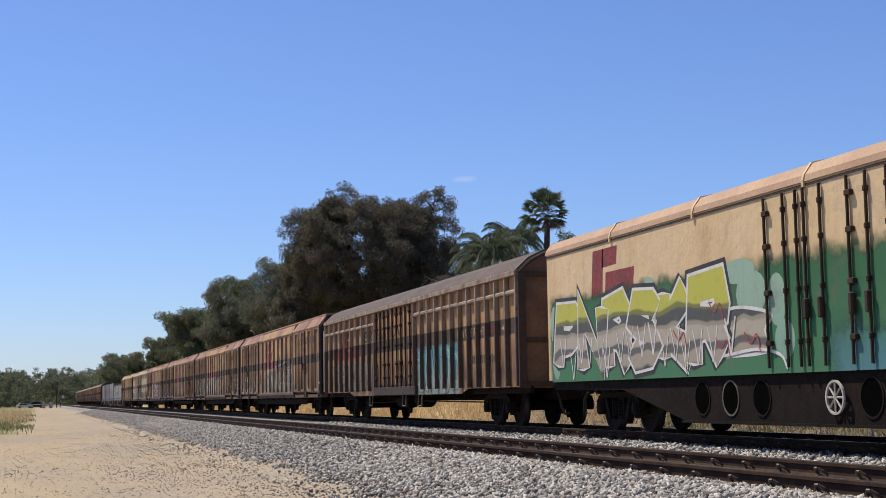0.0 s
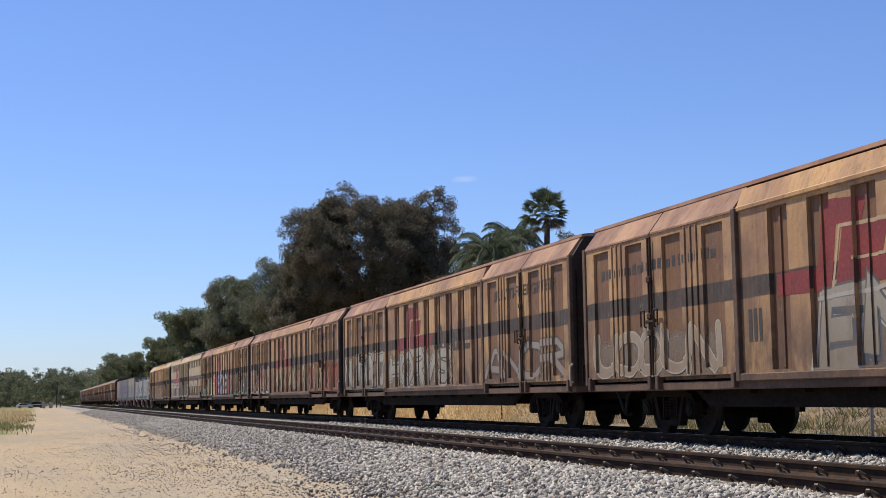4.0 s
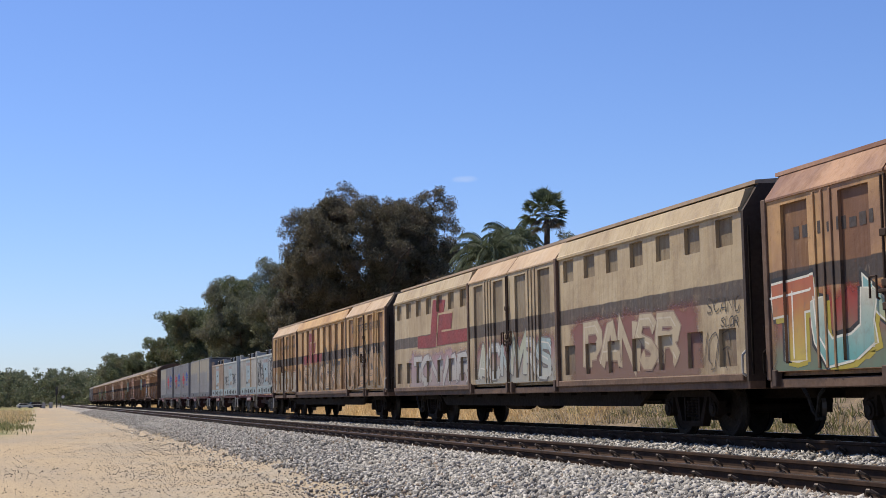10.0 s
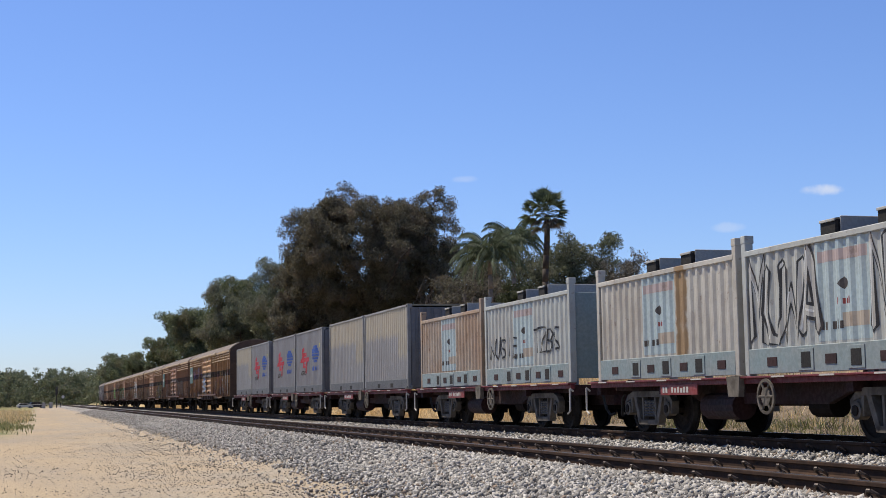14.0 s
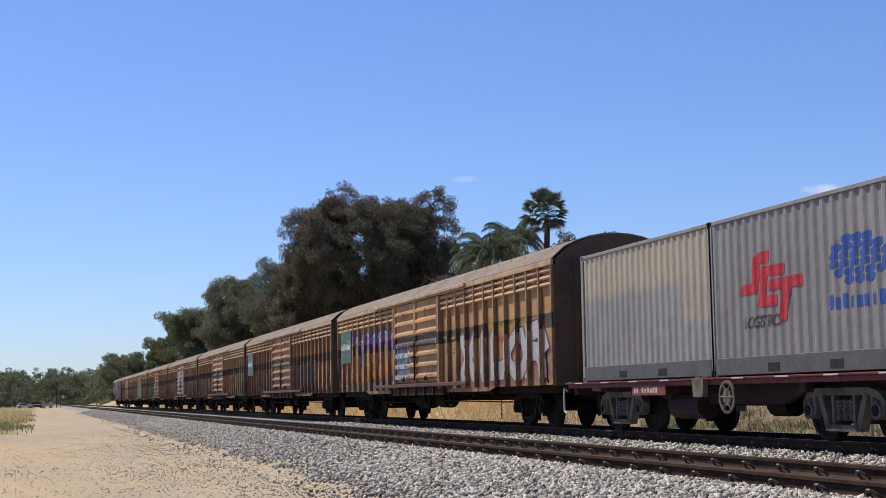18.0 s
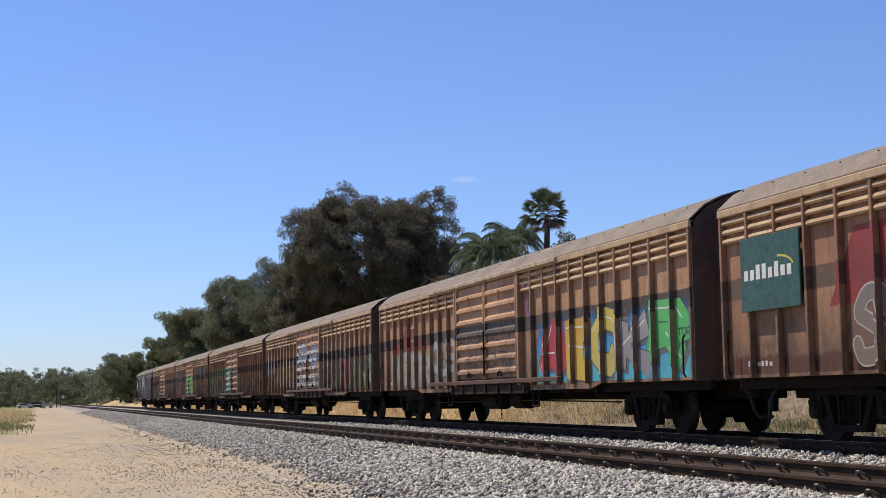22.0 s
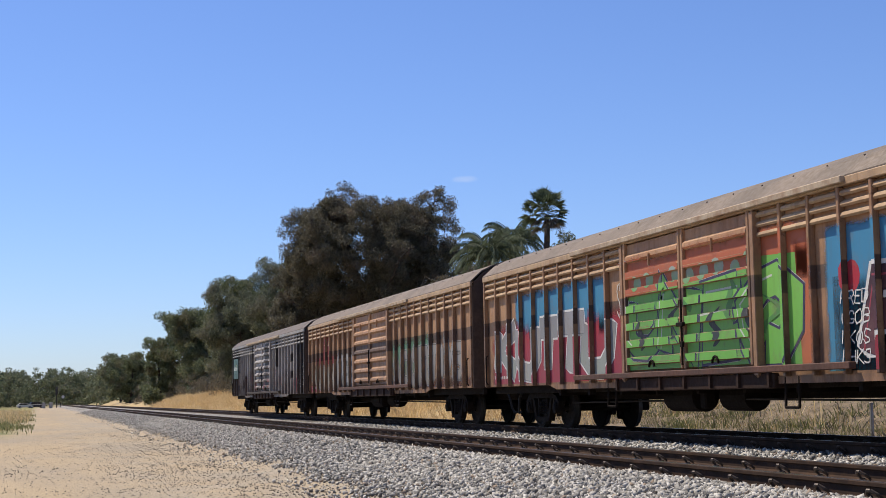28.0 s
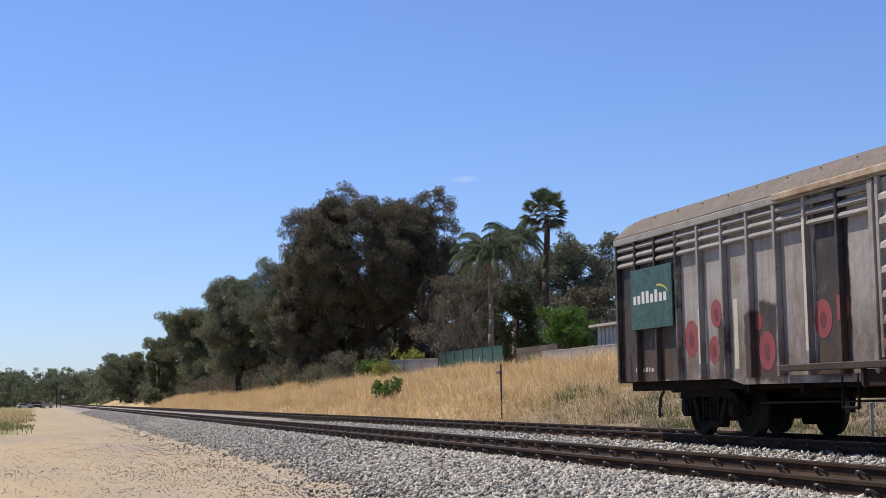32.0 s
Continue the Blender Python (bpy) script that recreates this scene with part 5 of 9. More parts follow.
def wheelset_mesh():
    m = Mesh()
    m.cyl((-1.12, 0, 0), (1.12, 0, 0), 0.075, 10)
    ring = []
    for s in (-1, 1):
        n = 28
        prof = [(0.68, 0.10), (0.655, 0.15), (0.672, 0.36), (0.66, 0.37), (0.655, 0.485), (0.685, 0.487), (0.70, 0.462), (0.79, 0.455), (0.792, 0.385), (0.77, 0.375), (0.745, 0.3), (0.76, 0.16), (0.8, 0.12)]
        vs = [(s * x, rad * math.cos(2 * math.pi * i / n), rad * math.sin(2 * math.pi * i / n)) for x, rad in prof for i in range(n)]
        fs = []
        for k in range(len(prof) - 1):
            for i in range(n):
                j = (i + 1) % n
                q = (k * n + i, (k + 1) * n + i, (k + 1) * n + j, k * n + j)
                if k == 6:
                    ring.append(len(m.f) + len(fs))
                fs.append(q if s < 0 else q[::-1])
        m.add(vs, fs, False)
        for i in range(6):
            a = i * math.pi / 3
            m.cyl((s * 0.757, 0.23 * math.cos(a), 0.23 * math.sin(a)), (s * 0.765, 0.23 * math.cos(a), 0.23 * math.sin(a)), 0.028, 6)
    me = m.data("wheelset", WHEEL)
    me.materials.append(TREAD)
    for i in ring:
        me.polygons[i].material_index = 1
    return me


def side_frame_mesh(s):
    """A cast side frame: arched top chord, struts to a short bottom chord, spring columns and axle jaws, open between."""
    m = Mesh()
    x0, x1 = s * 1.0 - 0.07, s * 1.0 + 0.07
    m.plate([(-1.06, 0.5), (-0.96, 0.6), (-0.7, 0.665), (0.7, 0.665), (0.96, 0.6), (1.06, 0.5), (1.08, 0.59), (0.94, 0.71), (0.7, 0.775), (-0.7, 0.775), (-0.94, 0.71), (-1.08, 0.59)], x0, x1)
    m.plate([(-0.4, 0.16), (0.4, 0.16), (0.44, 0.25), (-0.44, 0.25)], x0, x1)
    for k in (-1, 1):
        m.plate([(k * 0.66, 0.67), (k * 0.44, 0.16), (k * 0.33, 0.2), (k * 0.54, 0.67)][::k], x0, x1)
        m.plate([(k * 0.31, 0.67), (k * 0.3, 0.25), (k * 0.25, 0.25), (k * 0.25, 0.67)][::k], x0 + 0.02, x1 - 0.02)
        m.plate([(k * 1.06, 0.54), (k * 1.05, 0.37), (k * 1.0, 0.37), (k * 0.99, 0.58)][::k], x0, x1)
        m.plate([(k * 0.8, 0.66), (k * 0.78, 0.38), (k * 0.73, 0.38), (k * 0.72, 0.67)][::k], x0, x1)
    return m


WHEELSET = wheelset_mesh()
FRAMES = {}
for tone, mat_ in (("dark", IRON), ("pale", IRON_PALE)):
    for s_ in (-1, 1):
        FRAMES[tone, s_] = side_frame_mesh(s_).data("side_frame", mat_)
BOX = Mesh().cyl((-1.1, 0, 0), (-0.94, 0, 0), 0.13, 12).box(-1.06, -0.96, -0.15, 0.15, 0.04, 0.17, 0.02)
BOX_DARK, BOX_PALE = BOX.data("axle_box", IRON), BOX.data("axle_box", IRON_PALE)
def coil_mesh(material):
    """One coil spring as a ribbed column."""
    m, n, prof = Mesh(), 12, []
    for k in range(6):
        prof += [(0.31 + k * 0.052, 0.055), (0.325 + k * 0.052, 0.078), (0.345 + k * 0.052, 0.055)]
    vs = [(-0.99 + r * math.cos(2 * math.pi * i / n), r * math.sin(2 * math.pi * i / n), z) for z, r in prof for i in range(n)]
    fs = [(k * n + i, k * n + (i + 1) % n, (k + 1) * n + (i + 1) % n, (k + 1) * n + i) for k in range(len(prof) - 1) for i in range(n)]
    return m.add(vs, fs, False).data("spring", material)


COIL = {"pale": coil_mesh(SPRING), "dark": coil_mesh(IRON)}
BOLSTER = Mesh().box(-1.0, 1.0, -0.2, 0.2, 0.44, 0.68, 0.04).cyl((0, 0, 0.68), (0, 0, 0.84), 0.2, 12).data("bogie", IRON)
BRAKE = Mesh().box(-0.9, 0.9, -0.06, 0.06, -0.05, 0.05).box(-0.82, -0.68, -0.1, 0.1, -0.16, 0.16, 0.02).box(0.68, 0.82, -0.1, 0.1, -0.16, 0.16, 0.02).data("brake_beam", RODS)
WHEELS = []           # (wheelset, its wagon's start, its place along the wagon)


def bogie(van, s0, yc, tone="dark", wheelbase=1.78):
    b = part("bogie", BOLSTER, None, van, at=(0, yc, 0))
    for s in (-1, 1):
        part("side_frame", FRAMES[tone, s], None, b)
    for y in (-0.17, 0.0, 0.17):
        part("spring", COIL[tone], None, b, at=(0, y, 0))
    for k in (-1, 1):
        y = k * wheelbase / 2
        part("axle_box", BOX_PALE if tone == "pale" else BOX_DARK, None, b, at=(0, y, 0.455))
        w = part("wheelset", WHEELSET, None, b, at=(0, y, 0.457))
        WHEELS.append((w, s0, yc + y))
        part("brake_beam", BRAKE, None, b, at=(0, y - k * 0.56, 0.42))
    return b


def coupler(van, y, way):
    m = Mesh().box(-0.1, 0.1, min(y, y + way * 0.45), max(y, y + way * 0.45), 0.78, 0.98, 0.03)
    m.box(-0.17, 0.13, min(y + way * 0.38, y + way * 0.62), max(y + way * 0.38, y + way * 0.62), 0.74, 1.02, 0.05)
    part("coupler", m, IRON, van)
    hose = [(-0.55, y, 0.78), (-0.56, y + way * 0.15, 0.66), (-0.54, y + way * 0.26, 0.42), (-0.5, y + way * 0.36, 0.3), (-0.42, y + way * 0.42, 0.33)]
    part("air_hose", Mesh().tube(hose, 0.03, 6), RUBBER, van)


def underframe(van, length, material, bogies, tanks=True):
    part("centre_sill", Mesh().box(-0.28, 0.28, 0.1, length - 0.1, 0.62, 0.94, 0.02), material, van)
    for s in (-1, 1):
        part("side_sill", Mesh().box(s * 1.15 - 0.05, s * 1.15 + 0.05, 0.0, length, 0.78, 0.96, 0.012), material, van)
    for i in range(9):
        y = bogies[0] + 1.9 + i * (bogies[1] - bogies[0] - 3.8) / 8
        part("cross_bearer", Mesh().box(-1.33, 1.33, y - 0.05, y + 0.05, 0.72, 0.93), material, van)
    if tanks:
        mid = length / 2
        part("brake_cylinder", Mesh().cyl((-0.75, mid - 1.0, 0.66), (-0.75, mid - 0.1, 0.66), 0.24, 14), IRON, van)
        part("air_tank", Mesh().cyl((-0.8, mid + 0.8, 0.66), (-0.8, mid + 2.0, 0.66), 0.26, 14), IRON, van)
        part("valve", Mesh().box(-1.1, -0.9, mid + 0.2, mid + 0.42, 0.46, 0.8, 0.03), IRON, van)
        part("brake_rod", Mesh().tube([(-0.95, bogies[0] + 1.5, 0.58), (-0.95, mid - 1.0, 0.62)], 0.018).tube([(-0.9, mid + 2.0, 0.6), (-0.9, bogies[1] - 1.5, 0.56)], 0.018), RODS, van)
    coupler(van, 0.0, -1)
    coupler(van, length, 1)


def handrail(van, pts, r=0.016, material=None):
    part("handrail", Mesh().tube(pts, r, 6), material or IRON, van)


ROOF_SOOTY = plain("sooty_roof", (0.165, 0.135, 0.115), (0.115, 0.092, 0.078), 0.75, 0.1, 0.8, 14, 0.2)
ROOF_GREY = plain("weathered_roof", (0.225, 0.178, 0.14), (0.15, 0.12, 0.094), 0.75, 0.1, 0.8, 14, 0.2)
ROOF_PALE = plain("pale_roof", (0.46, 0.36, 0.27), (0.34, 0.26, 0.19), 0.7, 0.0, 0.8, 14, 0.2)
ROOF_SALMON = plain("salmon_roof", (0.5, 0.31, 0.22), (0.3, 0.16, 0.11), 0.7, 0.0, 0.9, 14, 0.2)
GUTTER = plain("gutter_paint", (0.55, 0.45, 0.33), (0.32, 0.2, 0.12), 0.7, 0, 3.0, 20, 0.2)
END_RUST = plain("rusty_end", (0.2, 0.115, 0.075), (0.1, 0.06, 0.043), 0.75, 0, 1.2, 12, 0.3)
END_BROWN = plain("van_end", (0.07, 0.045, 0.032), (0.04, 0.028, 0.022), 0.75, 0, 1.2, 12, 0.3)
END_TAN = plain("louvre_van_end", (0.13, 0.08, 0.055), (0.075, 0.048, 0.035), 0.75, 0, 1.2, 12, 0.3)
# near-black brown of the sill and brackets below the doors
DARK_SILL = plain("dark_sill", (0.06, 0.033, 0.024), (0.035, 0.022, 0.017), 0.85, 0, 1.6, 14, 0.3, 0.15)
SILL_BROWN = plain("rusty_bottom_rail", (0.17, 0.105, 0.07), (0.08, 0.05, 0.037), 0.8, 0, 1.6, 14, 0.3)
RED_LOGO = plain("red_paint", (0.29, 0.045, 0.04), (0.2, 0.04, 0.035), 0.6, 0, 2.0, 15, 0.1)
CREAM_LINE = plain("cream_line", (0.55, 0.4, 0.25), (0.45, 0.32, 0.2), 0.6)
DARK_LETTER = plain("dark_lettering", (0.05, 0.042, 0.038), (0.085, 0.065, 0.05), 0.6, 0, 3, 15, 0.1)
SIGN_GREEN = plain("green_sign", (0.035, 0.095, 0.075), (0.03, 0.08, 0.065), 0.45, 0, 1, 10, 0.05)
SIGN_WHITE = plain("white_lettering", (0.8, 0.8, 0.78), (0.7, 0.7, 0.68), 0.5)
SIGN_LIME = plain("lime_line", (0.6, 0.55, 0.08), (0.5, 0.48, 0.08), 0.5)
TAG_WHITE = plain("label_white", (0.62, 0.6, 0.56), (0.5, 0.47, 0.43), 0.6)


def arch(half, eave, top, n=10):
    """Points of a shallow arched roof from the near eave to the far one."""
    return [(-half + 2 * half * i / n, eave + (top - eave) * (1 - ((i - n / 2) / (n / 2)) ** 2) ** 0.75) for i in range(n + 1)]


# ---------- louvred van ----------
def louvre_van(s0, label, paint, slat_paint, sign=None, roof=ROOF_GREY, sill=END_BROWN, door_paint=None, rib_paint=None):
    """A long bogie van: ribbed side, louvres under the eave, a pair of corrugated doors amidships."""
    van = thing("louvre_van", label, "rail wagon", group="wagons of the train")
    L, B = 23.05, 1.40
    prof = Profile(B)
    hull = [(-B, 0.95), (B, 0.95), (B, 3.58)] + arch(B, 3.58, 4.16)[::-1][1:-1] + [(-B, 3.58)]
    part("body", Mesh().prism(hull, 0.06, L - 0.06), paint, van)
    cover = arch(1.5, 3.64, 4.21) + [(x, z - 0.035) for x, z in arch(1.5, 3.64, 4.21)][::-1]
    part("roof", Mesh().prism(cover[::-1], 0.0, L), roof, van, smooth=False)
    bolt = Mesh().cyl((0, 0, 0), (-0.01, 0, 0.018), 0.014, 6).data("roof_bolt", roof)
    for i in range(24):
        part("roof_bolt", bolt, None, van, at=(-1.27, 0.5 + i * (L - 1.0) / 23, 3.885))
    part("gutter", Mesh().box(-1.51, -1.40, 0.0, L, 3.5, 3.62, 0.012), slat_paint, van)
    for y0, y1 in ((0.0, 0.06), (L - 0.06, L)):
        end = [(-1.46, 0.93), (1.46, 0.93), (1.46, 3.58)] + arch(1.46, 3.58, 4.17)[::-1][1:-1] + [(-1.46, 3.58)]
        e = part("end_wall", Mesh().prism(end, y0, y1), END_TAN, van, "dusty brown van end")
        for x in (-0.95, -0.32, 0.32, 0.95):
            yy = (y0 - 0.05, y0) if y0 == 0 else (y1, y1 + 0.05)
            part("end_post", Mesh().box(x - 0.05, x + 0.05, *yy, 0.95, 3.6), END_TAN, e)
    d0, d1 = 9.1, 14.18
    ribs = [0.05 + i * (d0 - 0.1) / 11 for i in range(12)] + [d1 + 0.06 + i * (L - d1 - 0.16) / 10 for i in range(11)]
    for y in ribs:
        prof.add(y, y + 0.075, 0.95, 3.5, 1.5)
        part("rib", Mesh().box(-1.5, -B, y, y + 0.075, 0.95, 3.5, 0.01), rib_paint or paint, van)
    bays = list(zip(ribs[:12], ribs[1:12])) + list(zip(ribs[12:], ribs[13:]))
    for a, b in bays:
        for z in (3.13, 3.28, 3.43):
            slat = Mesh()
            slat.prism([(-B, z - 0.05), (-1.46, z - 0.06), (-1.485, z - 0.03), (-1.47, z + 0.01), (-B, z + 0.05)][::-1], a + 0.09, b)
            part("louvre", slat, slat_paint, van)
        prof.add(a + 0.09, b, 3.07, 3.47, 1.46)
    # doors
    dp = door_paint or paint
    for a, b in ((d0 + 0.06, (d0 + d1) / 2 - 0.02), ((d0 + d1) / 2 + 0.02, d1 - 0.06)):
        leaf = part("door", Mesh().box(-1.47, -1.41, a, b, 1.16, 3.48, 0.01), dp, van)
        prof.add(a, b, 1.16, 3.48, 1.47)
        for i in range(7):
            z = 1.31 + i * 0.315
            bead = [(-1.465, z - 0.07), (-1.465, z + 0.1), (-1.525, z + 0.05), (-1.535, z - 0.02)]
            part("door_corrugation", Mesh().prism(bead, a + 0.09, b - 0.09), dp, leaf)
            prof.add(a + 0.09, b - 0.09, z - 0.05, z + 0.08, 1.533)
        for y in (a, b - 0.08):
            part("door_stile", Mesh().box(-1.53, -1.46, y, y + 0.08, 1.14, 3.5, 0.01), dp, leaf)
        part("door_hook", Mesh().box(-1.57, -1.53, (a + b) / 2 - 0.015, (a + b) / 2 + 0.015, 3.0, 3.22, 0.005), dp, leaf)
        part("door_roller", Mesh().tube([(-1.55, (a + b) / 2 + 0.11 * math.cos(k * math.pi / 6), 1.2 + 0.11 * math.sin(k * math.pi / 6)) for k in range(7)], 0.022), IRON, leaf)
    mid = (d0 + d1) / 2
    part("door_lock", Mesh().tube([(-1.56, mid - 0.05, 1.2), (-1.56, mid - 0.05, 2.3)], 0.02).box(-1.6, -1.54, mid - 0.16, mid + 0.1, 1.85, 1.92, 0.01).box(-1.58, -1.54, mid - 0.1, mid, 1.5, 1.6, 0.01), IRON, van)
    for y in (d0 - 0.1, d1 - 0.02):
        part("door_post", Mesh().box(-1.54, -B, y, y + 0.12, 0.98, 3.47, 0.01), paint, van)
    part("door_track", Mesh().box(-1.56, -1.45, d0 - 2.7, d1 + 2.6, 1.02, 1.12, 0.012), sill, van, "lower door track")
    part("upper_track", Mesh().box(-1.58, -1.5, d0 - 2.7, d1 + 2.6, 3.53, 3.63, 0.012), GUTTER, van, "upper door track with peeling paint")
    part("door_sill", Mesh().box(-1.49, -1.3, d0 - 0.5, d1 + 0.5, 0.78, 1.01, 0.015), DARK_SILL, van)
    for k in range(7):
        y = d0 - 0.4 + k * (d1 - d0 + 0.8) / 6
        part("sill_bracket", Mesh().plate([(y - 0.03, 1.02), (y + 0.03, 1.02), (y + 0.03, 0.8), (y - 0.03, 0.8)][::-1], -1.54, -1.48), DARK_SILL, van)
    part("skirt", Mesh().plate([(4.3, 0.96), (4.9, 0.85), (L - 4.9, 0.85), (L - 4.3, 0.96)][::-1], -1.415, -1.385), paint, van, "lower edge of the side between the bogies")
    underframe(van, L, IRON, (2.95, L - 2.95))
    bogie(van, s0, 2.95)
    bogie(van, s0, L - 2.95)
    for y in (0.3, L - 0.3):
        handrail(van, [(-1.5, y, 1.0), (-1.54, y, 1.06), (-1.54, y, 1.65), (-1.5, y, 1.7)])
    for y in (d0 - 0.9, d1 + 0.9):
        part("step", Mesh().tube([(-1.4, y - 0.2, 0.95), (-1.42, y - 0.2, 0.5), (-1.42, y + 0.2, 0.5), (-1.4, y + 0.2, 0.95)], 0.022), IRON, van)
    bars(van, prof, L - 0.75, L - 1.5, 1.12, 1.2, 6, TAG_WHITE, seed=4)
    if sign:
        y0, y1, z0, z1 = sign
        board = part("sign_board", Mesh().box(-1.535, -1.5, y0, y1, z0, z1, 0.006), SIGN_GREEN, van, "dark green company sign")
        p2 = Profile(1.535)
        w = y1 - y0
        m = drape([[(a, b) for a, b in q] for k in range(8) for q in [[(y1 - w * (0.07 + k * 0.105), z0 + (z1 - z0) * 0.42), (y1 - w * (0.14 + k * 0.105), z0 + (z1 - z0) * 0.42),
                                                                      (y1 - w * (0.14 + k * 0.105), z0 + (z1 - z0) * (0.62 if k in (2, 3, 5) else 0.56)), (y1 - w * (0.07 + k * 0.105), z0 + (z1 - z0) * (0.62 if k in (2, 3, 5) else 0.56))]]], p2, 0.003)
        part("sign_letters", m, SIGN_WHITE, board, "white company lettering")
        arc = [(y1 - w * (0.66 + 0.25 * math.sin(t)), z0 + (z1 - z0) * (0.52 + 0.17 * math.cos(t))) for t in [i * 0.16 for i in range(9)]]
        part("sign_line", drape(stroke(arc, 0.035), p2, 0.003), SIGN_LIME, board)
    return van, prof


# ---------- long freight van with door bays at both ends ----------
def pockets_side(van, prof, name, y0, y1, z0, z1, d, holes, rec, material, inner=None, back=1.38):
    """A side panel with pressed pockets: each hole (y, y, z, z) lies rec deeper."""
    ys = sorted({y0, y1, *[v for h in holes for v in h[:2]]})
    zs = sorted({z0, z1, *[v for h in holes for v in h[2:]]})
    m = Mesh()
    prof.add(y0, y1, z0, z1, d)
    for h in holes:
        prof.add(*h, d - rec)
    deep, low = {}, []
    for i in range(len(ys) - 1):
        for j in range(len(zs) - 1):
            cy, cz = (ys[i] + ys[i + 1]) / 2, (zs[j] + zs[j + 1]) / 2
            deep[i, j] = d - rec if any(h[0] < cy < h[1] and h[2] < cz < h[3] for h in holes) else d
    for (i, j), e in deep.items():
        a, b, p, q = ys[i], ys[i + 1], zs[j], zs[j + 1]
        if e < d:
            low.append(len(m.f))
        m.add([(-e, a, p), (-e, a, q), (-e, b, q), (-e, b, p)], [(0, 1, 2, 3)], False)
        for ni, nj, ed in ((i + 1, j, ((b, p), (b, q))), (i, j + 1, ((a, q), (b, q)))):
            f = deep.get((ni, nj), back)
            if abs(f - e) > 1e-6:
                (ya, za), (yb, zb) = ed
                m.add([(-e, ya, za), (-e, yb, zb), (-f, yb, zb), (-f, ya, za)], [(0, 1, 2, 3)], False)
        for ni, nj, ed in ((i - 1, j, ((a, p), (a, q))), (i, j - 1, ((a, p), (b, p)))):
            if (ni, nj) not in deep:
                (ya, za), (yb, zb) = ed
                m.add([(-e, ya, za), (-e, yb, zb), (-back, yb, zb), (-back, ya, za)], [(0, 1, 2, 3)], False)
    me = m.data(name, material)
    # recessed faces take a darker copy of the paint, shaded by colour
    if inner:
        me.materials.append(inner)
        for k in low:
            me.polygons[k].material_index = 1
    return part(name, me, None, van)


LOCK = plain("lock_iron", (0.075, 0.048, 0.034), (0.04, 0.026, 0.02), 0.85, 0.0, 2.0, 25.0, 0.25, 0.2)


def door_bay(van, prof, y0, y1, paint, shoulder, inner, top=3.55):
    """Two doors with pressed pockets, a sloping shoulder above, hinges and lock gear."""
    mid = (y0 + y1) / 2
    for a, b in ((y0 + 0.03, mid - 0.025), (mid + 0.025, y1 - 0.03)):
        w = b - a
        holes = [(a + w * f0, a + w * f1, 1.14, 3.46) for f0, f1 in ((0.12, 0.36), (0.62, 0.86))]
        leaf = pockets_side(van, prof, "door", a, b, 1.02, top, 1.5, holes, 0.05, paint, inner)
        for f in (0.42, 0.49, 0.56):
            part("door_rib", Mesh().box(-1.525, -1.5, a + w * f - 0.025, a + w * f + 0.025, 1.05, top - 0.03, 0.006), paint, leaf)
        slope = [(-1.52, top), (-1.52, top + 0.03), (-1.2, 4.0), (-1.16, 3.95), (-1.44, top)]
        part("door_shoulder", Mesh().prism(slope[::-1], a, b), shoulder, leaf, "sloping shoulder plate over the door")
        for y in (a + 0.14, b - 0.14):
            part("hinge_foot", Mesh().box(-1.54, -1.42, y - 0.06, y + 0.06, 0.8, 1.05, 0.012), END_TAN, leaf)
    gear = Mesh().tube([(-1.54, mid - 0.045, 1.05), (-1.54, mid - 0.045, 3.5)], 0.02).tube([(-1.54, mid + 0.045, 1.05), (-1.54, mid + 0.045, 3.5)], 0.02)
    gear.box(-1.57, -1.52, mid - 0.24, mid + 0.24, 1.98, 2.03, 0.01)
    for z in (1.8, 2.1, 2.75):
        gear.box(-1.58, -1.52, mid - 0.08, mid + 0.08, z - 0.05, z + 0.05, 0.01)
    part("lock_gear", gear, LOCK, van)
    for s in (-1, 1):
        ring = [(-1.53, mid + s * 0.2, 1.9), (-1.57, mid + s * 0.2, 1.92), (-1.57, mid + s * 0.2, 2.2), (-1.57, mid + s * 0.36, 2.2), (-1.57, mid + s * 0.36, 1.92)]
        part("door_handle", Mesh().tube(ring, 0.016), LOCK, van)


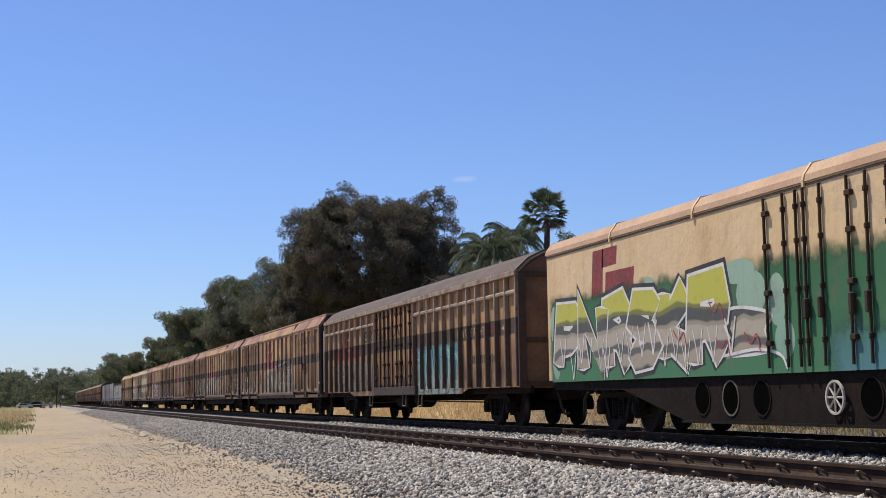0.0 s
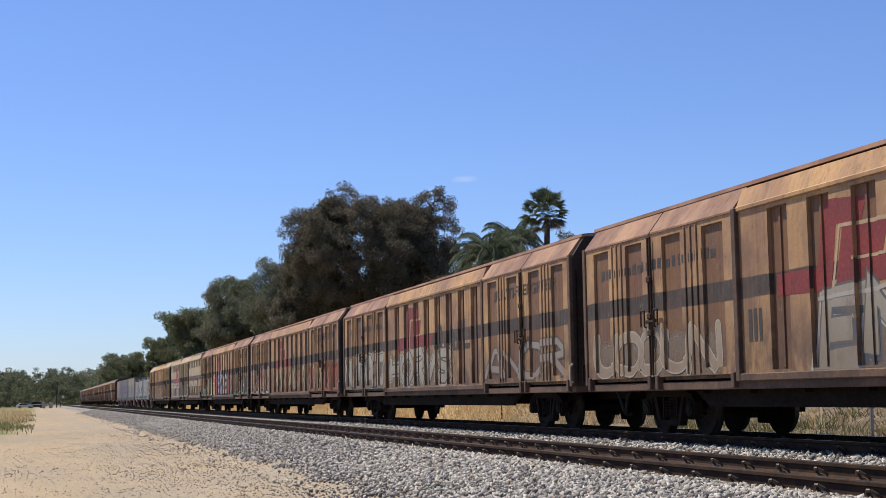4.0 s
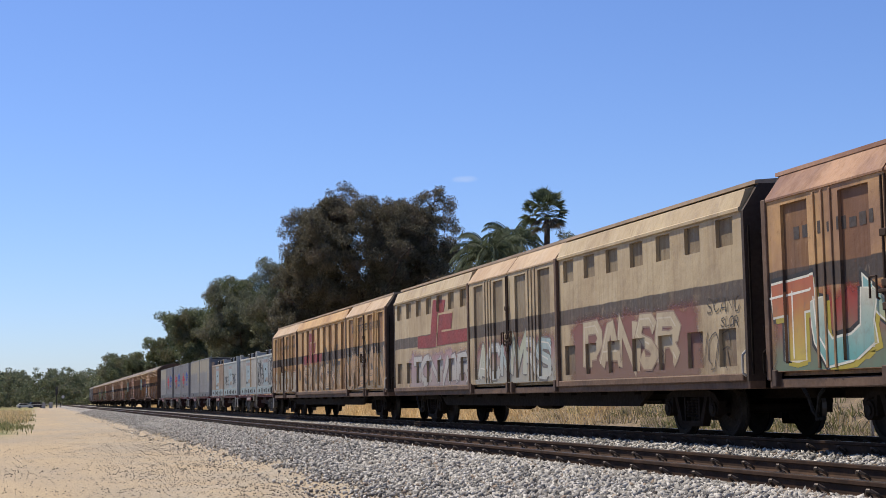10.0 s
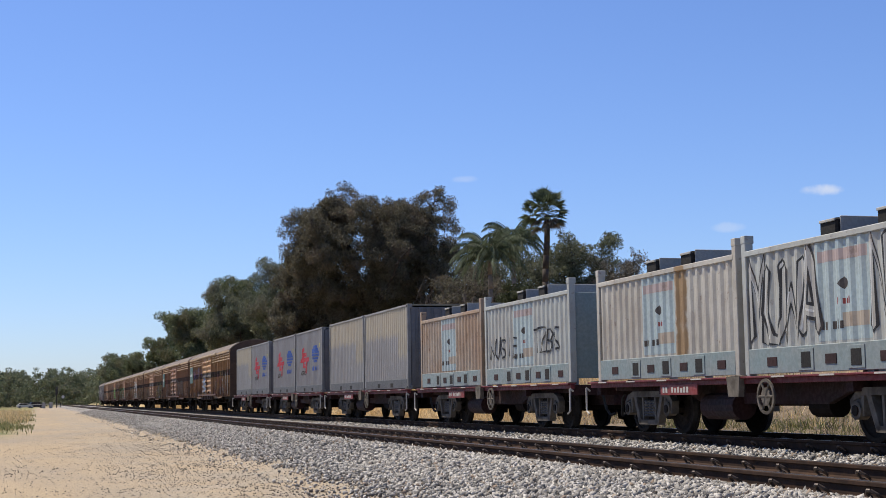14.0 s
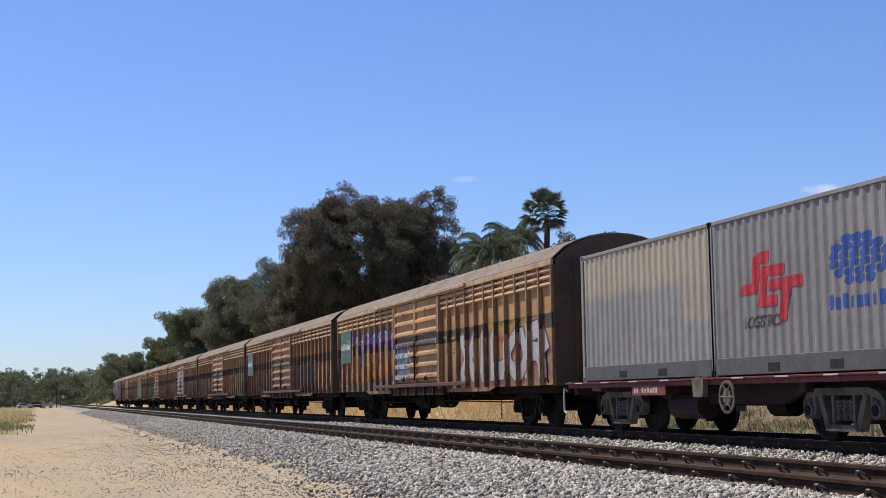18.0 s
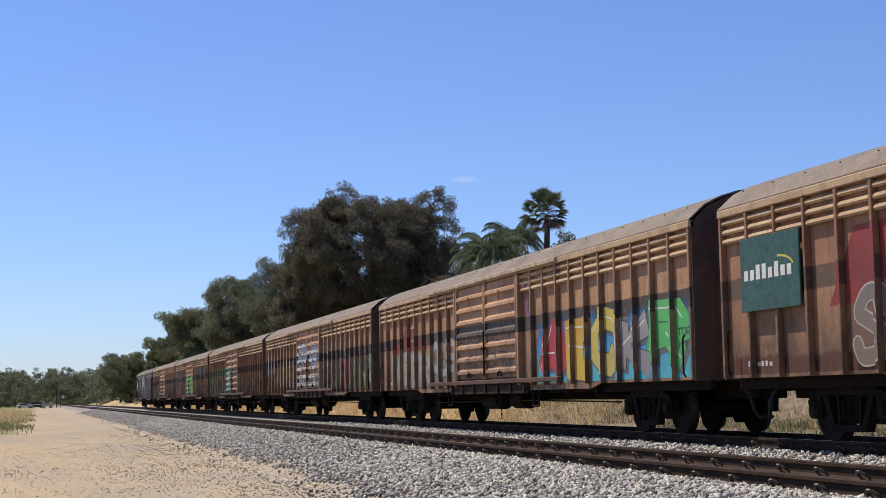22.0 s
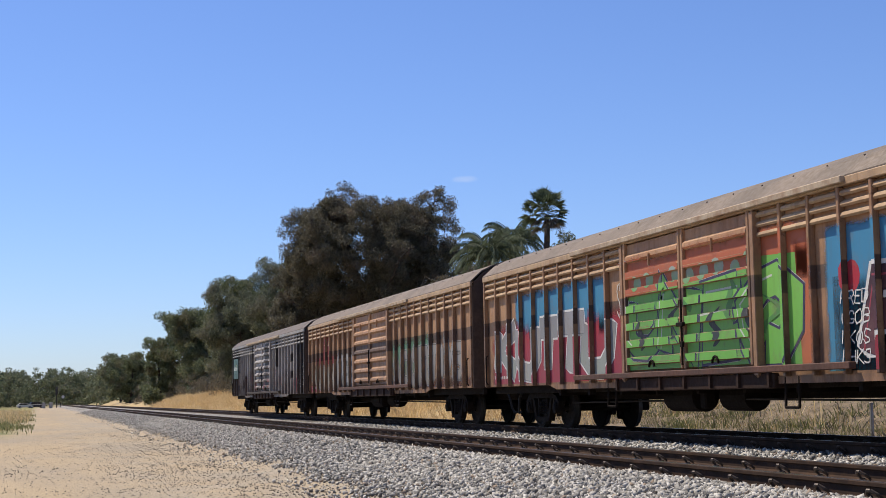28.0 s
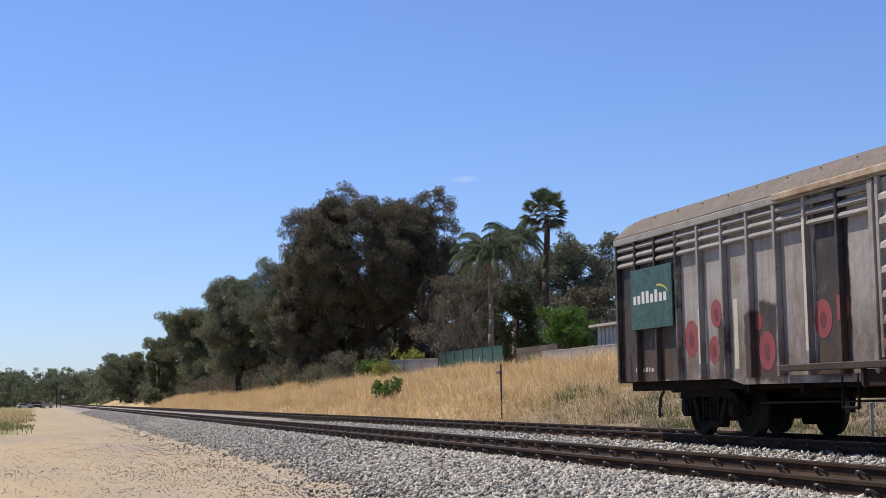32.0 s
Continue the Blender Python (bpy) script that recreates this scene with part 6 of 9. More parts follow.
def freight_van(s0, label, paint, shoulder, roof, style="long", header=None, inner=None):
    van = thing("freight_van", label, "rail wagon", group="wagons of the train")
    L, B = 23.06, 1.38
    prof = Profile(B)
    hull = [(-B, 0.96), (B, 0.96), (B, 3.5), (1.14, 3.9), (0, 4.02), (-1.14, 3.9), (-B, 3.5)]
    part("body", Mesh().prism(hull, 0.08, L - 0.08), paint, van)
    top = [(-1.24, 3.97), (-1.24, 4.03), (-0.6, 4.09), (0, 4.11), (0.6, 4.09), (1.24, 4.03), (1.24, 3.97), (0, 4.04)]
    part("roof", Mesh().prism(top[::-1], 0.0, L), roof, van)
    for y0, y1 in ((0.0, 0.08), (L - 0.08, L)):
        end = [(-1.47, 0.9), (1.47, 0.9), (1.47, 3.54), (1.18, 3.98), (-1.18, 3.98), (-1.47, 3.54)]
        e = part("end_wall", Mesh().prism(end, y0, y1), END_BROWN, van, "dark rusty van end")
        for i in range(6):
            yy = (y0 - 0.04, y0) if y0 == 0 else (y1, y1 + 0.04)
            part("end_rib", Mesh().box(-1.2, 1.2, *yy, 1.3 + i * 0.38, 1.37 + i * 0.38), END_BROWN, e)
    if style == "long":
        bays, plains = ((0.1, 6.2), (16.5, L - 0.1)), ((6.24, 16.46),)
    else:
        bays, plains = ((8.4, 14.9),), ((0.1, 8.36), (14.94, L - 0.1))
    for y0, y1 in bays:
        door_bay(van, prof, y0, y1, paint, shoulder, inner)
    for y0, y1 in plains:
        w = y1 - y0
        if style == "long":
            n, p = 8, 1.17
            holes = [(y0 + 0.48 + i * p, y0 + 1.08 + i * p, 1.06, 3.48) for i in range(n)]
        else:
            n = 7
            p = w / n
            holes = [(y0 + (i + 0.25) * p, y0 + (i + 0.75) * p, z0, z1) for i in range(n) for z0, z1 in ((1.14, 1.74), (3.05, 3.5))]
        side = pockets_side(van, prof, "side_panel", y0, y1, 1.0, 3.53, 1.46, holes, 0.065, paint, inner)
        for i in range(n if style == "long" else 0):
            yc = y0 + 0.78 + i * p
            part("pocket_rib", Mesh().box(-1.42, -1.385, yc - 0.03, yc + 0.03, 1.08, 3.47, 0.006), inner or paint, side)
            prof.add(yc - 0.03, yc + 0.03, 1.08, 3.47, 1.42)
        part("header", Mesh().prism([(-1.46, 3.53), (-1.5, 3.55), (-1.5, 3.6), (-1.47, 3.62), (-1.36, 3.9), (-1.2, 3.95), (-1.2, 3.88), (-1.36, 3.53)][::-1], y0, y1), header or paint, van, "pale header panel under the roof")
        part("bottom_rail", Mesh().box(-1.52, -1.36, y0, y1, 0.9, 1.02, 0.015), SILL_BROWN, van)
    for y in {b for pr in bays for b in pr}:
        part("corner_post", Mesh().box(-1.53, -1.36, y - 0.07, y + 0.07, 0.9, 3.6, 0.012), SILL_BROWN, van)
    part("floor_beam", Mesh().box(-1.46, 1.46, 0.0, L, 0.78, 0.92, 0.015), SILL_BROWN, van)
    underframe(van, L, IRON, (2.95, L - 2.95), style == "windows")
    for s in (-1.2, 1.12):
        girder = Mesh()
        girder.plate([(4.3, 0.8), (4.9, 0.5), (L - 4.9, 0.5), (L - 4.3, 0.8)][::-1], s, s + 0.08)
        part("girder", girder, IRON, van, "deep black underframe girder")
    bogie(van, s0, 2.95)
    bogie(van, s0, L - 2.95)
    part("ladder", Mesh().tube([(-1.42, -0.06, 1.0), (-1.42, -0.06, 3.3)], 0.018).tube([(-1.1, -0.06, 1.0), (-1.1, -0.06, 3.3)], 0.018), IRON, van)
    for y in (0.02, L - 0.02):
        handrail(van, [(-1.5, y, 0.98), (-1.56, y, 1.02), (-1.56, y, 1.3), (-1.5, y, 1.36)], 0.02, TAG_WHITE if y < 1 else None)
    return van, prof


# ---------- ribbed insulated van and smooth refrigerator van ----------
def insulated_van(s0):
    """The brown ribbed van with an arched roof and a bay of narrow barred doors."""
    paint = van_paint("insulated_paint", (0.46, 0.25, 0.115), (0.52, 0.31, 0.155), (2.16, 2.54), grime=0.75, rust=0.6)
    trim = plain("grey_trim", (0.42, 0.33, 0.25), (0.16, 0.1, 0.07), 0.75, 0, 2.0, 15, 0.2)
    rib_trim = van_paint("insulated_rib_paint", (0.48, 0.38, 0.28), (0.36, 0.26, 0.18), (0.8, 2.52), (0.1, 0.068, 0.05), 0.6, 0.6)
    van = thing("insulated_van", "dirty brown ribbed insulated van with barred doors and arched roof", "rail wagon", group="wagons of the train")
    L, B = 23.15, 1.40
    prof = Profile(B)
    hull = [(-B, 0.93), (B, 0.93), (B, 3.58)] + arch(B, 3.58, 4.16)[::-1][1:-1] + [(-B, 3.58)]
    part("body", Mesh().prism(hull, 0.06, L - 0.06), paint, van)
    cover = arch(1.48, 3.63, 4.21) + [(x, z - 0.035) for x, z in arch(1.48, 3.63, 4.21)][::-1]
    part("roof", Mesh().prism(cover[::-1], 0.0, L), plain("brown_roof", (0.12, 0.088, 0.07), (0.08, 0.06, 0.048), 0.75, 0.1, 0.8, 14, 0.2), van)
    part("gutter", Mesh().box(-1.53, -1.42, 0.0, L, 3.48, 3.61, 0.012), trim, van)
    for y0, y1 in ((0.0, 0.06), (L - 0.06, L)):
        end = [(-1.46, 0.9), (1.46, 0.9), (1.46, 3.58)] + arch(1.46, 3.58, 4.17)[::-1][1:-1] + [(-1.46, 3.58)]
        e = part("end_wall", Mesh().prism(end, y0, y1), END_RUST, van, "rusty brown van end with dark posts")
        yy = (y0 - 0.08, y0) if y0 == 0 else (y1, y1 + 0.08)
        for x, w in ((-1.38, 0.09), (-0.62, 0.05), (0.62, 0.05), (1.38, 0.09)):
            part("end_post", Mesh().box(x - w, x + w, *yy, 0.92, 3.55, 0.01), END_BROWN, e)
        for z in (1.0, 2.0, 3.5):
            part("end_rail", Mesh().box(-1.29, 1.29, yy[0] + 0.02, yy[1] - 0.01, z - 0.05, z + 0.05, 0.008), END_BROWN, e)
        rim = arch(1.46, 3.58, 4.17)
        part("end_arch", Mesh().tube([(x, sum(yy) / 2, z - 0.04) for x, z in rim], 0.05, 6), END_BROWN, e)
    d0, d1 = 9.6, 14.6
    ribs = [0.04 + i * (d0 - 0.14) / 12 for i in range(13)] + [d1 + 0.06 + i * (L - d1 - 0.15) / 9 for i in range(10)]
    for y in ribs:
        prof.add(y, y + 0.075, 0.95, 3.46, 1.51)
        part("rib", Mesh().box(-1.51, -B, y, y + 0.075, 0.95, 3.48, 0.012), rib_trim, van)
    for a, b in list(zip(ribs[:13], ribs[1:13])) + list(zip(ribs[13:], ribs[14:])):
        part("cross_bar", Mesh().box(-1.5, -B, a + 0.076, b, 3.06, 3.17, 0.03), trim, van)
    door = part("door", Mesh().box(-1.46, -1.39, d0 + 0.08, d1 - 0.08, 1.1, 3.42, 0.01), paint, van)
    prof.add(d0 + 0.08, d1 - 0.08, 1.1, 3.42, 1.46)
    for i in range(9):
        y = d0 + 0.3 + i * (d1 - d0 - 0.6) / 8
        bar = part("lock_bar", Mesh().cyl((-1.5, y, 1.05), (-1.5, y, 3.45), 0.03, 8), LOCK, door)
        for z in (1.35, 1.75, 2.3, 2.9, 3.25):
            if i % 3 != 1:
                part("bar_guide", Mesh().box(-1.55, -1.46, y - 0.06, y + 0.06, z - 0.04, z + 0.04, 0.01), LOCK, door)
    for z in (1.42, 1.8):
        part("door_handle", Mesh().box(-1.56, -1.5, d0 + 1.2, d0 + 1.9, z, z + 0.04, 0.01), LOCK, door)
    part("door_sill", Mesh().box(-1.5, -1.3, d0 - 0.2, d1 + 0.2, 0.8, 1.06, 0.015), END_BROWN, van)
    part("skirt", Mesh().plate([(4.2, 0.94), (4.9, 0.8), (L - 4.9, 0.8), (L - 4.2, 0.94)][::-1], -1.415, -1.385), paint, van, "lower edge of the side between the bogies")
    prof.add(4.9, L - 4.9, 0.8, 0.94, 1.415)
    underframe(van, L, IRON, (2.95, L - 2.95))
    bogie(van, s0, 2.95)
    bogie(van, s0, L - 2.95)
    for y in (d0 - 0.5, 11.0, d1 + 0.9):
        part("step", Mesh().tube([(-1.4, y - 0.2, 0.95), (-1.42, y - 0.2, 0.48), (-1.42, y + 0.2, 0.48), (-1.4, y + 0.2, 0.95)], 0.022), IRON_PALE, van)
    part("corner_ladder", Mesh().tube([(-1.5, L + 0.02, 0.98), (-1.5, L + 0.02, 3.3)], 0.035), TAG_WHITE, van, "pale corner rail")
    emblem(van, prof, 21.35, 17.2, 2.1, 3.1, RED_LOGO, CREAM_LINE)
    lettering(van, prof, "REFRIGERATION", 17.0, 11.2, 2.57, 2.95, DARK_LETTER, 0.1)
    lettering(van, prof, "ON THE RIGHT", 5.1, 2.75, 2.23, 2.45, CREAM_LINE, 0.1)
    lettering(van, prof, "TRACK", 2.68, 1.6, 2.21, 2.47, RED_LOGO, 0.1)
    part("arrow", drape([[(1.45, 2.33), (0.98, 2.2), (0.98, 2.47)]], prof, 0.004), CREAM_LINE, van)
    bars(van, prof, 3.9, 1.6, 1.55, 1.75, 14, DARK_LETTER, seed=8)
    mist(van, prof, 4.95, 9.45, 0.81, 2.2, (0.1, 0.32, 0.36), (0.25, 0.3, 0.28), 0.15, 0.9)
    piece(van, prof, "JANJC", 9.25, 5.0, 0.83, 2.1, [((0.11, 0.36, 0.4), (0.3, 0.34, 0.31)), ((0.14, 0.4, 0.44), (0.33, 0.36, 0.33))], (0.09, 0.15, 0.16), "block", 0.44, 0.035, None, 0.1, (0.45, 0.55, 0.55), None, 0.4, 5)
    for y in (9.05, 5.9):
        star = [stroke([(y - 0.3 * math.cos(a), 1.78 - 0.3 * math.sin(a)), (y + 0.3 * math.cos(a), 1.78 + 0.3 * math.sin(a))], 0.03) for a in (0.1, 0.9, 1.57, 2.3)]
        part("painted_star", drape([p for g in star for p in g], prof, 0.011), sprayed((0.6, 0.66, 0.64), (0.6, 0.66, 0.64), 1, 2, 0.3), van)
    mist(van, prof, 15.2, 21.9, 0.96, 1.98, (0.2, 0.17, 0.14), (0.19, 0.16, 0.13), 0.25, 0.8)
    piece(van, prof, "RAIOEN", 21.6, 15.4, 1.0, 1.98, [((0.22, 0.2, 0.165), (0.2, 0.165, 0.13))], (0.36, 0.34, 0.3), "bubble", 0.4, 0.03, None, 0.1, None, None, 0.65, 6)
    return van


def mural_paint():
    """Letter filling in bands: yellow above, then dark, beige, dark and grey."""
    g = Graph("mural_filling")
    x, y, z = g.axes()
    zw = g.calc("ADD", z, g.calc("MULTIPLY", g.calc("SUBTRACT", g.noise(0.8, 2), 0.5), 0.5))
    zw = g.calc("ADD", zw, g.calc("MULTIPLY", y, -0.012))
    c = g.mix(g.ramp(zw, 0.98, 1.06), (0.07, 0.065, 0.06), (0.4, 0.35, 0.27))
    for at, col in ((1.24, (0.13, 0.125, 0.11)), (1.38, (0.46, 0.41, 0.33)), (1.66, (0.34, 0.3, 0.22)), (1.74, (0.085, 0.085, 0.075)), (1.94, (0.2, 0.21, 0.05)), (2.02, (0.53, 0.52, 0.07))):
        c = g.mix(g.ramp(zw, at, at + 0.05), c, col)
    c = g.mix(g.ramp(g.noise(5, 5), 0.5, 0.75, 0.0, 0.25), c, (0.2, 0.17, 0.13))
    return g.done(c, 0.5, 0.0, 0.35)


def mural(van, prof):
    """The big sprayed piece: a green cloud with pale bubbles, banded letters outlined in white, a grey tail."""
    def lay(name, polys, off, col, low=None, wear=0.2, label=""):
        part(name, drape(polys, prof, off), sprayed(col, low or col, 1.0, 2.6, wear), van, label)
    r = random.Random(12)
    mist(van, prof, 8.2, 21.95, 1.0, 2.85, (0.04, 0.15, 0.065), (0.07, 0.22, 0.11), 0.3, 0.97)
    mist(van, prof, 7.0, 10.6, 1.0, 1.9, (0.06, 0.2, 0.12), (0.1, 0.26, 0.3), 0.5, 0.9)
    for i, (y, z, w, h) in enumerate(((21.62, 2.2, 0.22, 0.4), (21.5, 1.5, 0.25, 0.45), (20.75, 2.64, 0.24, 0.14), (18.2, 2.58, 0.3, 0.14), (16.6, 2.72, 0.2, 0.1), (13.15, 2.62, 0.55, 0.2), (12.75, 2.25, 0.5, 0.36), (11.95, 2.1, 0.28, 0.4), (11.75, 1.5, 0.3, 0.3))):
        lay("pale_bubble", [disc((y, z), w, 16, h)], 0.0016 + 0.0001 * i, (0.32, 0.48, 0.38), (0.24, 0.42, 0.33))
    filling = mural_paint()
    tail = [(14.2, 1.2), (14.3, 1.9), (13.3, 2.06), (12.15, 1.9), (12.35, 1.66), (12.2, 1.36), (13.2, 1.3)]
    part("grey_tail", drape([tail], prof, 0.0024), filling, van)
    lay("white_line", stroke(smooth_line(tail[1:] + [(14.0, 1.34)]), 0.055), 0.0036, WHITE)
    piece(van, prof, "PNRSKR", 21.35, 13.55, 1.06, 2.74, [(WHITE, WHITE)], WHITE, "block", 0.6, 0.055, (0.035, 0.035, 0.03), 0.13, None, None, 0.15, 12, 0.06, 0.1, filling)
    for i in range(16):
        y, z = 21.1 - i * 0.5 + r.uniform(-0.12, 0.12), r.uniform(1.3, 1.7)
        loop = smooth_line([(y + 0.16, z + 0.3), (y + 0.03, z - 0.05), (y - 0.02, z - 0.26), (y - 0.12, z + 0.05), (y - 0.2, z + 0.32)])
        lay("white_line", stroke(loop, r.uniform(0.022, 0.045)), 0.0122 + 0.00004 * i, WHITE)
    lay("white_line", stroke(smooth_line([(13.6, 1.32), (12.6, 1.38), (11.9, 1.28), (11.7, 1.08)]), 0.05), 0.0127, WHITE)
    for i, (y, z) in enumerate(((15.6, 1.8), (14.2, 2.2), (14.0, 1.6), (13.0, 1.65))):
        lay("red_line", stroke(smooth_line([(y, z), (y - 0.2, z - 0.16), (y - 0.4, z - 0.04), (y - 0.5, z - 0.3)]), 0.03), 0.0131 + 0.00004 * i, (0.4, 0.06, 0.07))


def reefer_van(s0):
    """Smooth cream refrigerator van on a deep pierced girder."""
    paint = van_paint("reefer_paint", (0.72, 0.53, 0.3), (0.76, 0.58, 0.36), None, grime=0.16, rust=0.25)
    van = thing("refrigerator_van", "smooth cream refrigerator van with big lettering sprayed along its side", "rail wagon", group="wagons of the train")
    L, B = 22.0, 1.42
    prof = Profile(B)
    hull = [(-B, 1.04), (B, 1.04), (B, 3.72), (1.28, 3.96), (0.7, 4.08), (-0.7, 4.08), (-1.28, 3.96), (-B, 3.72)]
    part("body", Mesh().prism(hull, 0, L), paint, van)
    part("roof", Mesh().prism([(-1.45, 3.72), (-1.43, 3.82), (-1.3, 3.99), (-0.72, 4.12), (0.72, 4.12), (1.3, 3.99), (1.45, 3.72), (1.28, 3.94), (0.7, 4.07), (-0.7, 4.07), (-1.28, 3.94)][::-1], -0.02, L + 0.02), plain("tan_roof", (0.56, 0.38, 0.24), (0.45, 0.29, 0.18), 0.6, 0, 0.8, 14, 0.2), van)
    for i in range(1, 6):
        part("roof_strap", Mesh().prism([(-1.465, 3.64), (-1.465, 3.74), (-1.44, 3.83), (-1.31, 4.01), (-0.72, 4.14), (-0.72, 4.08), (-1.28, 3.95), (-1.42, 3.64)], i * 3.66, i * 3.66 + 0.06), paint, van)
    part("seam", Mesh().box(-1.435, -B, 0, L, 3.66, 3.69), END_BROWN, van)
    for y, guides in ((12.2, 1), (11.62, 0), (11.25, 0), (11.03, 0), (10.58, 0), (9.86, 1), (9.4, 0), (8.9, 0), (8.5, 1)):
        bar = part("lock_bar", Mesh().cyl((-1.455, y, 1.08), (-1.455, y, 3.64), 0.024, 8), LOCK, van)
        for z in (1.45, 2.2, 2.9, 3.4):
            part("bar_guide", Mesh().box(-1.49, -1.42, y - (0.12 if guides else 0.03), y + 0.03, z - 0.04, z + 0.04, 0.01), LOCK, bar)
    for y in (11.0, 10.6, 9.8, 9.4):
        part("door_handle", Mesh().box(-1.52, -1.45, y - 0.05, y + 0.05, 1.75, 2.05, 0.02), LOCK, van)
    # girder; near-black discs laid on it stand for the unlit round holes
    girder = Mesh()
    girder.plate([(0.2, 1.04), (0.2, 0.84), (3.9, 0.81), (6.6, 0.27), (15.4, 0.27), (18.1, 0.81), (L - 0.2, 0.84), (L - 0.2, 1.04)][::-1], -1.36, -1.28)
    part("girder", girder, IRON, van, "black fishbelly side girder")
    part("girder_flange", Mesh().box(-1.42, -1.24, 6.6, 15.4, 0.23, 0.27), IRON, van)
    HOLE = plain("hole_dark", (0.004, 0.004, 0.004), (0.006, 0.006, 0.006), 1.0, 0, 2, 25, 0.1, 0.0)
    for y in (7.4, 8.5, 9.6, 12.63, 13.66, 14.68):
        h = part("hole_rim", Mesh().ring((-1.365, y, 0.64), "x", 0.29, 0.03, 0.02), IRON_PALE if y == 13.66 else IRON, van)
        part("hole", Mesh().cyl((-1.368, y, 0.64), (-1.364, y, 0.64), 0.26, 20), HOLE, h)
    wheel = part("brake_wheel", Mesh().ring((-1.44, 10.4, 0.64), "x", 0.24, 0.03, 0.03, 24), TAG_WHITE, van, "white spoked brake wheel")
    for k in range(4):
        a = k * math.pi / 4
        part("spoke", Mesh().cyl((-1.44, 10.4 + 0.22 * math.cos(a), 0.64 + 0.22 * math.sin(a)), (-1.44, 10.4 - 0.22 * math.cos(a), 0.64 - 0.22 * math.sin(a)), 0.014, 6), TAG_WHITE, wheel)
    part("centre_sill", Mesh().box(-0.28, 0.28, 0.1, L - 0.1, 0.62, 1.0, 0.02), IRON, van)
    coupler(van, 0, -1)
    coupler(van, L, 1)
    bogie(van, s0, 2.9)
    bogie(van, s0, L - 2.9)
    for piece in ([(19.45, 2.5), (18.85, 2.5), (18.75, 3.55), (19.3, 3.55)], [(18.85, 3.18), (18.1, 3.2), (18.05, 3.55), (18.8, 3.55)], [(18.72, 2.5), (17.35, 2.55), (17.25, 3.08), (18.65, 3.08)]):
        part("emblem_bar", drape([piece], prof, 0.0005), RED_LOGO, van, "faded red stepped emblem")
    mural(van, prof)
    return van


# ---------- flat wagons and containers ----------
# maroon darkened for the shade under the deck; dull red plates share it
DARK_MAROON = plain("deep_maroon", (0.042, 0.013, 0.013), (0.02, 0.01, 0.0095), 0.85, 0, 2.0, 16, 0.2)
MAROON = plain("maroon_frame", (0.18, 0.02, 0.028), (0.1, 0.015, 0.018), 0.6, 0, 2.0, 16, 0.2)


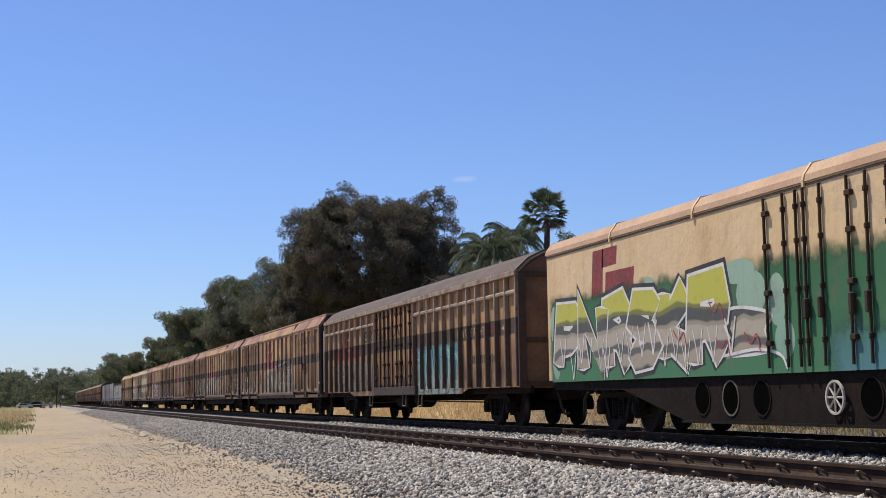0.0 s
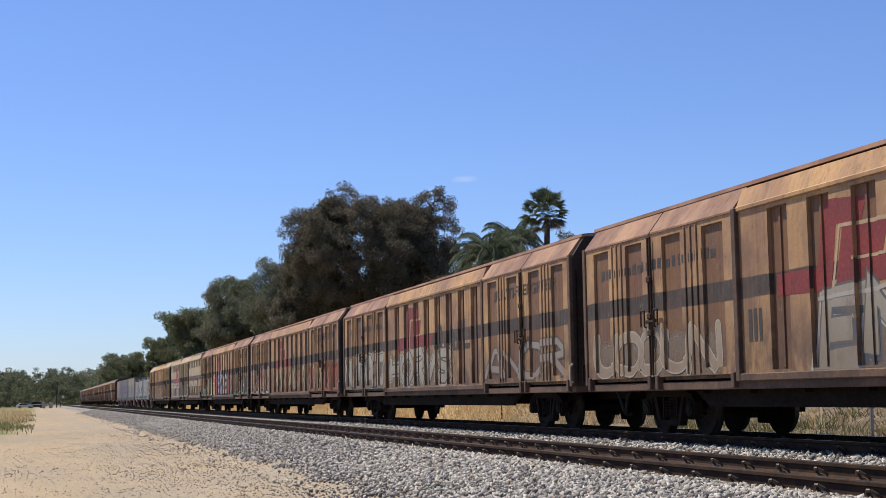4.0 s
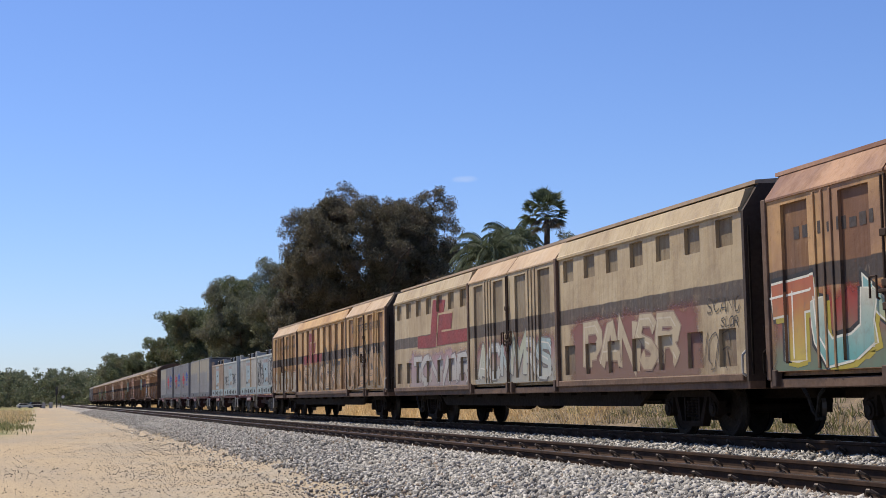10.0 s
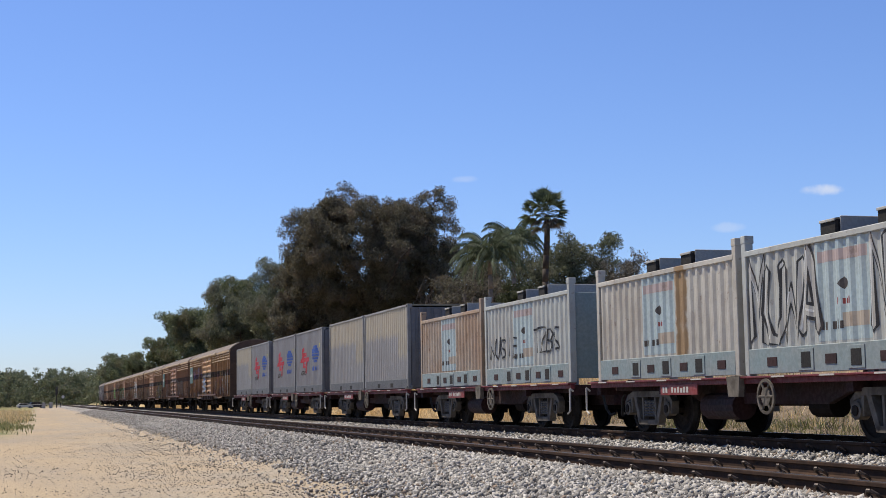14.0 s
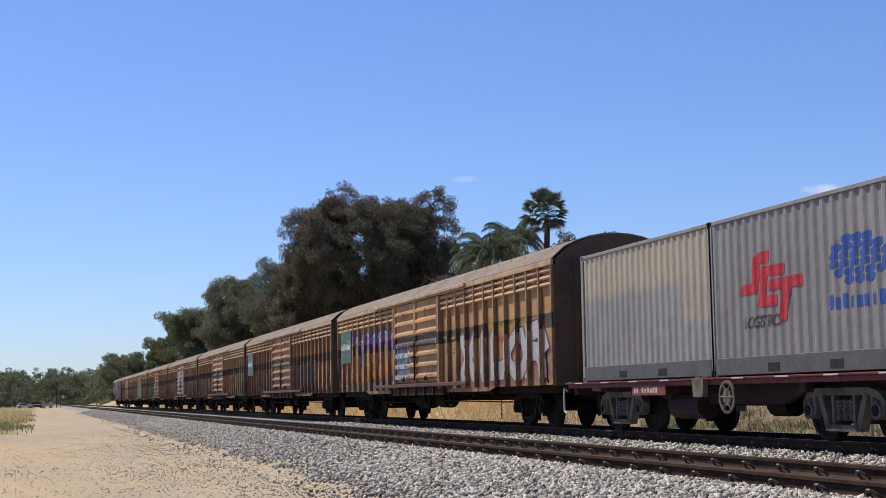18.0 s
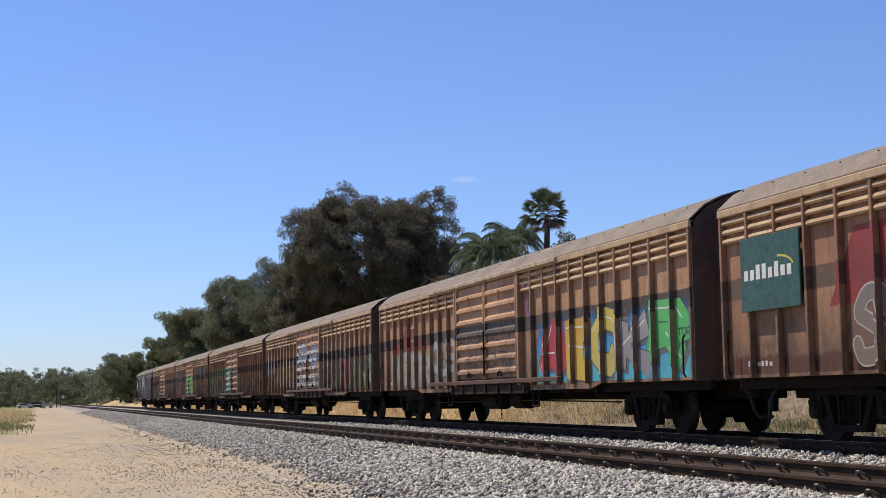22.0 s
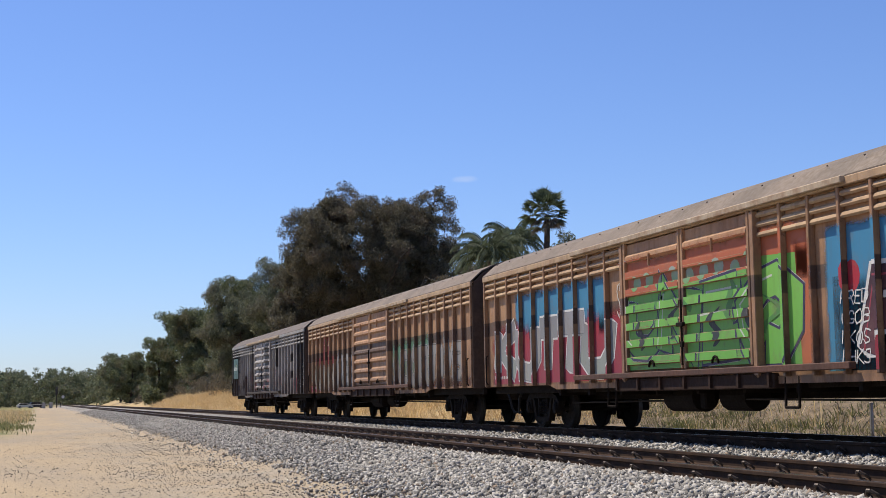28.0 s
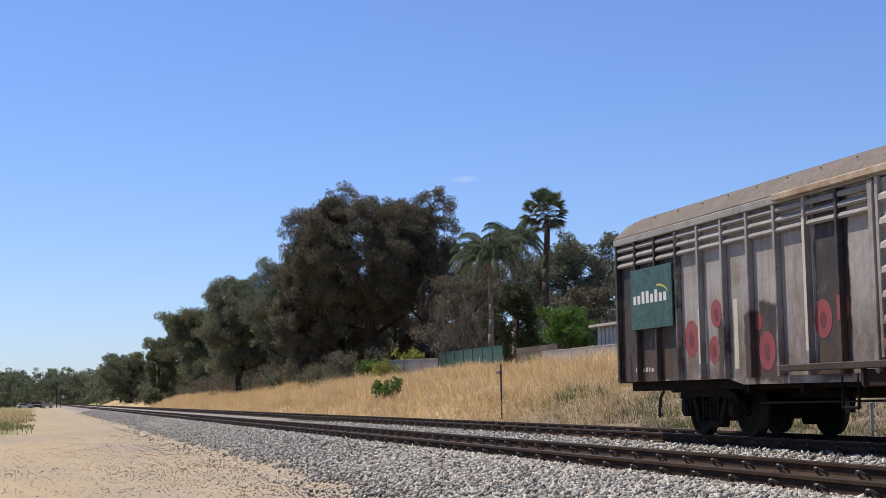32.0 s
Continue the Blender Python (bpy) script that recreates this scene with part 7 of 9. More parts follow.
def flat_wagon(s0):
    """A short red container flat: deck beams, twist locks, brake wheel, two bogies."""
    w = thing("flat_wagon", "maroon container flat wagon with white markings", "rail wagon", group="wagons of the train")
    L = 12.55
    prof = Profile(1.3)
    for s in (-1, 1):
        part("side_beam", Mesh().box(s * 1.22 - 0.05, s * 1.22 + 0.05, -0.1, L + 0.1, 0.86, 0.946, 0.006), MAROON, w)
        part("beam_flange", Mesh().box(s * 1.24 - 0.1, s * 1.24 + 0.1, -0.1, L + 0.1, 0.945, 0.975, 0.005), MAROON, w)
        part("girder", Mesh().plate([(0.3, 0.9), (0.3, 0.8), (3.6, 0.72), (4.2, 0.54), (8.3, 0.54), (8.9, 0.72), (L - 0.3, 0.8), (L - 0.3, 0.9)][::-1], s * 0.85 - 0.05, s * 0.85 + 0.05), DARK_MAROON, w, "underframe girder, maroon darkened for shade")
    part("centre_sill", Mesh().box(-0.3, 0.3, -0.1, L + 0.1, 0.5, 0.9, 0.02), DARK_MAROON, w)
    for y in (0.1, 3.1, 6.2, 9.4, 12.4):
        part("cross_bearer", Mesh().box(-1.2, 1.2, y - 0.09, y + 0.09, 0.72, 0.94), DARK_MAROON, w)
    m = Mesh()
    for i in range(9):
        if i != 4:
            part("deck_mark", Mesh().box(-1.348, -1.34, 0.45 + i * 1.4, 0.85 + i * 1.4, 0.948, 0.972), TAG_WHITE, w, "white deck edge mark")
    part("number_board", Mesh().box(-1.3, -1.28, 7.7, 9.2, 0.7, 0.88, 0.004), RED_LOGO, w, "small red board with white marks")
    bars(w, Profile(1.3), 9.1, 8.0, 0.74, 0.84, 9, TAG_WHITE, 0.004, 3)
    for y in (0.02, 6.14, 6.4, L - 0.05):
        part("twist_lock", Mesh().box(-1.3, -1.12, y - 0.08, y + 0.08, 0.96, 1.0, 0.01), IRON_PALE, w)
    part("lock_bracket", Mesh().plate([(6.05, 0.98), (6.5, 0.98), (6.45, 0.66), (6.1, 0.66)], -1.36, -1.26), IRON_PALE, w, "dusty middle locking bracket")
    wheel = part("brake_wheel", Mesh().ring((-1.36, 5.2, 0.66), "x", 0.27, 0.045, 0.03, 24), IRON_PALE, w)
    part("hub", Mesh().cyl((-1.37, 5.2, 0.66), (-1.33, 5.2, 0.66), 0.14, 14), IRON_PALE, wheel)
    for k in range(3):
        a = k * math.pi / 3
        part("spoke", Mesh().cyl((-1.36, 5.2 + 0.25 * math.cos(a), 0.66 + 0.25 * math.sin(a)), (-1.36, 5.2 - 0.25 * math.cos(a), 0.66 - 0.25 * math.sin(a)), 0.02, 6), IRON_PALE, wheel)
    part("air_tank", Mesh().cyl((-0.9, 6.8, 0.5), (-0.9, 8.0, 0.5), 0.22, 14), DARK_MAROON, w)
    part("brake_cylinder", Mesh().cyl((-0.7, 4.2, 0.52), (-0.7, 4.8, 0.52), 0.18, 12), IRON, w)
    for y in (0.0, L):
        way = -1 if y == 0 else 1
        coupler(w, y, way)
        handrail(w, [(-1.25, y + way * 0.2, 0.8), (-1.33, y + way * 0.2, 0.86), (-1.33, y + way * 0.2, 0.4), (-1.33, y + way * 0.05, 0.34)], 0.02, TAG_WHITE)
    bogie(w, s0, 2.25, "pale")
    bogie(w, s0, L - 2.25, "pale")
    return w


def corrugated(y0, y1, z0, z1, out, deep, pitch):
    """A folded sheet wall on the near side, running along y."""
    m = Mesh()
    n = int((y1 - y0) / pitch)
    p = (y1 - y0) / n
    line = []
    for i in range(n):
        a = y0 + i * p
        line += [(a, out - deep), (a + p * 0.25, out - deep), (a + p * 0.5, out), (a + p * 0.75, out)]
    line.append((y1, out - deep))
    vs = [(-d, y, z) for y, d in line for z in (z0, z1)]
    fs = [(2 * i, 2 * i + 1, 2 * i + 3, 2 * i + 2) for i in range(len(line) - 1)]
    return m.add(vs, fs, False), [(y0 + (i + 0.5) * p, y0 + (i + 0.75) * p) for i in range(n)]


def container(label, paint, rail_paint, end_paint, marks=None):
    """A twenty-foot box: folded walls, corner posts and castings, rails, fork pockets."""
    c = thing("container", label, "shipping container", group="containers on the train")
    L, W, H = 6.058, 1.219, 2.591
    wall, crests = corrugated(0.12, L - 0.12, 0.30, H - 0.06, W - 0.012, 0.026, 0.262)
    part("side_wall", wall, paint, c)
    part("side_wall", Mesh().box(W - 0.05, W - 0.012, 0.1, L - 0.1, 0.2, H - 0.06), paint, c)
    e = Mesh()
    for i in range(9):
        x = -1.1 + i * 0.245
        e.box(x, x + 0.14, 0.03, 0.075, 0.15, H - 0.1, 0.01)
    e.box(-1.12, 1.12, 0.06, 0.1, 0.15, H - 0.1)
    part("end_wall", e, end_paint, c)
    part("end_wall", Mesh().box(-1.12, 1.12, L - 0.1, L - 0.04, 0.15, H - 0.1), end_paint, c)
    for y in (0.0, L - 0.12):
        for s in (-1, 1):
            post = part("corner_post", Mesh().box(s * W - (0.1 if s > 0 else 0), s * W + (0 if s > 0 else 0.1), y, y + 0.12, 0.1, H - 0.1, 0.008), rail_paint, c)
            for z in (0.0, H - 0.118):
                cast = part("corner_casting", Mesh().box(min(s * W, s * (W - 0.16)), max(s * W, s * (W - 0.16)), y - (0.0 if y == 0 else 0.058), y + (0.178 if y == 0 else 0.12), z, z + 0.118, 0.01), rail_paint, c)
    slot = plain_dark()
    for y in (0.09, L - 0.09):
        for z in (0.06, H - 0.06):
            part("casting_slot", Mesh().box(-W - 0.004, -W + 0.002, y - 0.025, y + 0.025, z - 0.035, z + 0.035, 0.001), slot, c)
    part("top_rail", Mesh().box(-W, -W + 0.06, 0.12, L - 0.12, H - 0.075, H - 0.01, 0.006), rail_paint, c)
    part("top_rail", Mesh().box(W - 0.06, W, 0.12, L - 0.12, H - 0.075, H - 0.01, 0.006), rail_paint, c)
    part("bottom_rail", Mesh().box(-W, -W + 0.05, 0.12, L - 0.12, 0.03, 0.31, 0.006), BASE_GREY, c, "dark grey bottom rail")
    for y in (1.95, L - 2.3):
        part("fork_pocket", Mesh().box(-W - 0.004, -W + 0.002, y, y + 0.36, 0.07, 0.2, 0.001), slot, c, "dark fork pocket")
    part("roof", Mesh().box(-W + 0.02, W - 0.02, 0.05, L - 0.05, H - 0.05, H - 0.02), paint, c)
    part("floor", Mesh().box(-W + 0.03, W - 0.03, 0.05, L - 0.05, 0.05, 0.2), end_paint, c)
    prof = Folded(crests, 0.3, H - 0.06, W - 0.012, 0.026)
    if marks:
        marks(c, prof)
    return c


# near-black; on slots and fork pockets it paints the unlit inside
SLOT = []


def plain_dark():
    if not SLOT:
        SLOT.append(plain("slot_dark", (0.012, 0.012, 0.012), (0.02, 0.018, 0.016), 0.9))
    return SLOT[0]


BASE_GREY = plain("dark_base_paint", (0.11, 0.115, 0.12), (0.08, 0.082, 0.085), 0.6)
BLUE_MARK = plain("blue_mark", (0.03, 0.09, 0.42), (0.04, 0.1, 0.36), 0.5, 0, 2, 15, 0.1)
RED_MARK = plain("bright_red_mark", (0.55, 0.025, 0.04), (0.45, 0.025, 0.035), 0.5, 0, 2, 15, 0.1)


def steel_marks(c, prof):
    """Red stepped emblem with dark slanting letters, and a blue cluster with a bar of letters."""
    red = ([(.3, 1), (.51, 1), (.5, .83), (.28, .83)], [(.25, .95), (.37, .95), (.285, .42), (.165, .42)], [(0, .42), (.03, .57), (.2, .57), (.17, .42)],
           [(.38, .79), (.73, .79), (.71, .64), (.36, .64)], [(.36, .72), (.46, .72), (.4, .22), (.28, .24)], [(.3, .22), (.32, .37), (.62, .37), (.6, .22)],
           [(.47, .44), (.5, .59), (1, .6), (.98, .44)], [(.68, .46), (.82, .46), (.75, 0), (.64, 0)])
    for k, piece in enumerate(red):
        part("emblem_bar", drape([[(5.0 - u * 2.0, 0.82 + v * 1.1) for u, v in piece]], prof, 0.004 + 0.0005 * k), RED_MARK, c, "bright red stepped emblem")
    lettering(c, prof, "LOGISTICS", 4.9, 3.7, 0.75, 0.94, DARK_LETTER, 0.3)
    polys = []
    for n, z, off in ((3, 1.86, 0.03), (5, 1.745, 0.03), (6, 1.63, 0.0), (6, 1.515, 0.0), (5, 1.4, -0.03), (3, 1.285, -0.03)):
        for k in range(n):
            u = 1.5 + off + (k - (n - 1) / 2) * 0.265
            w_ = z + 0.012 * (u - 1.5)
            polys.append([(u + 0.12, w_ - 0.035), (u + 0.03, w_ - 0.065), (u - 0.11, w_ - 0.02), (u - 0.12, w_ + 0.04), (u - 0.02, w_ + 0.065), (u + 0.11, w_ + 0.025)])
    for k, piece in enumerate(polys):
        part("blue_tile", drape([piece], prof, 0.004 + 0.0004 * (k % 5)), BLUE_MARK, c)
    bars(c, prof, 2.3, 0.65, 0.9, 1.1, 9, BLUE_MARK, 0.004, 6)
    part("data_plate", drape([[(0.5, 1.82), (0.62, 1.82), (0.62, 1.98), (0.5, 1.98)]], prof, 0.004), SIGN_LIME, c)


HATCH_GREY = plain("hatch_grey", (0.5, 0.51, 0.5), (0.4, 0.4, 0.38), 0.7)


def half_container(label, paint, pale, seed, rusty=False):
    """A low open bulk container: folded sides, skirt with fork pockets, tall corner posts, lids and hoppers above."""
    r = random.Random(seed)
    c = thing("bulk_container", label, "shipping container", group="containers on the train")
    L, W = 6.058, 1.219
    base, top = 0.42, 1.92
    wall, crests = corrugated(0.16, L - 0.16, base, top, W - 0.01, 0.032, 0.285)
    part("side_wall", wall, paint, c)
    part("side_wall", Mesh().box(W - 0.06, W - 0.01, 0.1, L - 0.1, base, top), paint, c)
    part("end_wall", Mesh().box(-1.1, 1.1, 0.05, 0.1, 0.1, top, 0.01), pale, c)
    part("end_wall", Mesh().box(-1.1, 1.1, L - 0.1, L - 0.05, 0.1, top, 0.01), pale, c)
    part("skirt", Mesh().box(-W, -W + 0.05, 0.14, L - 0.14, 0.03, base, 0.008), pale, c)
    part("top_rail", Mesh().box(-W - 0.006, -W + 0.07, 0.1, L - 0.1, top - 0.04, top + 0.05, 0.01), paint, c)
    part("top_rail", Mesh().box(W - 0.07, W, 0.1, L - 0.1, top - 0.04, top + 0.05, 0.01), paint, c)
    part("load_cover", Mesh().box(-1.1, 1.1, 0.12, L - 0.12, top - 0.12, top - 0.06), plain_dark(), c)
    slot = plain_dark()
    for y in (1.4, 2.75, 4.1):
        fr = part("pocket_plate", Mesh().box(-W - 0.012, -W, y - 0.16, y + 0.28, 0.06, 0.38, 0.004), pale, c)
        part("fork_pocket", Mesh().box(-W - 0.018, -W - 0.01, y - 0.08, y + 0.18, 0.1, 0.33, 0.002), slot, fr, "dark fork pocket")
    for y in (0.65, 2.1, 3.5, 5.2):
        part("reflector_plate", Mesh().box(-W - 0.01, -W, y - 0.18, y + 0.12, 0.14, 0.28, 0.003), DARK_MAROON, c, "dull red plate")
    for y in (0.0, L - 0.14):
        for s in (-1, 1):
            post = part("corner_post", Mesh().box(s * W - (0.14 if s > 0 else 0), s * W + (0 if s > 0 else 0.14), y, y + 0.14, 0.0, 2.22, 0.01), paint, c)
            part("corner_casting", Mesh().box(s * W - (0.155 if s > 0 else 0.005), s * W + (0.005 if s > 0 else 0.155), y - 0.005, y + 0.145, 2.1, 2.225, 0.006), paint, post)
    for y in (1.95, 3.45):
        hatch = part("hatch_box", Mesh().box(-1.06, 0.78, y, y + 0.46, top - 0.02, top + 0.3, 0.03), slot, c, "black hatch box across the top")
        part("hatch_plate", Mesh().box(-1.0, 0.74, y - 0.03, y - 0.002, top - 0.02, top + 0.32, 0.008), HATCH_GREY, hatch, "pale grey end plate")
        part("hatch_rim", Mesh().box(-1.08, -1.055, y + 0.02, y + 0.44, top + 0.25, top + 0.29, 0.006), HATCH_GREY, hatch)
    prof = Folded(crests, base, top, W - 0.01, 0.032)
    sheet = part("label_panel", drape([[(2.45, base + 0.04), (3.8, base + 0.04), (3.8, top - 0.05), (2.45, top - 0.05)]], prof, 0.001), plain("label_panel_paint", (0.44, 0.55, 0.58), (0.4, 0.48, 0.5), 0.5, 0, 1.5, 15, 0.1), c, "pale blue centre panel with worn labels")
    p2 = prof
    ORANGE = sprayed((0.42, 0.36, 0.29), (0.42, 0.37, 0.31), 0, 1, 0.8)
    part("orange_label", drape([[(2.5, base + 0.22), (3.15, base + 0.22), (3.15, base + 0.42), (2.5, base + 0.42)]], p2, 0.002), ORANGE, sheet)
    bars(sheet, p2, 3.75, 3.1, base + 0.2, base + 0.34, 6, DARK_LETTER, 0.004, 5)
    part("red_label", drape([[(2.5, top - 0.34), (3.75, top - 0.34), (3.75, top - 0.18), (2.5, top - 0.18)]], p2, 0.002), sprayed((0.44, 0.36, 0.35), (0.42, 0.36, 0.35), 1, 2, 0.8), sheet)
    dia = [(3.1, 1.34), (2.95, 1.25), (3.1, 1.16), (3.25, 1.25)]
    part("diamond_label", drape([dia], p2, 0.002), DARK_LETTER, sheet)
    bars(sheet, p2, 3.3, 2.9, 0.96, 1.06, 5, RED_LOGO, 0.002, 2)
    return c, prof


# ---------- the train ----------
CARS = []      # (thing, start along the train, height above the rail)


def run(t):
    """How far the train has come after t seconds, in metres."""
    u = t / 32
    return t * (12.7466 + 0.8640 * u + 0.0418 * u * u - 0.1027 * u ** 3)


def place(ob, s0, z=0.0):
    CARS.append((ob, s0, z))
    ob.location = (FAR_MID, s0, z)


place(reefer_van(7.3), 7.3)
place(insulated_van(31.2), 31.2)

TAN, TAN2 = (0.52, 0.345, 0.165), (0.46, 0.285, 0.135)
OLD, OLD2 = (0.32, 0.19, 0.115), (0.25, 0.14, 0.09)
CREAM, CREAM2 = (0.5, 0.41, 0.27), (0.42, 0.33, 0.21)
SHOULDER = van_paint("shoulder_paint", (0.2, 0.105, 0.07), (0.42, 0.25, 0.15), None, grime=0.5, rust=0.5)
SHOULDER_PALE = van_paint("pale_shoulder_paint", (0.45, 0.32, 0.2), (0.52, 0.4, 0.27), None, grime=0.3, rust=0.4)
BAND = (2.17, 2.5)


def livery(van, prof, seed, low=True):
    """Emblem, the word on the middle panel and the words on the doors."""
    emblem(van, prof, 15.4, 11.0, 2.12, 3.38, RED_LOGO, CREAM_LINE)
    lettering(van, prof, "RAIL", 10.95, 7.45, 1.95, 2.72, DARK_LETTER, 0.25)
    lettering(van, prof, "MULTI-FREIGHTER", 5.35, 1.0, 2.97, 3.22, DARK_LETTER, 0.1)
    bars(van, prof, 22.2, 17.2, 2.92, 3.1, 20, DARK_LETTER, 0.004, seed)
    bars(van, prof, 16.2, 15.7, 1.5, 2.0, 3, DARK_LETTER, 0.004, seed)


specs = (("freight van in dirty brown with silver sprayed lettering low down", 55.3, TAN2, OLD, 0.65),
         ("freight van in faded tan with outlined silver sprayed lettering", 79.05, TAN2, OLD, 0.8),
         ("freight van in faded brown with spiky tan and red sprayed lettering", 102.9, OLD, TAN2, 0.8),
         ("freight van in tan with bright blue and red sprayed lettering", 126.6, TAN2, OLD, 0.5),
         ("freight van in clean tan with grey sketchy sprayed lettering", 174.25, TAN, TAN2, 0.35))
for i, (lab, s0, a, b, grime) in enumerate(specs):
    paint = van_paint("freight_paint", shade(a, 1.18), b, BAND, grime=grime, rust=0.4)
    # pockets: redder, dirtier copy of the paint, darkened for shade in the recess
    inner = van_paint("freight_pocket_shaded_paint", (a[0] * 0.5, a[1] * 0.43, a[2] * 0.42), (b[0] * 0.6, b[1] * 0.52, b[2] * 0.5), BAND, grime=min(1.0, grime + 0.25), rust=0.7)
    roof = (ROOF_SALMON, ROOF_SALMON, ROOF_SALMON, ROOF_SALMON, ROOF_PALE)[i]
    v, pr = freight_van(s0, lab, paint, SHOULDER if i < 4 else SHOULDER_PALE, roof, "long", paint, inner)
    livery(v, pr, i)
    place(v, s0)
    if i == 0:
        mist(v, pr, 5.9, 14.4, 1.03, 2.1, (0.25, 0.22, 0.18), (0.22, 0.18, 0.14), 0.3, 0.7)
        piece(v, pr, "ENWLUJ", 14.2, 6.4, 1.03, 2.25, [((0.34, 0.31, 0.26), (0.26, 0.22, 0.17))], (0.12, 0.115, 0.11), "block", 0.42, 0.035, (0.42, 0.4, 0.36), 0.09, None, (0.09, 0.1, 0.12), 0.55, 21)
        part("sprayed_line", drape(stroke([(14.2, 2.02), (12.6, 2.06), (11.4, 2.22), (9.4, 2.3), (8.0, 2.42), (7.9, 2.05), (7.3, 1.98), (6.1, 1.42), (6.6, 1.05)], 0.06), pr, 0.009), sprayed((0.42, 0.4, 0.36), (0.36, 0.33, 0.29), 1, 2.4, 0.4), v)
        mist(v, pr, 17.0, 22.6, 1.03, 1.9, (0.3, 0.25, 0.2), (0.26, 0.2, 0.15), 0.3, 0.6)
        piece(v, pr, "UOOUN", 22.5, 17.2, 1.05, 1.95, [((0.36, 0.3, 0.22), (0.3, 0.23, 0.16))], (0.42, 0.38, 0.32), "bubble", 0.36, 0.03, None, 0.1, None, None, 0.6, 121)
    if i == 1:
        mist(v, pr, 16.9, 22.9, 1.03, 2.15, (0.3, 0.26, 0.2), (0.24, 0.2, 0.16), 0.3, 0.75)
        piece(v, pr, "NLTOAED", 22.9, 16.9, 1.1, 2.2, [((0.42, 0.4, 0.34), (0.34, 0.31, 0.25)), ((0.38, 0.35, 0.29), (0.3, 0.26, 0.2))], (0.1, 0.09, 0.075), "block", 0.44, 0.035, (0.4, 0.37, 0.3), 0.08, None, (0.14, 0.13, 0.11), 0.45, 22)
        mist(v, pr, 8.8, 16.2, 1.03, 2.2, (0.36, 0.28, 0.18), (0.3, 0.24, 0.17), 0.35, 0.6)
        piece(v, pr, "HORVS", 16.0, 9.4, 1.05, 2.2, [((0.42, 0.39, 0.32), (0.32, 0.28, 0.22))], (0.06, 0.055, 0.05), "block", 0.42, 0.04, (0.4, 0.37, 0.3), 0.1, None, None, 0.45, 23)
        piece(v, pr, "ANOR", 5.9, 0.7, 1.05, 1.95, [((0.3, 0.27, 0.24), (0.28, 0.23, 0.19))], (0.08, 0.07, 0.06), "wild", 0.3, 0.035, None, 0.1, None, None, 0.5, 24)
    if i == 2:
        mist(v, pr, 0.2, 6.6, 1.03, 2.15, (0.34, 0.085, 0.045), (0.3, 0.12, 0.07), 0.3, 0.85)
        mist(v, pr, 6.0, 14.8, 1.03, 1.95, (0.3, 0.1, 0.07), (0.3, 0.17, 0.1), 0.4, 0.7)
        for k, word in enumerate(("VWYVXVWYVVXWVYVW", "WVVYXWVVWYVXVWVV", "YVWVVXYWVVWVYVXV")):
            piece(v, pr, word, 14.7 - 0.25 * k, 2.3 + 0.2 * k, 1.03 + 0.02 * k, 1.75 + 0.2 * k, [((0.5, 0.41, 0.24), (0.34, 0.26, 0.15)), ((0.33, 0.3, 0.18), (0.28, 0.19, 0.12)), ((0.42, 0.27, 0.15), (0.28, 0.2, 0.13)), ((0.3, 0.1, 0.07), (0.3, 0.14, 0.09))], (0.1, 0.075, 0.05), "wild", 0.44, 0.014, None, 0.1, (0.5, 0.43, 0.28) if k == 2 else None, None, 0.4, 26 + k, 0.2)
        mist(v, pr, 16.9, 22.8, 1.03, 2.15, (0.2, 0.1, 0.07), (0.34, 0.19, 0.12), 0.3, 0.7)
        piece(v, pr, "RUGASO", 22.6, 16.8, 1.06, 2.2, [((0.47, 0.22, 0.17), (0.44, 0.26, 0.16)), ((0.46, 0.3, 0.2), (0.42, 0.22, 0.15)), ((0.5, 0.36, 0.13), (0.45, 0.3, 0.13)), ((0.46, 0.2, 0.17), (0.44, 0.27, 0.17))], (0.07, 0.045, 0.04), "bubble", 0.46, 0.035, (0.42, 0.42, 0.41), 0.13, (0.5, 0.46, 0.4), None, 0.35, 27)
    if i == 3:
        mist(v, pr, 0.08, 3.05, 1.03, 2.0, (0.09, 0.12, 0.2), (0.1, 0.2, 0.21), 0.22, 0.95)
        piece(v, pr, "OO", 2.8, 0.3, 1.06, 1.95, [((0.12, 0.17, 0.23), (0.12, 0.22, 0.22))], (0.08, 0.13, 0.17), "bubble", 0.5, 0.05, None, 0.1, None, None, 0.3, 28)
        patch(v, pr, [(2.55, 1.42), (2.2, 1.42), (2.25, 1.6), (2.5, 1.58)], 0.012, TAG_WHITE)
        mist(v, pr, 7.6, 16.3, 1.03, 2.45, (0.36, 0.03, 0.035), (0.3, 0.035, 0.04), 0.25, 0.97)
        piece(v, pr, "82B", 14.1, 9.3, 1.06, 2.4, [((0.16, 0.2, 0.38), (0.4, 0.3, 0.36)), ((0.42, 0.5, 0.55), (0.3, 0.38, 0.46)), ((0.3, 0.46, 0.66), (0.36, 0.4, 0.42))], (0.03, 0.03, 0.04), "bubble", 0.42, 0.04, (0.02, 0.03, 0.03), 0.1, (0.8, 0.82, 0.84), None, 0.2, 29, 0.02, 0.0)
        for y, z, k in ((12.45, 2.3, 0.22), (12.6, 2.22, 0.3)):
            star = [stroke([(y - k * math.cos(a), z - k * math.sin(a)), (y + k * math.cos(a), z + k * math.sin(a))], 0.03) for a in (0.1, 0.9, 1.57, 2.3)]
            part("painted_star", drape([p for g in star for p in g], pr, 0.011), sprayed(WHITE, WHITE, 1, 2, 0.15), v)
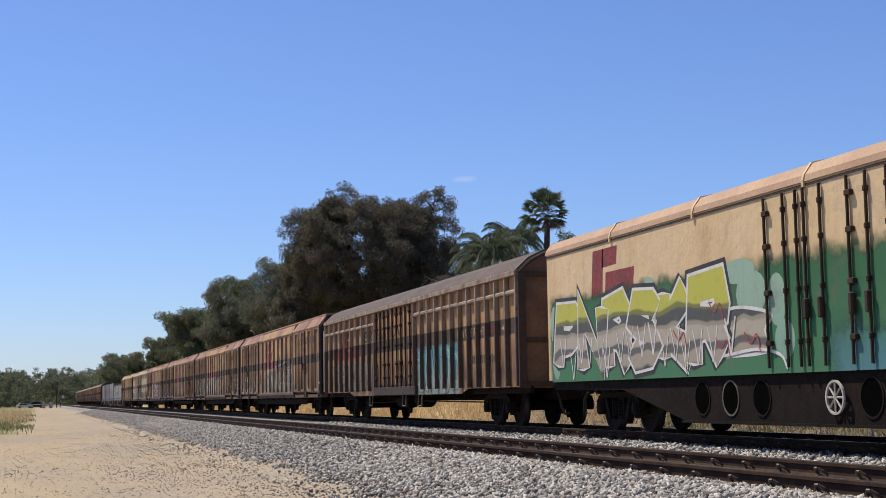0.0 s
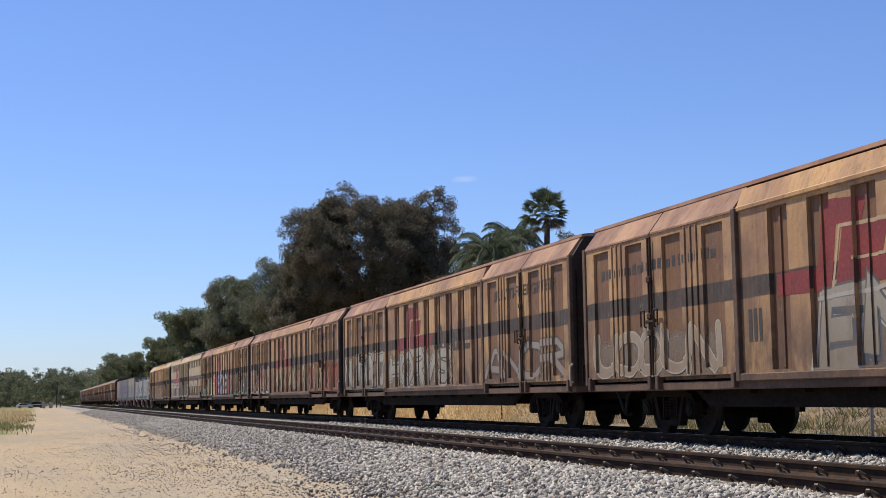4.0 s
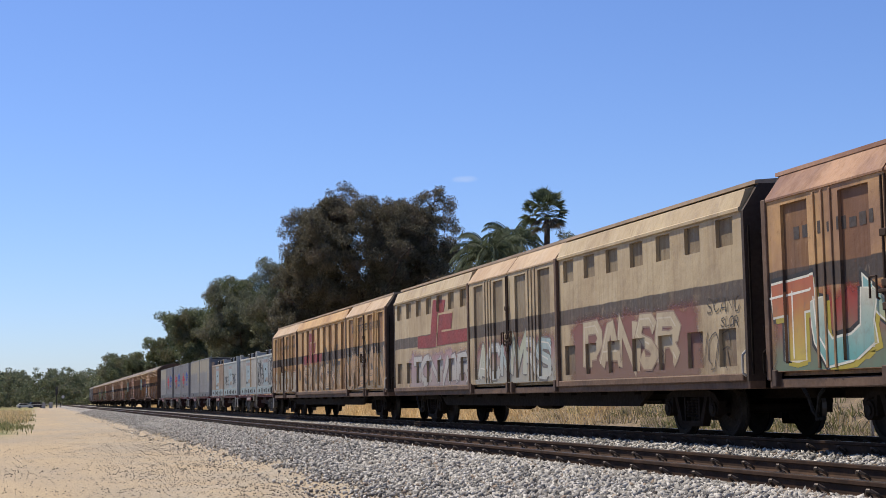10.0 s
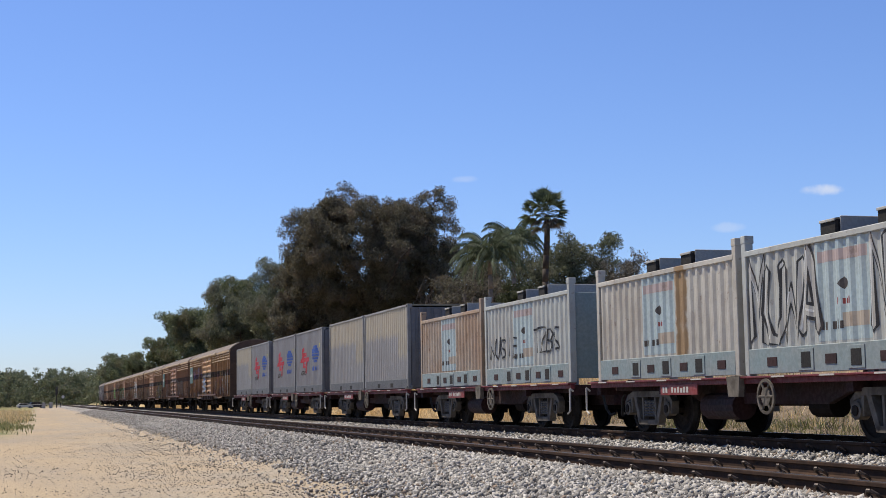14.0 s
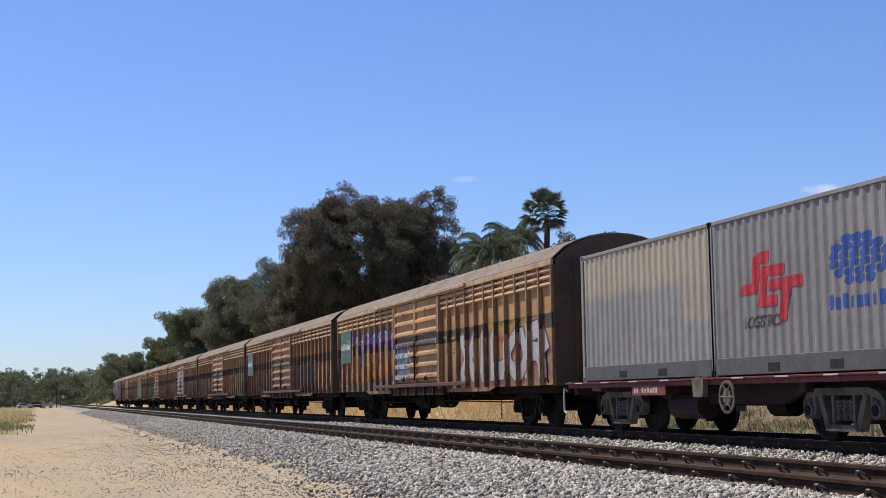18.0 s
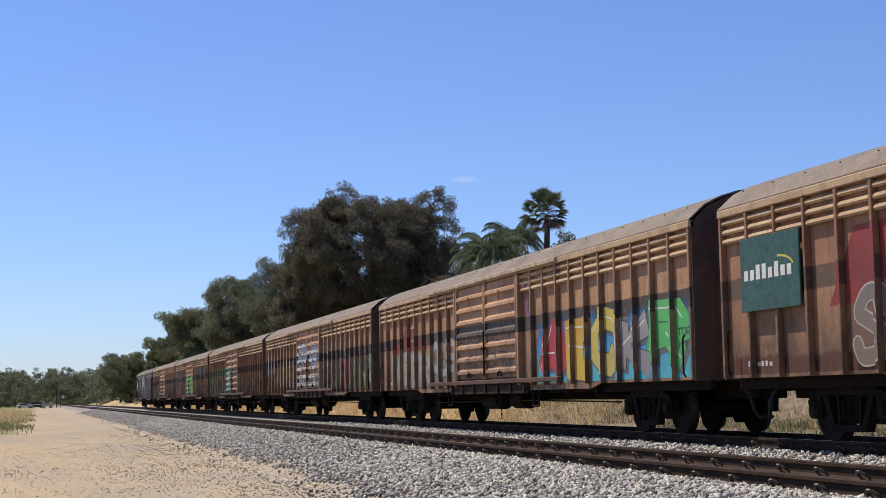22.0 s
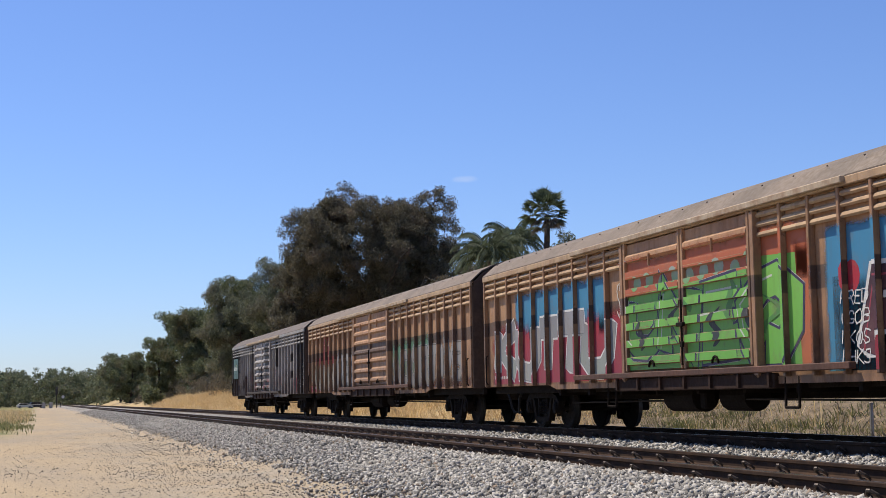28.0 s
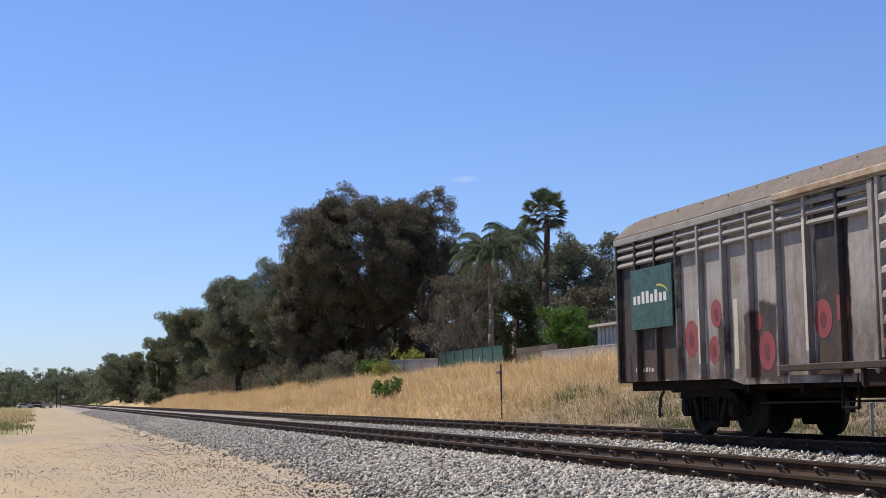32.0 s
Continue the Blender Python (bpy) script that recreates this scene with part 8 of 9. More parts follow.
        for y, z in ((15.9, 2.28), (13.95, 2.1), (14.0, 1.85), (10.1, 2.1), (9.35, 2.2), (9.5, 2.0)):
            part("painted_drop", drape([disc((y, z), 0.09, 10, 0.13)], pr, 0.0115), sprayed(WHITE, WHITE, 1, 2, 0.15), v)
        mist(v, pr, 3.0, 8.6, 1.03, 2.3, (0.05, 0.17, 0.06), (0.07, 0.22, 0.1), 0.3, 0.95)
        piece(v, pr, "KIMION", 8.2, 3.2, 1.04, 2.35, [((0.28, 0.15, 0.08), (0.26, 0.13, 0.07)), ((0.32, 0.19, 0.11), (0.24, 0.11, 0.06))], (0.68, 0.7, 0.64), "block", 0.46, 0.03, (0.025, 0.03, 0.025), 0.09, (0.36, 0.24, 0.16), None, 0.22, 30, 0.03, 0.3)
        mist(v, pr, 16.0, 22.9, 1.03, 2.2, (0.36, 0.04, 0.04), (0.16, 0.22, 0.16), 0.3, 0.9)
        piece(v, pr, "TUNICE", 22.85, 15.1, 1.03, 2.3, [((0.42, 0.13, 0.07), (0.5, 0.42, 0.1)), ((0.55, 0.52, 0.44), (0.13, 0.36, 0.36)), ((0.2, 0.4, 0.42), (0.5, 0.4, 0.12)), ((0.4, 0.46, 0.46), (0.3, 0.34, 0.12)), ((0.12, 0.36, 0.28), (0.5, 0.45, 0.38))], (0.68, 0.68, 0.6), "block", 0.5, 0.035, (0.03, 0.03, 0.03), 0.1, (0.75, 0.74, 0.68), (0.4, 0.33, 0.05), 0.22, 31, 0.06)
    if i == 4:
        mist(v, pr, 0.3, 6.6, 1.03, 2.55, (0.2, 0.2, 0.185), (0.26, 0.21, 0.15), 0.5, 0.8)
        piece(v, pr, "MRDAN", 6.5, 0.4, 1.04, 2.35, [((0.44, 0.3, 0.18), (0.44, 0.28, 0.16))], (0.1, 0.095, 0.085), "wild", 0.5, 0.04, None, 0.1, None, None, 0.3, 32, 0.1, 0.25, None, (0.13, 0.12, 0.11))
        mist(v, pr, 7.3, 15.4, 1.03, 2.3, (0.25, 0.245, 0.225), (0.42, 0.3, 0.19), 0.5, 0.7)
        piece(v, pr, "SWUCEN", 14.9, 8.0, 1.04, 2.1, [((0.5, 0.37, 0.24), (0.47, 0.33, 0.2))], (0.085, 0.08, 0.075), "wild", 0.5, 0.05, None, 0.1, None, None, 0.35, 33, 0.1, 0.12, None, (0.12, 0.11, 0.1))
        flicks(v, pr, 14.9, 7.8, 1.05, 2.2, ((0.09, 0.085, 0.08), (0.4, 0.17, 0.08), (0.2, 0.2, 0.19)), 15, 331, 0.05)
        mist(v, pr, 16.4, 22.95, 1.03, 2.12, (0.42, 0.25, 0.17), (0.3, 0.25, 0.19), 0.5, 0.7)
        piece(v, pr, "JUNDAE", 22.7, 16.6, 1.03, 1.98, [((0.34, 0.31, 0.25), (0.32, 0.27, 0.21))], (0.11, 0.1, 0.09), "wild", 0.66, 0.035, (0.38, 0.22, 0.16), 0.06, None, None, 0.5, 34)
        flicks(v, pr, 22.5, 17.0, 1.05, 2.0, ((0.1, 0.095, 0.085), (0.3, 0.28, 0.24)), 9, 341, 0.04)

paint = van_paint("cream_van_paint", CREAM, CREAM2, (2.17, 2.48), (0.085, 0.07, 0.06), 0.35, 0.3)
# cream pockets: same paint darkened to put recess shade into it
inner = van_paint("cream_pocket_shaded_paint", shade(CREAM, 0.55), shade(CREAM2, 0.5), (2.17, 2.48), (0.085, 0.07, 0.06), 0.55, 0.5)
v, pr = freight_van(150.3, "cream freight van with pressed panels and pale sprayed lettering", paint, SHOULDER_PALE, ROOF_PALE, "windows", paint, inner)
place(v, 150.3)
mist(v, pr, 1.6, 7.8, 1.03, 2.35, (0.26, 0.1, 0.1), (0.24, 0.15, 0.12), 0.35, 0.8)
piece(v, pr, "PANSR", 6.9, 2.5, 1.1, 2.2, [((0.47, 0.4, 0.28), (0.42, 0.34, 0.23))], (0.27, 0.19, 0.14), "block", 0.42, 0.03, None, 0.1, (0.55, 0.49, 0.38), None, 0.25, 41)
tag(v, pr, "SCANC", 1.4, 0.2, 2.02, 2.25, (0.05, 0.045, 0.04), 0.022, 42)
tag(v, pr, "SLOR", 0.9, 0.3, 1.78, 1.92, (0.05, 0.045, 0.04), 0.02, 45)
tag(v, pr, "VOR", 1.75, 0.7, 1.15, 1.7, (0.08, 0.07, 0.06), 0.024, 46)
mist(v, pr, 8.4, 14.5, 1.03, 2.2, (0.33, 0.15, 0.16), (0.38, 0.38, 0.34), 0.35, 0.85)
piece(v, pr, "ACNMRS", 14.2, 8.8, 1.03, 2.1, [((0.4, 0.43, 0.32), (0.42, 0.43, 0.38)), ((0.42, 0.44, 0.44), (0.4, 0.42, 0.4)), ((0.3, 0.4, 0.42), (0.42, 0.43, 0.4))], (0.15, 0.14, 0.13), "block", 0.46, 0.035, None, 0.1, (0.6, 0.6, 0.56), None, 0.25, 43)
mist(v, pr, 14.9, 21.4, 1.03, 2.1, (0.45, 0.3, 0.35), (0.36, 0.3, 0.3), 0.4, 0.85)
piece(v, pr, "TONVAR", 20.7, 15.1, 1.04, 1.95, [((0.44, 0.43, 0.42), (0.38, 0.36, 0.34))], (0.17, 0.14, 0.14), "block", 0.46, 0.035, None, 0.1, None, None, 0.25, 44)
emblem(v, pr, 20.2, 14.9, 2.1, 3.4, RED_LOGO, CREAM_LINE, 0.009)

# container flats
PALE_BLUE = van_paint("pale_blue_paint", (0.46, 0.5, 0.495), (0.45, 0.465, 0.445), None, grime=0.14, rust=0.35)
DUSTY = van_paint("dusty_paint", (0.55, 0.54, 0.495), (0.47, 0.45, 0.4), None, grime=0.16, rust=0.5, patches=((1.95, 2.35, 0.2, 2.0, (0.33, 0.225, 0.12)),))
RUSTY = van_paint("rusty_paint", (0.42, 0.3, 0.21), (0.45, 0.39, 0.32), None, grime=0.25, rust=0.8)
TEAL = plain("teal_skirt", (0.235, 0.31, 0.325), (0.28, 0.315, 0.315), 0.6, 0, 1.6, 16, 0.15)
GREY_BOX = van_paint("grey_container_paint", (0.26, 0.263, 0.278), (0.235, 0.236, 0.247), None, grime=0.1, rust=0.15)
WHITE_BOX = van_paint("white_container_paint", (0.32, 0.325, 0.33), (0.3, 0.305, 0.31), None, grime=0.12, rust=0.2, patches=((-0.5, 6.6, 1.7, 2.9, (0.43, 0.39, 0.31)), (-0.5, 1.3, 1.0, 2.9, (0.41, 0.38, 0.31))), soft=0.12)
RAIL_GREY = plain("grey_rail", (0.3, 0.3, 0.3), (0.22, 0.22, 0.22), 0.6)
END_GREY = plain("grey_container_end", (0.2, 0.2, 0.215), (0.15, 0.15, 0.16), 0.6)
CAR_STARTS = (198.35, 212.25, 226.2, 240.1, 254.0)
for k, s0 in enumerate(CAR_STARTS):
    place(flat_wagon(s0), s0)
for k, (s, lab, p) in enumerate(((198.4, "pale blue open bulk container with black scrawls", PALE_BLUE), (204.65, "dusty white open bulk container streaked with rust", DUSTY),
                                 (212.25, "pale blue open bulk container with dark scrawls", PALE_BLUE), (218.6, "rusty brown open bulk container", RUSTY))):
    c, pr = half_container(lab, p, TEAL, 70 + k)
    place(c, s, 0.976)
    if k == 0:
        piece(c, pr, "MUWA", 5.85, 3.75, 0.46, 1.8, [((0.46, 0.47, 0.46), (0.38, 0.38, 0.35))], (0.025, 0.025, 0.025), "wild", 0.4, 0.05, None, 0.1, (0.6, 0.62, 0.62), None, 0.3, 75 + k, 0.08)
        piece(c, pr, "NIRWN", 2.35, 0.3, 0.46, 1.85, [((0.44, 0.45, 0.44), (0.37, 0.36, 0.33))], (0.025, 0.025, 0.025), "wild", 0.4, 0.05, None, 0.1, (0.6, 0.62, 0.62), None, 0.3, 77 + k, 0.08)
    if k == 2:
        tag(c, pr, "NUSIE", 5.7, 3.6, 0.68, 1.12, BLACK, 0.05, 79)
        tag(c, pr, "TZBS", 2.4, 0.7, 0.72, 1.22, BLACK, 0.05, 80)
for s, lab, p, mk in ((226.2, "white container with faded cream upper half", WHITE_BOX, None), (232.45, "white container with faded cream upper half", WHITE_BOX, None),
                      (240.1, "grey container with a red emblem and blue cluster", GREY_BOX, steel_marks), (246.4, "grey container with a red emblem and blue cluster", GREY_BOX, steel_marks),
                      (253.95, "grey container with a red emblem and blue cluster", GREY_BOX, steel_marks), (259.85, "white container with faded cream upper half", WHITE_BOX, None)):
    place(container(lab, p, RAIL_GREY, END_GREY, mk), s, 0.976)

# louvred vans
L_TAN = ((0.51, 0.305, 0.145), (0.4, 0.22, 0.105))
L_DULL = ((0.48, 0.285, 0.16), (0.385, 0.215, 0.12))
SLAT_TAN = van_paint("louvre_paint", (0.54, 0.39, 0.24), (0.46, 0.31, 0.19), None, grime=0.5, rust=0.45)
SLAT_GREY = van_paint("louvre_grey_paint", (0.36, 0.35, 0.34), (0.3, 0.29, 0.28), None, grime=0.4, rust=0.3)
RUST_SILL = plain("rusty_sill", (0.13, 0.06, 0.04), (0.085, 0.045, 0.032), 0.8, 0, 1.5, 14, 0.3)
LSPEC = (("brown louvred van with outlined silver lettering and a green sign", 266.9, 0.5, (20.45, 22.25, 1.95, 3.07)),
         ("brown louvred van with dark sprayed lettering and a green sign", 291.1, 0.72, (20.45, 22.25, 1.95, 3.07)),
         ("tan louvred van with a rainbow of sprayed letters", 315.2, 0.65, None),
         ("tan louvred van with silver, green and red sprayed lettering", 339.45, 0.65, None),
         ("reddish-brown louvred van with beige and green sprayed lettering", 363.6, 0.75, None),
         ("louvred van covered in blue, red and green sprayed paint", 387.75, 0.55, None),
         ("tan louvred van with grey sprayed lettering", 411.85, 0.55, None),
         ("silver-grey louvred van with black patches and red spots", 435.85, 0.5, (20.43, 22.22, 1.88, 2.97)))
SPOTS = ((19.99, 1.64, .27), (19.04, 2.01, .2), (19.15, 1.42, .2), (17.62, 1.8, .12), (17.38, 1.35, .26), (15.73, 1.74, .24),
         (15.19, 1.86, .16), (14.31, 1.51, .12), (7.92, 1.98, .24), (7.96, 1.49, .18), (6.39, 1.55, .2), (4.56, 1.34, .24),
         (3.65, 2.13, .18), (3.79, 1.54, .18), (2.95, 1.34, .12), (2.3, 1.36, .28), (11.04, 1.36, .2), (13.91, 1.38, .22), (9.58, 1.52, .2), (7.14, 1.71, .14))
for i, (lab, s0, grime, sign) in enumerate(LSPEC):
    if i < 7:
        a, b = L_TAN if i == 0 else L_DULL if i not in (1, 4) else ((0.4, 0.22, 0.125), (0.33, 0.17, 0.095))
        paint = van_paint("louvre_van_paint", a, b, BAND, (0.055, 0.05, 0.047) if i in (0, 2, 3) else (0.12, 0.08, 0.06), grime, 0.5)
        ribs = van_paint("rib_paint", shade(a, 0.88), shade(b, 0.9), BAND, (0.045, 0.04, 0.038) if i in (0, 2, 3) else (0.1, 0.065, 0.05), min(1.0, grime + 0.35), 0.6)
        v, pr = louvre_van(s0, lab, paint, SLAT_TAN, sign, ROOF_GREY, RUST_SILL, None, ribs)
    else:
        blk = (0.045, 0.04, 0.04)
        paint = van_paint("silver_van_paint", (0.42, 0.395, 0.38), (0.34, 0.315, 0.3), None, grime=0.55, rust=0.35,
                          patches=((0.0, 2.2, 0.9, 3.5, blk), (3.0, 4.0, 1.6, 1.95, blk), (3.1, 3.9, 2.4, 2.75, blk), (7.0, 7.9, 2.2, 3.5, blk), (9.5, 11.0, 0.9, 3.4, blk), (12.4, 13.0, 1.0, 2.4, blk), (15.0, 15.9, 0.9, 3.5, blk), (17.5, 18.1, 0.9, 1.9, blk), (20.35, 23.3, 0.9, 3.6, blk), (18.6, 19.0, 0.9, 2.0, blk), (16.9, 17.6, 0.9, 2.1, blk)))
        v, pr = louvre_van(s0, lab, paint, SLAT_GREY, sign, ROOF_SOOTY, END_BROWN)
    place(v, s0)
    if i in (1, 3, 6):
        mist(v, pr, 14.3, 22.95, 1.0, 1.32, (0.15, 0.06, 0.048), (0.13, 0.055, 0.045), 0.12, 0.6)
        mist(v, pr, 0.1, 8.9, 1.0, 1.28, (0.15, 0.06, 0.048), (0.13, 0.055, 0.045), 0.12, 0.6)
    if i == 0:
        piece(v, pr, "XILOR", 7.3, 0.7, 1.0, 2.4, [(SILVER, (0.4, 0.4, 0.41))], (0.05, 0.035, 0.04), "wild", 0.56, 0.03, (0.4, 0.16, 0.17), 0.075, (0.6, 0.6, 0.6), (0.2, 0.03, 0.045), 0.3, 81, 0.06)
        mist(v, pr, 1.2, 5.0, 1.9, 2.62, (0.55, 0.42, 0.1), (0.4, 0.06, 0.07), 0.3, 0.8, True)
        mist(v, pr, 14.2, 22.95, 1.25, 3.02, (0.09, 0.2, 0.56), (0.16, 0.12, 0.3), 0.3, 0.97)
        part("sprayed_line", drape([q for k in range(2) for q in stroke(smooth_line([(22.7 - n * 0.62, 2.5 + 0.17 * math.sin(n * 1.9 + k) + 0.16 * k) for n in range(14)]), 0.17 - 0.09 * k)], pr, 0.0016), sprayed((0.46, 0.2, 0.52), (0.36, 0.14, 0.5), 1.5, 3, 0.12), v)
        part("sprayed_line", drape(stroke(smooth_line([(22.75 - n * 0.48, 2.72 + 0.16 * math.sin(n * 2.3)) for n in range(18)]), 0.05), pr, 0.0031), sprayed((0.42, 0.66, 0.85), (0.4, 0.62, 0.8), 1.5, 3, 0.12), v)
        mist(v, pr, 14.4, 22.3, 1.0, 1.42, (0.2, 0.2, 0.2), (0.17, 0.17, 0.17), 0.18, 0.97)
        piece(v, pr, "ARUESAN", 22.2, 14.4, 1.2, 2.5, [((0.42, 0.2, 0.06), (0.5, 0.2, 0.04)), ((0.5, 0.28, 0.1), (0.46, 0.17, 0.04))], (0.06, 0.045, 0.02), "wild", 0.6, 0.025, (0.36, 0.2, 0.12), 0.05, (0.62, 0.56, 0.48), None, 0.3, 82, 0.08)
        flicks(v, pr, 22.2, 14.5, 1.15, 2.5, ((0.5, 0.24, 0.08), (0.6, 0.45, 0.3), (0.2, 0.07, 0.03), (0.44, 0.17, 0.04)), 24, 821, 0.05)
        flicks(v, pr, 14.5, 12.3, 1.1, 2.3, ((0.4, 0.55, 0.72), (0.2, 0.32, 0.6), (0.55, 0.62, 0.68)), 9, 822, 0.06)
        mist(v, pr, 12.7, 14.3, 1.2, 2.3, (0.16, 0.24, 0.55), (0.4, 0.42, 0.46), 0.3, 0.9)
        piece(v, pr, "NK", 14.1, 12.4, 1.2, 2.15, [((0.36, 0.46, 0.62), (0.4, 0.45, 0.5))], (0.1, 0.12, 0.2), "wild", 0.4, 0.03, None, 0.1, (0.6, 0.66, 0.74), None, 0.35, 83)
        piece(v, pr, "DG", 9.3, 7.5, 1.9, 2.35, [((0.42, 0.32, 0.1), (0.4, 0.28, 0.1))], (0.12, 0.1, 0.05), "wild", 0.2, 0.02, None, 0.1, None, None, 0.4, 184)
    if i == 1:
        mist(v, pr, 0.1, 3.3, 1.0, 2.15, (0.4, 0.25, 0.17), (0.38, 0.21, 0.14), 0.2, 0.75)
        piece(v, pr, "NEDA", 3.2, 0.15, 1.05, 2.1, [((0.46, 0.29, 0.2), (0.42, 0.25, 0.17))], (0.2, 0.12, 0.09), "wild", 0.46, 0.03, None, 0.1, None, None, 0.35, 84)
        mist(v, pr, 3.4, 8.6, 1.12, 2.4, (0.085, 0.085, 0.085), (0.1, 0.09, 0.085), 0.12, 0.95)
        piece(v, pr, "SLAHOR", 8.4, 3.45, 1.18, 2.36, [((0.085, 0.085, 0.09), (0.11, 0.1, 0.1))], (0.46, 0.46, 0.44), "block", 0.6, 0.025, None, 0.1, None, None, 0.3, 85)
        for k in range(9):
            tag(v, pr, "ITHNEXLFE"[k], 8.1 - k * 0.5, 7.85 - k * 0.5, 1.5 + 0.28 * (k % 3), 1.68 + 0.28 * (k % 3), (0.46, 0.46, 0.44), 0.022, 185 + k)
        mist(v, pr, 14.3, 19.5, 1.0, 2.1, (0.22, 0.15, 0.12), (0.24, 0.13, 0.1), 0.3, 0.7)
        piece(v, pr, "SHAVNC", 19.2, 14.3, 1.0, 2.1, [((0.19, 0.17, 0.16), (0.22, 0.15, 0.12))], (0.42, 0.4, 0.38), "bubble", 0.42, 0.028, None, 0.1, None, None, 0.45, 86)
        part("emblem", drape([[(19.9, 1.9), (18.6, 1.9), (18.3, 2.95), (19.2, 2.95)], [(18.5, 1.9), (16.9, 1.9), (16.9, 2.4), (18.4, 2.4)]], pr, 0.0012), RED_LOGO, v, "faded red emblem")
    if i == 2:
        mist(v, pr, 0.0, 8.3, 1.0, 2.4, (0.05, 0.2, 0.5), (0.08, 0.42, 0.56), 0.4, 0.97)
        piece(v, pr, "AECKR", 7.7, 0.35, 1.02, 2.42, [((0.34, 0.04, 0.05), (0.44, 0.05, 0.06)), ((0.5, 0.3, 0.05), (0.6, 0.42, 0.06)), ((0.56, 0.44, 0.08), (0.5, 0.42, 0.12)), ((0.3, 0.3, 0.31), (0.24, 0.24, 0.25)), ((0.1, 0.46, 0.14), (0.07, 0.4, 0.11))], (0.07, 0.07, 0.09), "block", 0.58, 0.025, None, 0.1, (0.62, 0.64, 0.6), (0.12, 0.13, 0.15), 0.15, 87, 0.07)
        tag(v, pr, "TOPE", 0.8, 0.1, 1.72, 1.84, (0.05, 0.05, 0.06), 0.018, 187)
        tag(v, pr, "KIM", 0.75, 0.15, 1.5, 1.62, (0.05, 0.05, 0.06), 0.018, 188)
        emblem(v, pr, 21.3, 17.4, 2.05, 3.1, RED_LOGO, CREAM_LINE)
        mist(v, pr, 14.4, 21.7, 1.0, 1.95, (0.28, 0.26, 0.23), (0.24, 0.2, 0.17), 0.35, 0.75)
        piece(v, pr, "WEER", 21.4, 17.3, 1.0, 2.1, [((0.36, 0.36, 0.34), (0.3, 0.28, 0.25))], (0.14, 0.13, 0.12), "wild", 0.46, 0.03, (0.4, 0.35, 0.1), 0.07, None, None, 0.4, 88)
        piece(v, pr, "OLB", 16.9, 14.5, 1.3, 2.35, [((0.37, 0.38, 0.38), (0.32, 0.32, 0.31))], (0.12, 0.11, 0.1), "bubble", 0.44, 0.03, None, 0.1, None, None, 0.35, 188)
        tag(v, pr, "AUNORCALIT", 14.0, 9.6, 2.05, 2.2, BLACK, 0.03, 189)
        tag(v, pr, "AMOR", 13.6, 9.9, 1.42, 1.75, BLACK, 0.03, 190)
        tag(v, pr, "SO", 9.0, 8.4, 2.55, 3.2, (0.2, 0.1, 0.3), 0.045, 191)
        tag(v, pr, "EML", 22.6, 21.9, 2.45, 2.85, (0.1, 0.09, 0.08), 0.03, 192)
    if i == 3:
        mist(v, pr, 0.1, 9.0, 1.0, 2.35, (0.1, 0.105, 0.1), (0.17, 0.17, 0.12), 0.35, 0.85)
        piece(v, pr, "EIUNYXWA", 9.0, 0.2, 1.0, 2.2, [((0.12, 0.15, 0.12), (0.17, 0.2, 0.1)), ((0.1, 0.2, 0.16), (0.2, 0.22, 0.1)), ((0.09, 0.1, 0.1), (0.12, 0.16, 0.1))], (0.5, 0.5, 0.44), "wild", 0.5, 0.022, None, 0.1, None, None, 0.4, 90, 0.1)
        mist(v, pr, 4.3, 6.2, 1.1, 2.4, (0.1, 0.26, 0.3), (0.3, 0.3, 0.1), 0.4, 0.6)
        flicks(v, pr, 8.9, 0.3, 1.05, 2.45, ((0.62, 0.62, 0.52), (0.07, 0.09, 0.085), (0.16, 0.3, 0.2), (0.56, 0.55, 0.4)), 34, 901, 0.07)
        part("sprayed_letter", drape(stroke(smooth_line([(4.75, 1.95), (4.15, 1.65), (3.65, 1.3)]), 0.44) + stroke(smooth_line([(3.6, 1.98), (4.15, 1.65), (4.65, 1.3)]), 0.44), pr, 0.0098), sprayed((0.4, 0.07, 0.11), (0.34, 0.06, 0.09), 1, 2, 0.45), v, "bright red crossed strokes")
        piece(v, pr, "ERNS", 14.0, 9.5, 1.86, 2.92, [((0.52, 0.54, 0.58), (0.5, 0.52, 0.56))], (0.05, 0.05, 0.055), "bubble", 0.56, 0.045, None, 0.1, None, None, 0.2, 91)
        mist(v, pr, 7.6, 14.4, 1.0, 1.72, (0.12, 0.12, 0.12), (0.36, 0.35, 0.33), 0.25, 0.9)
        piece(v, pr, "INONOS", 14.2, 9.9, 1.12, 1.72, [((0.6, 0.6, 0.58), (0.5, 0.5, 0.48))], (0.04, 0.04, 0.04), "bubble", 0.5, 0.03, None, 0.1, None, None, 0.25, 92)
        piece(v, pr, "SN", 9.3, 7.2, 1.02, 2.05, [((0.11, 0.11, 0.11), (0.13, 0.12, 0.12))], (0.62, 0.62, 0.6), "bubble", 0.5, 0.03, None, 0.1, None, None, 0.25, 192)
        mist(v, pr, 14.9, 20.6, 1.0, 2.6, (0.11, 0.14, 0.2), (0.34, 0.16, 0.13), 0.3, 0.9)
        piece(v, pr, "RIASE", 20.1, 15.2, 1.2, 2.48, [((0.54, 0.44, 0.27), (0.48, 0.4, 0.26))], (0.16, 0.08, 0.07), "block", 0.5, 0.03, (0.33, 0.07, 0.06), 0.08, (0.6, 0.54, 0.42), (0.14, 0.15, 0.2), 0.2, 93)
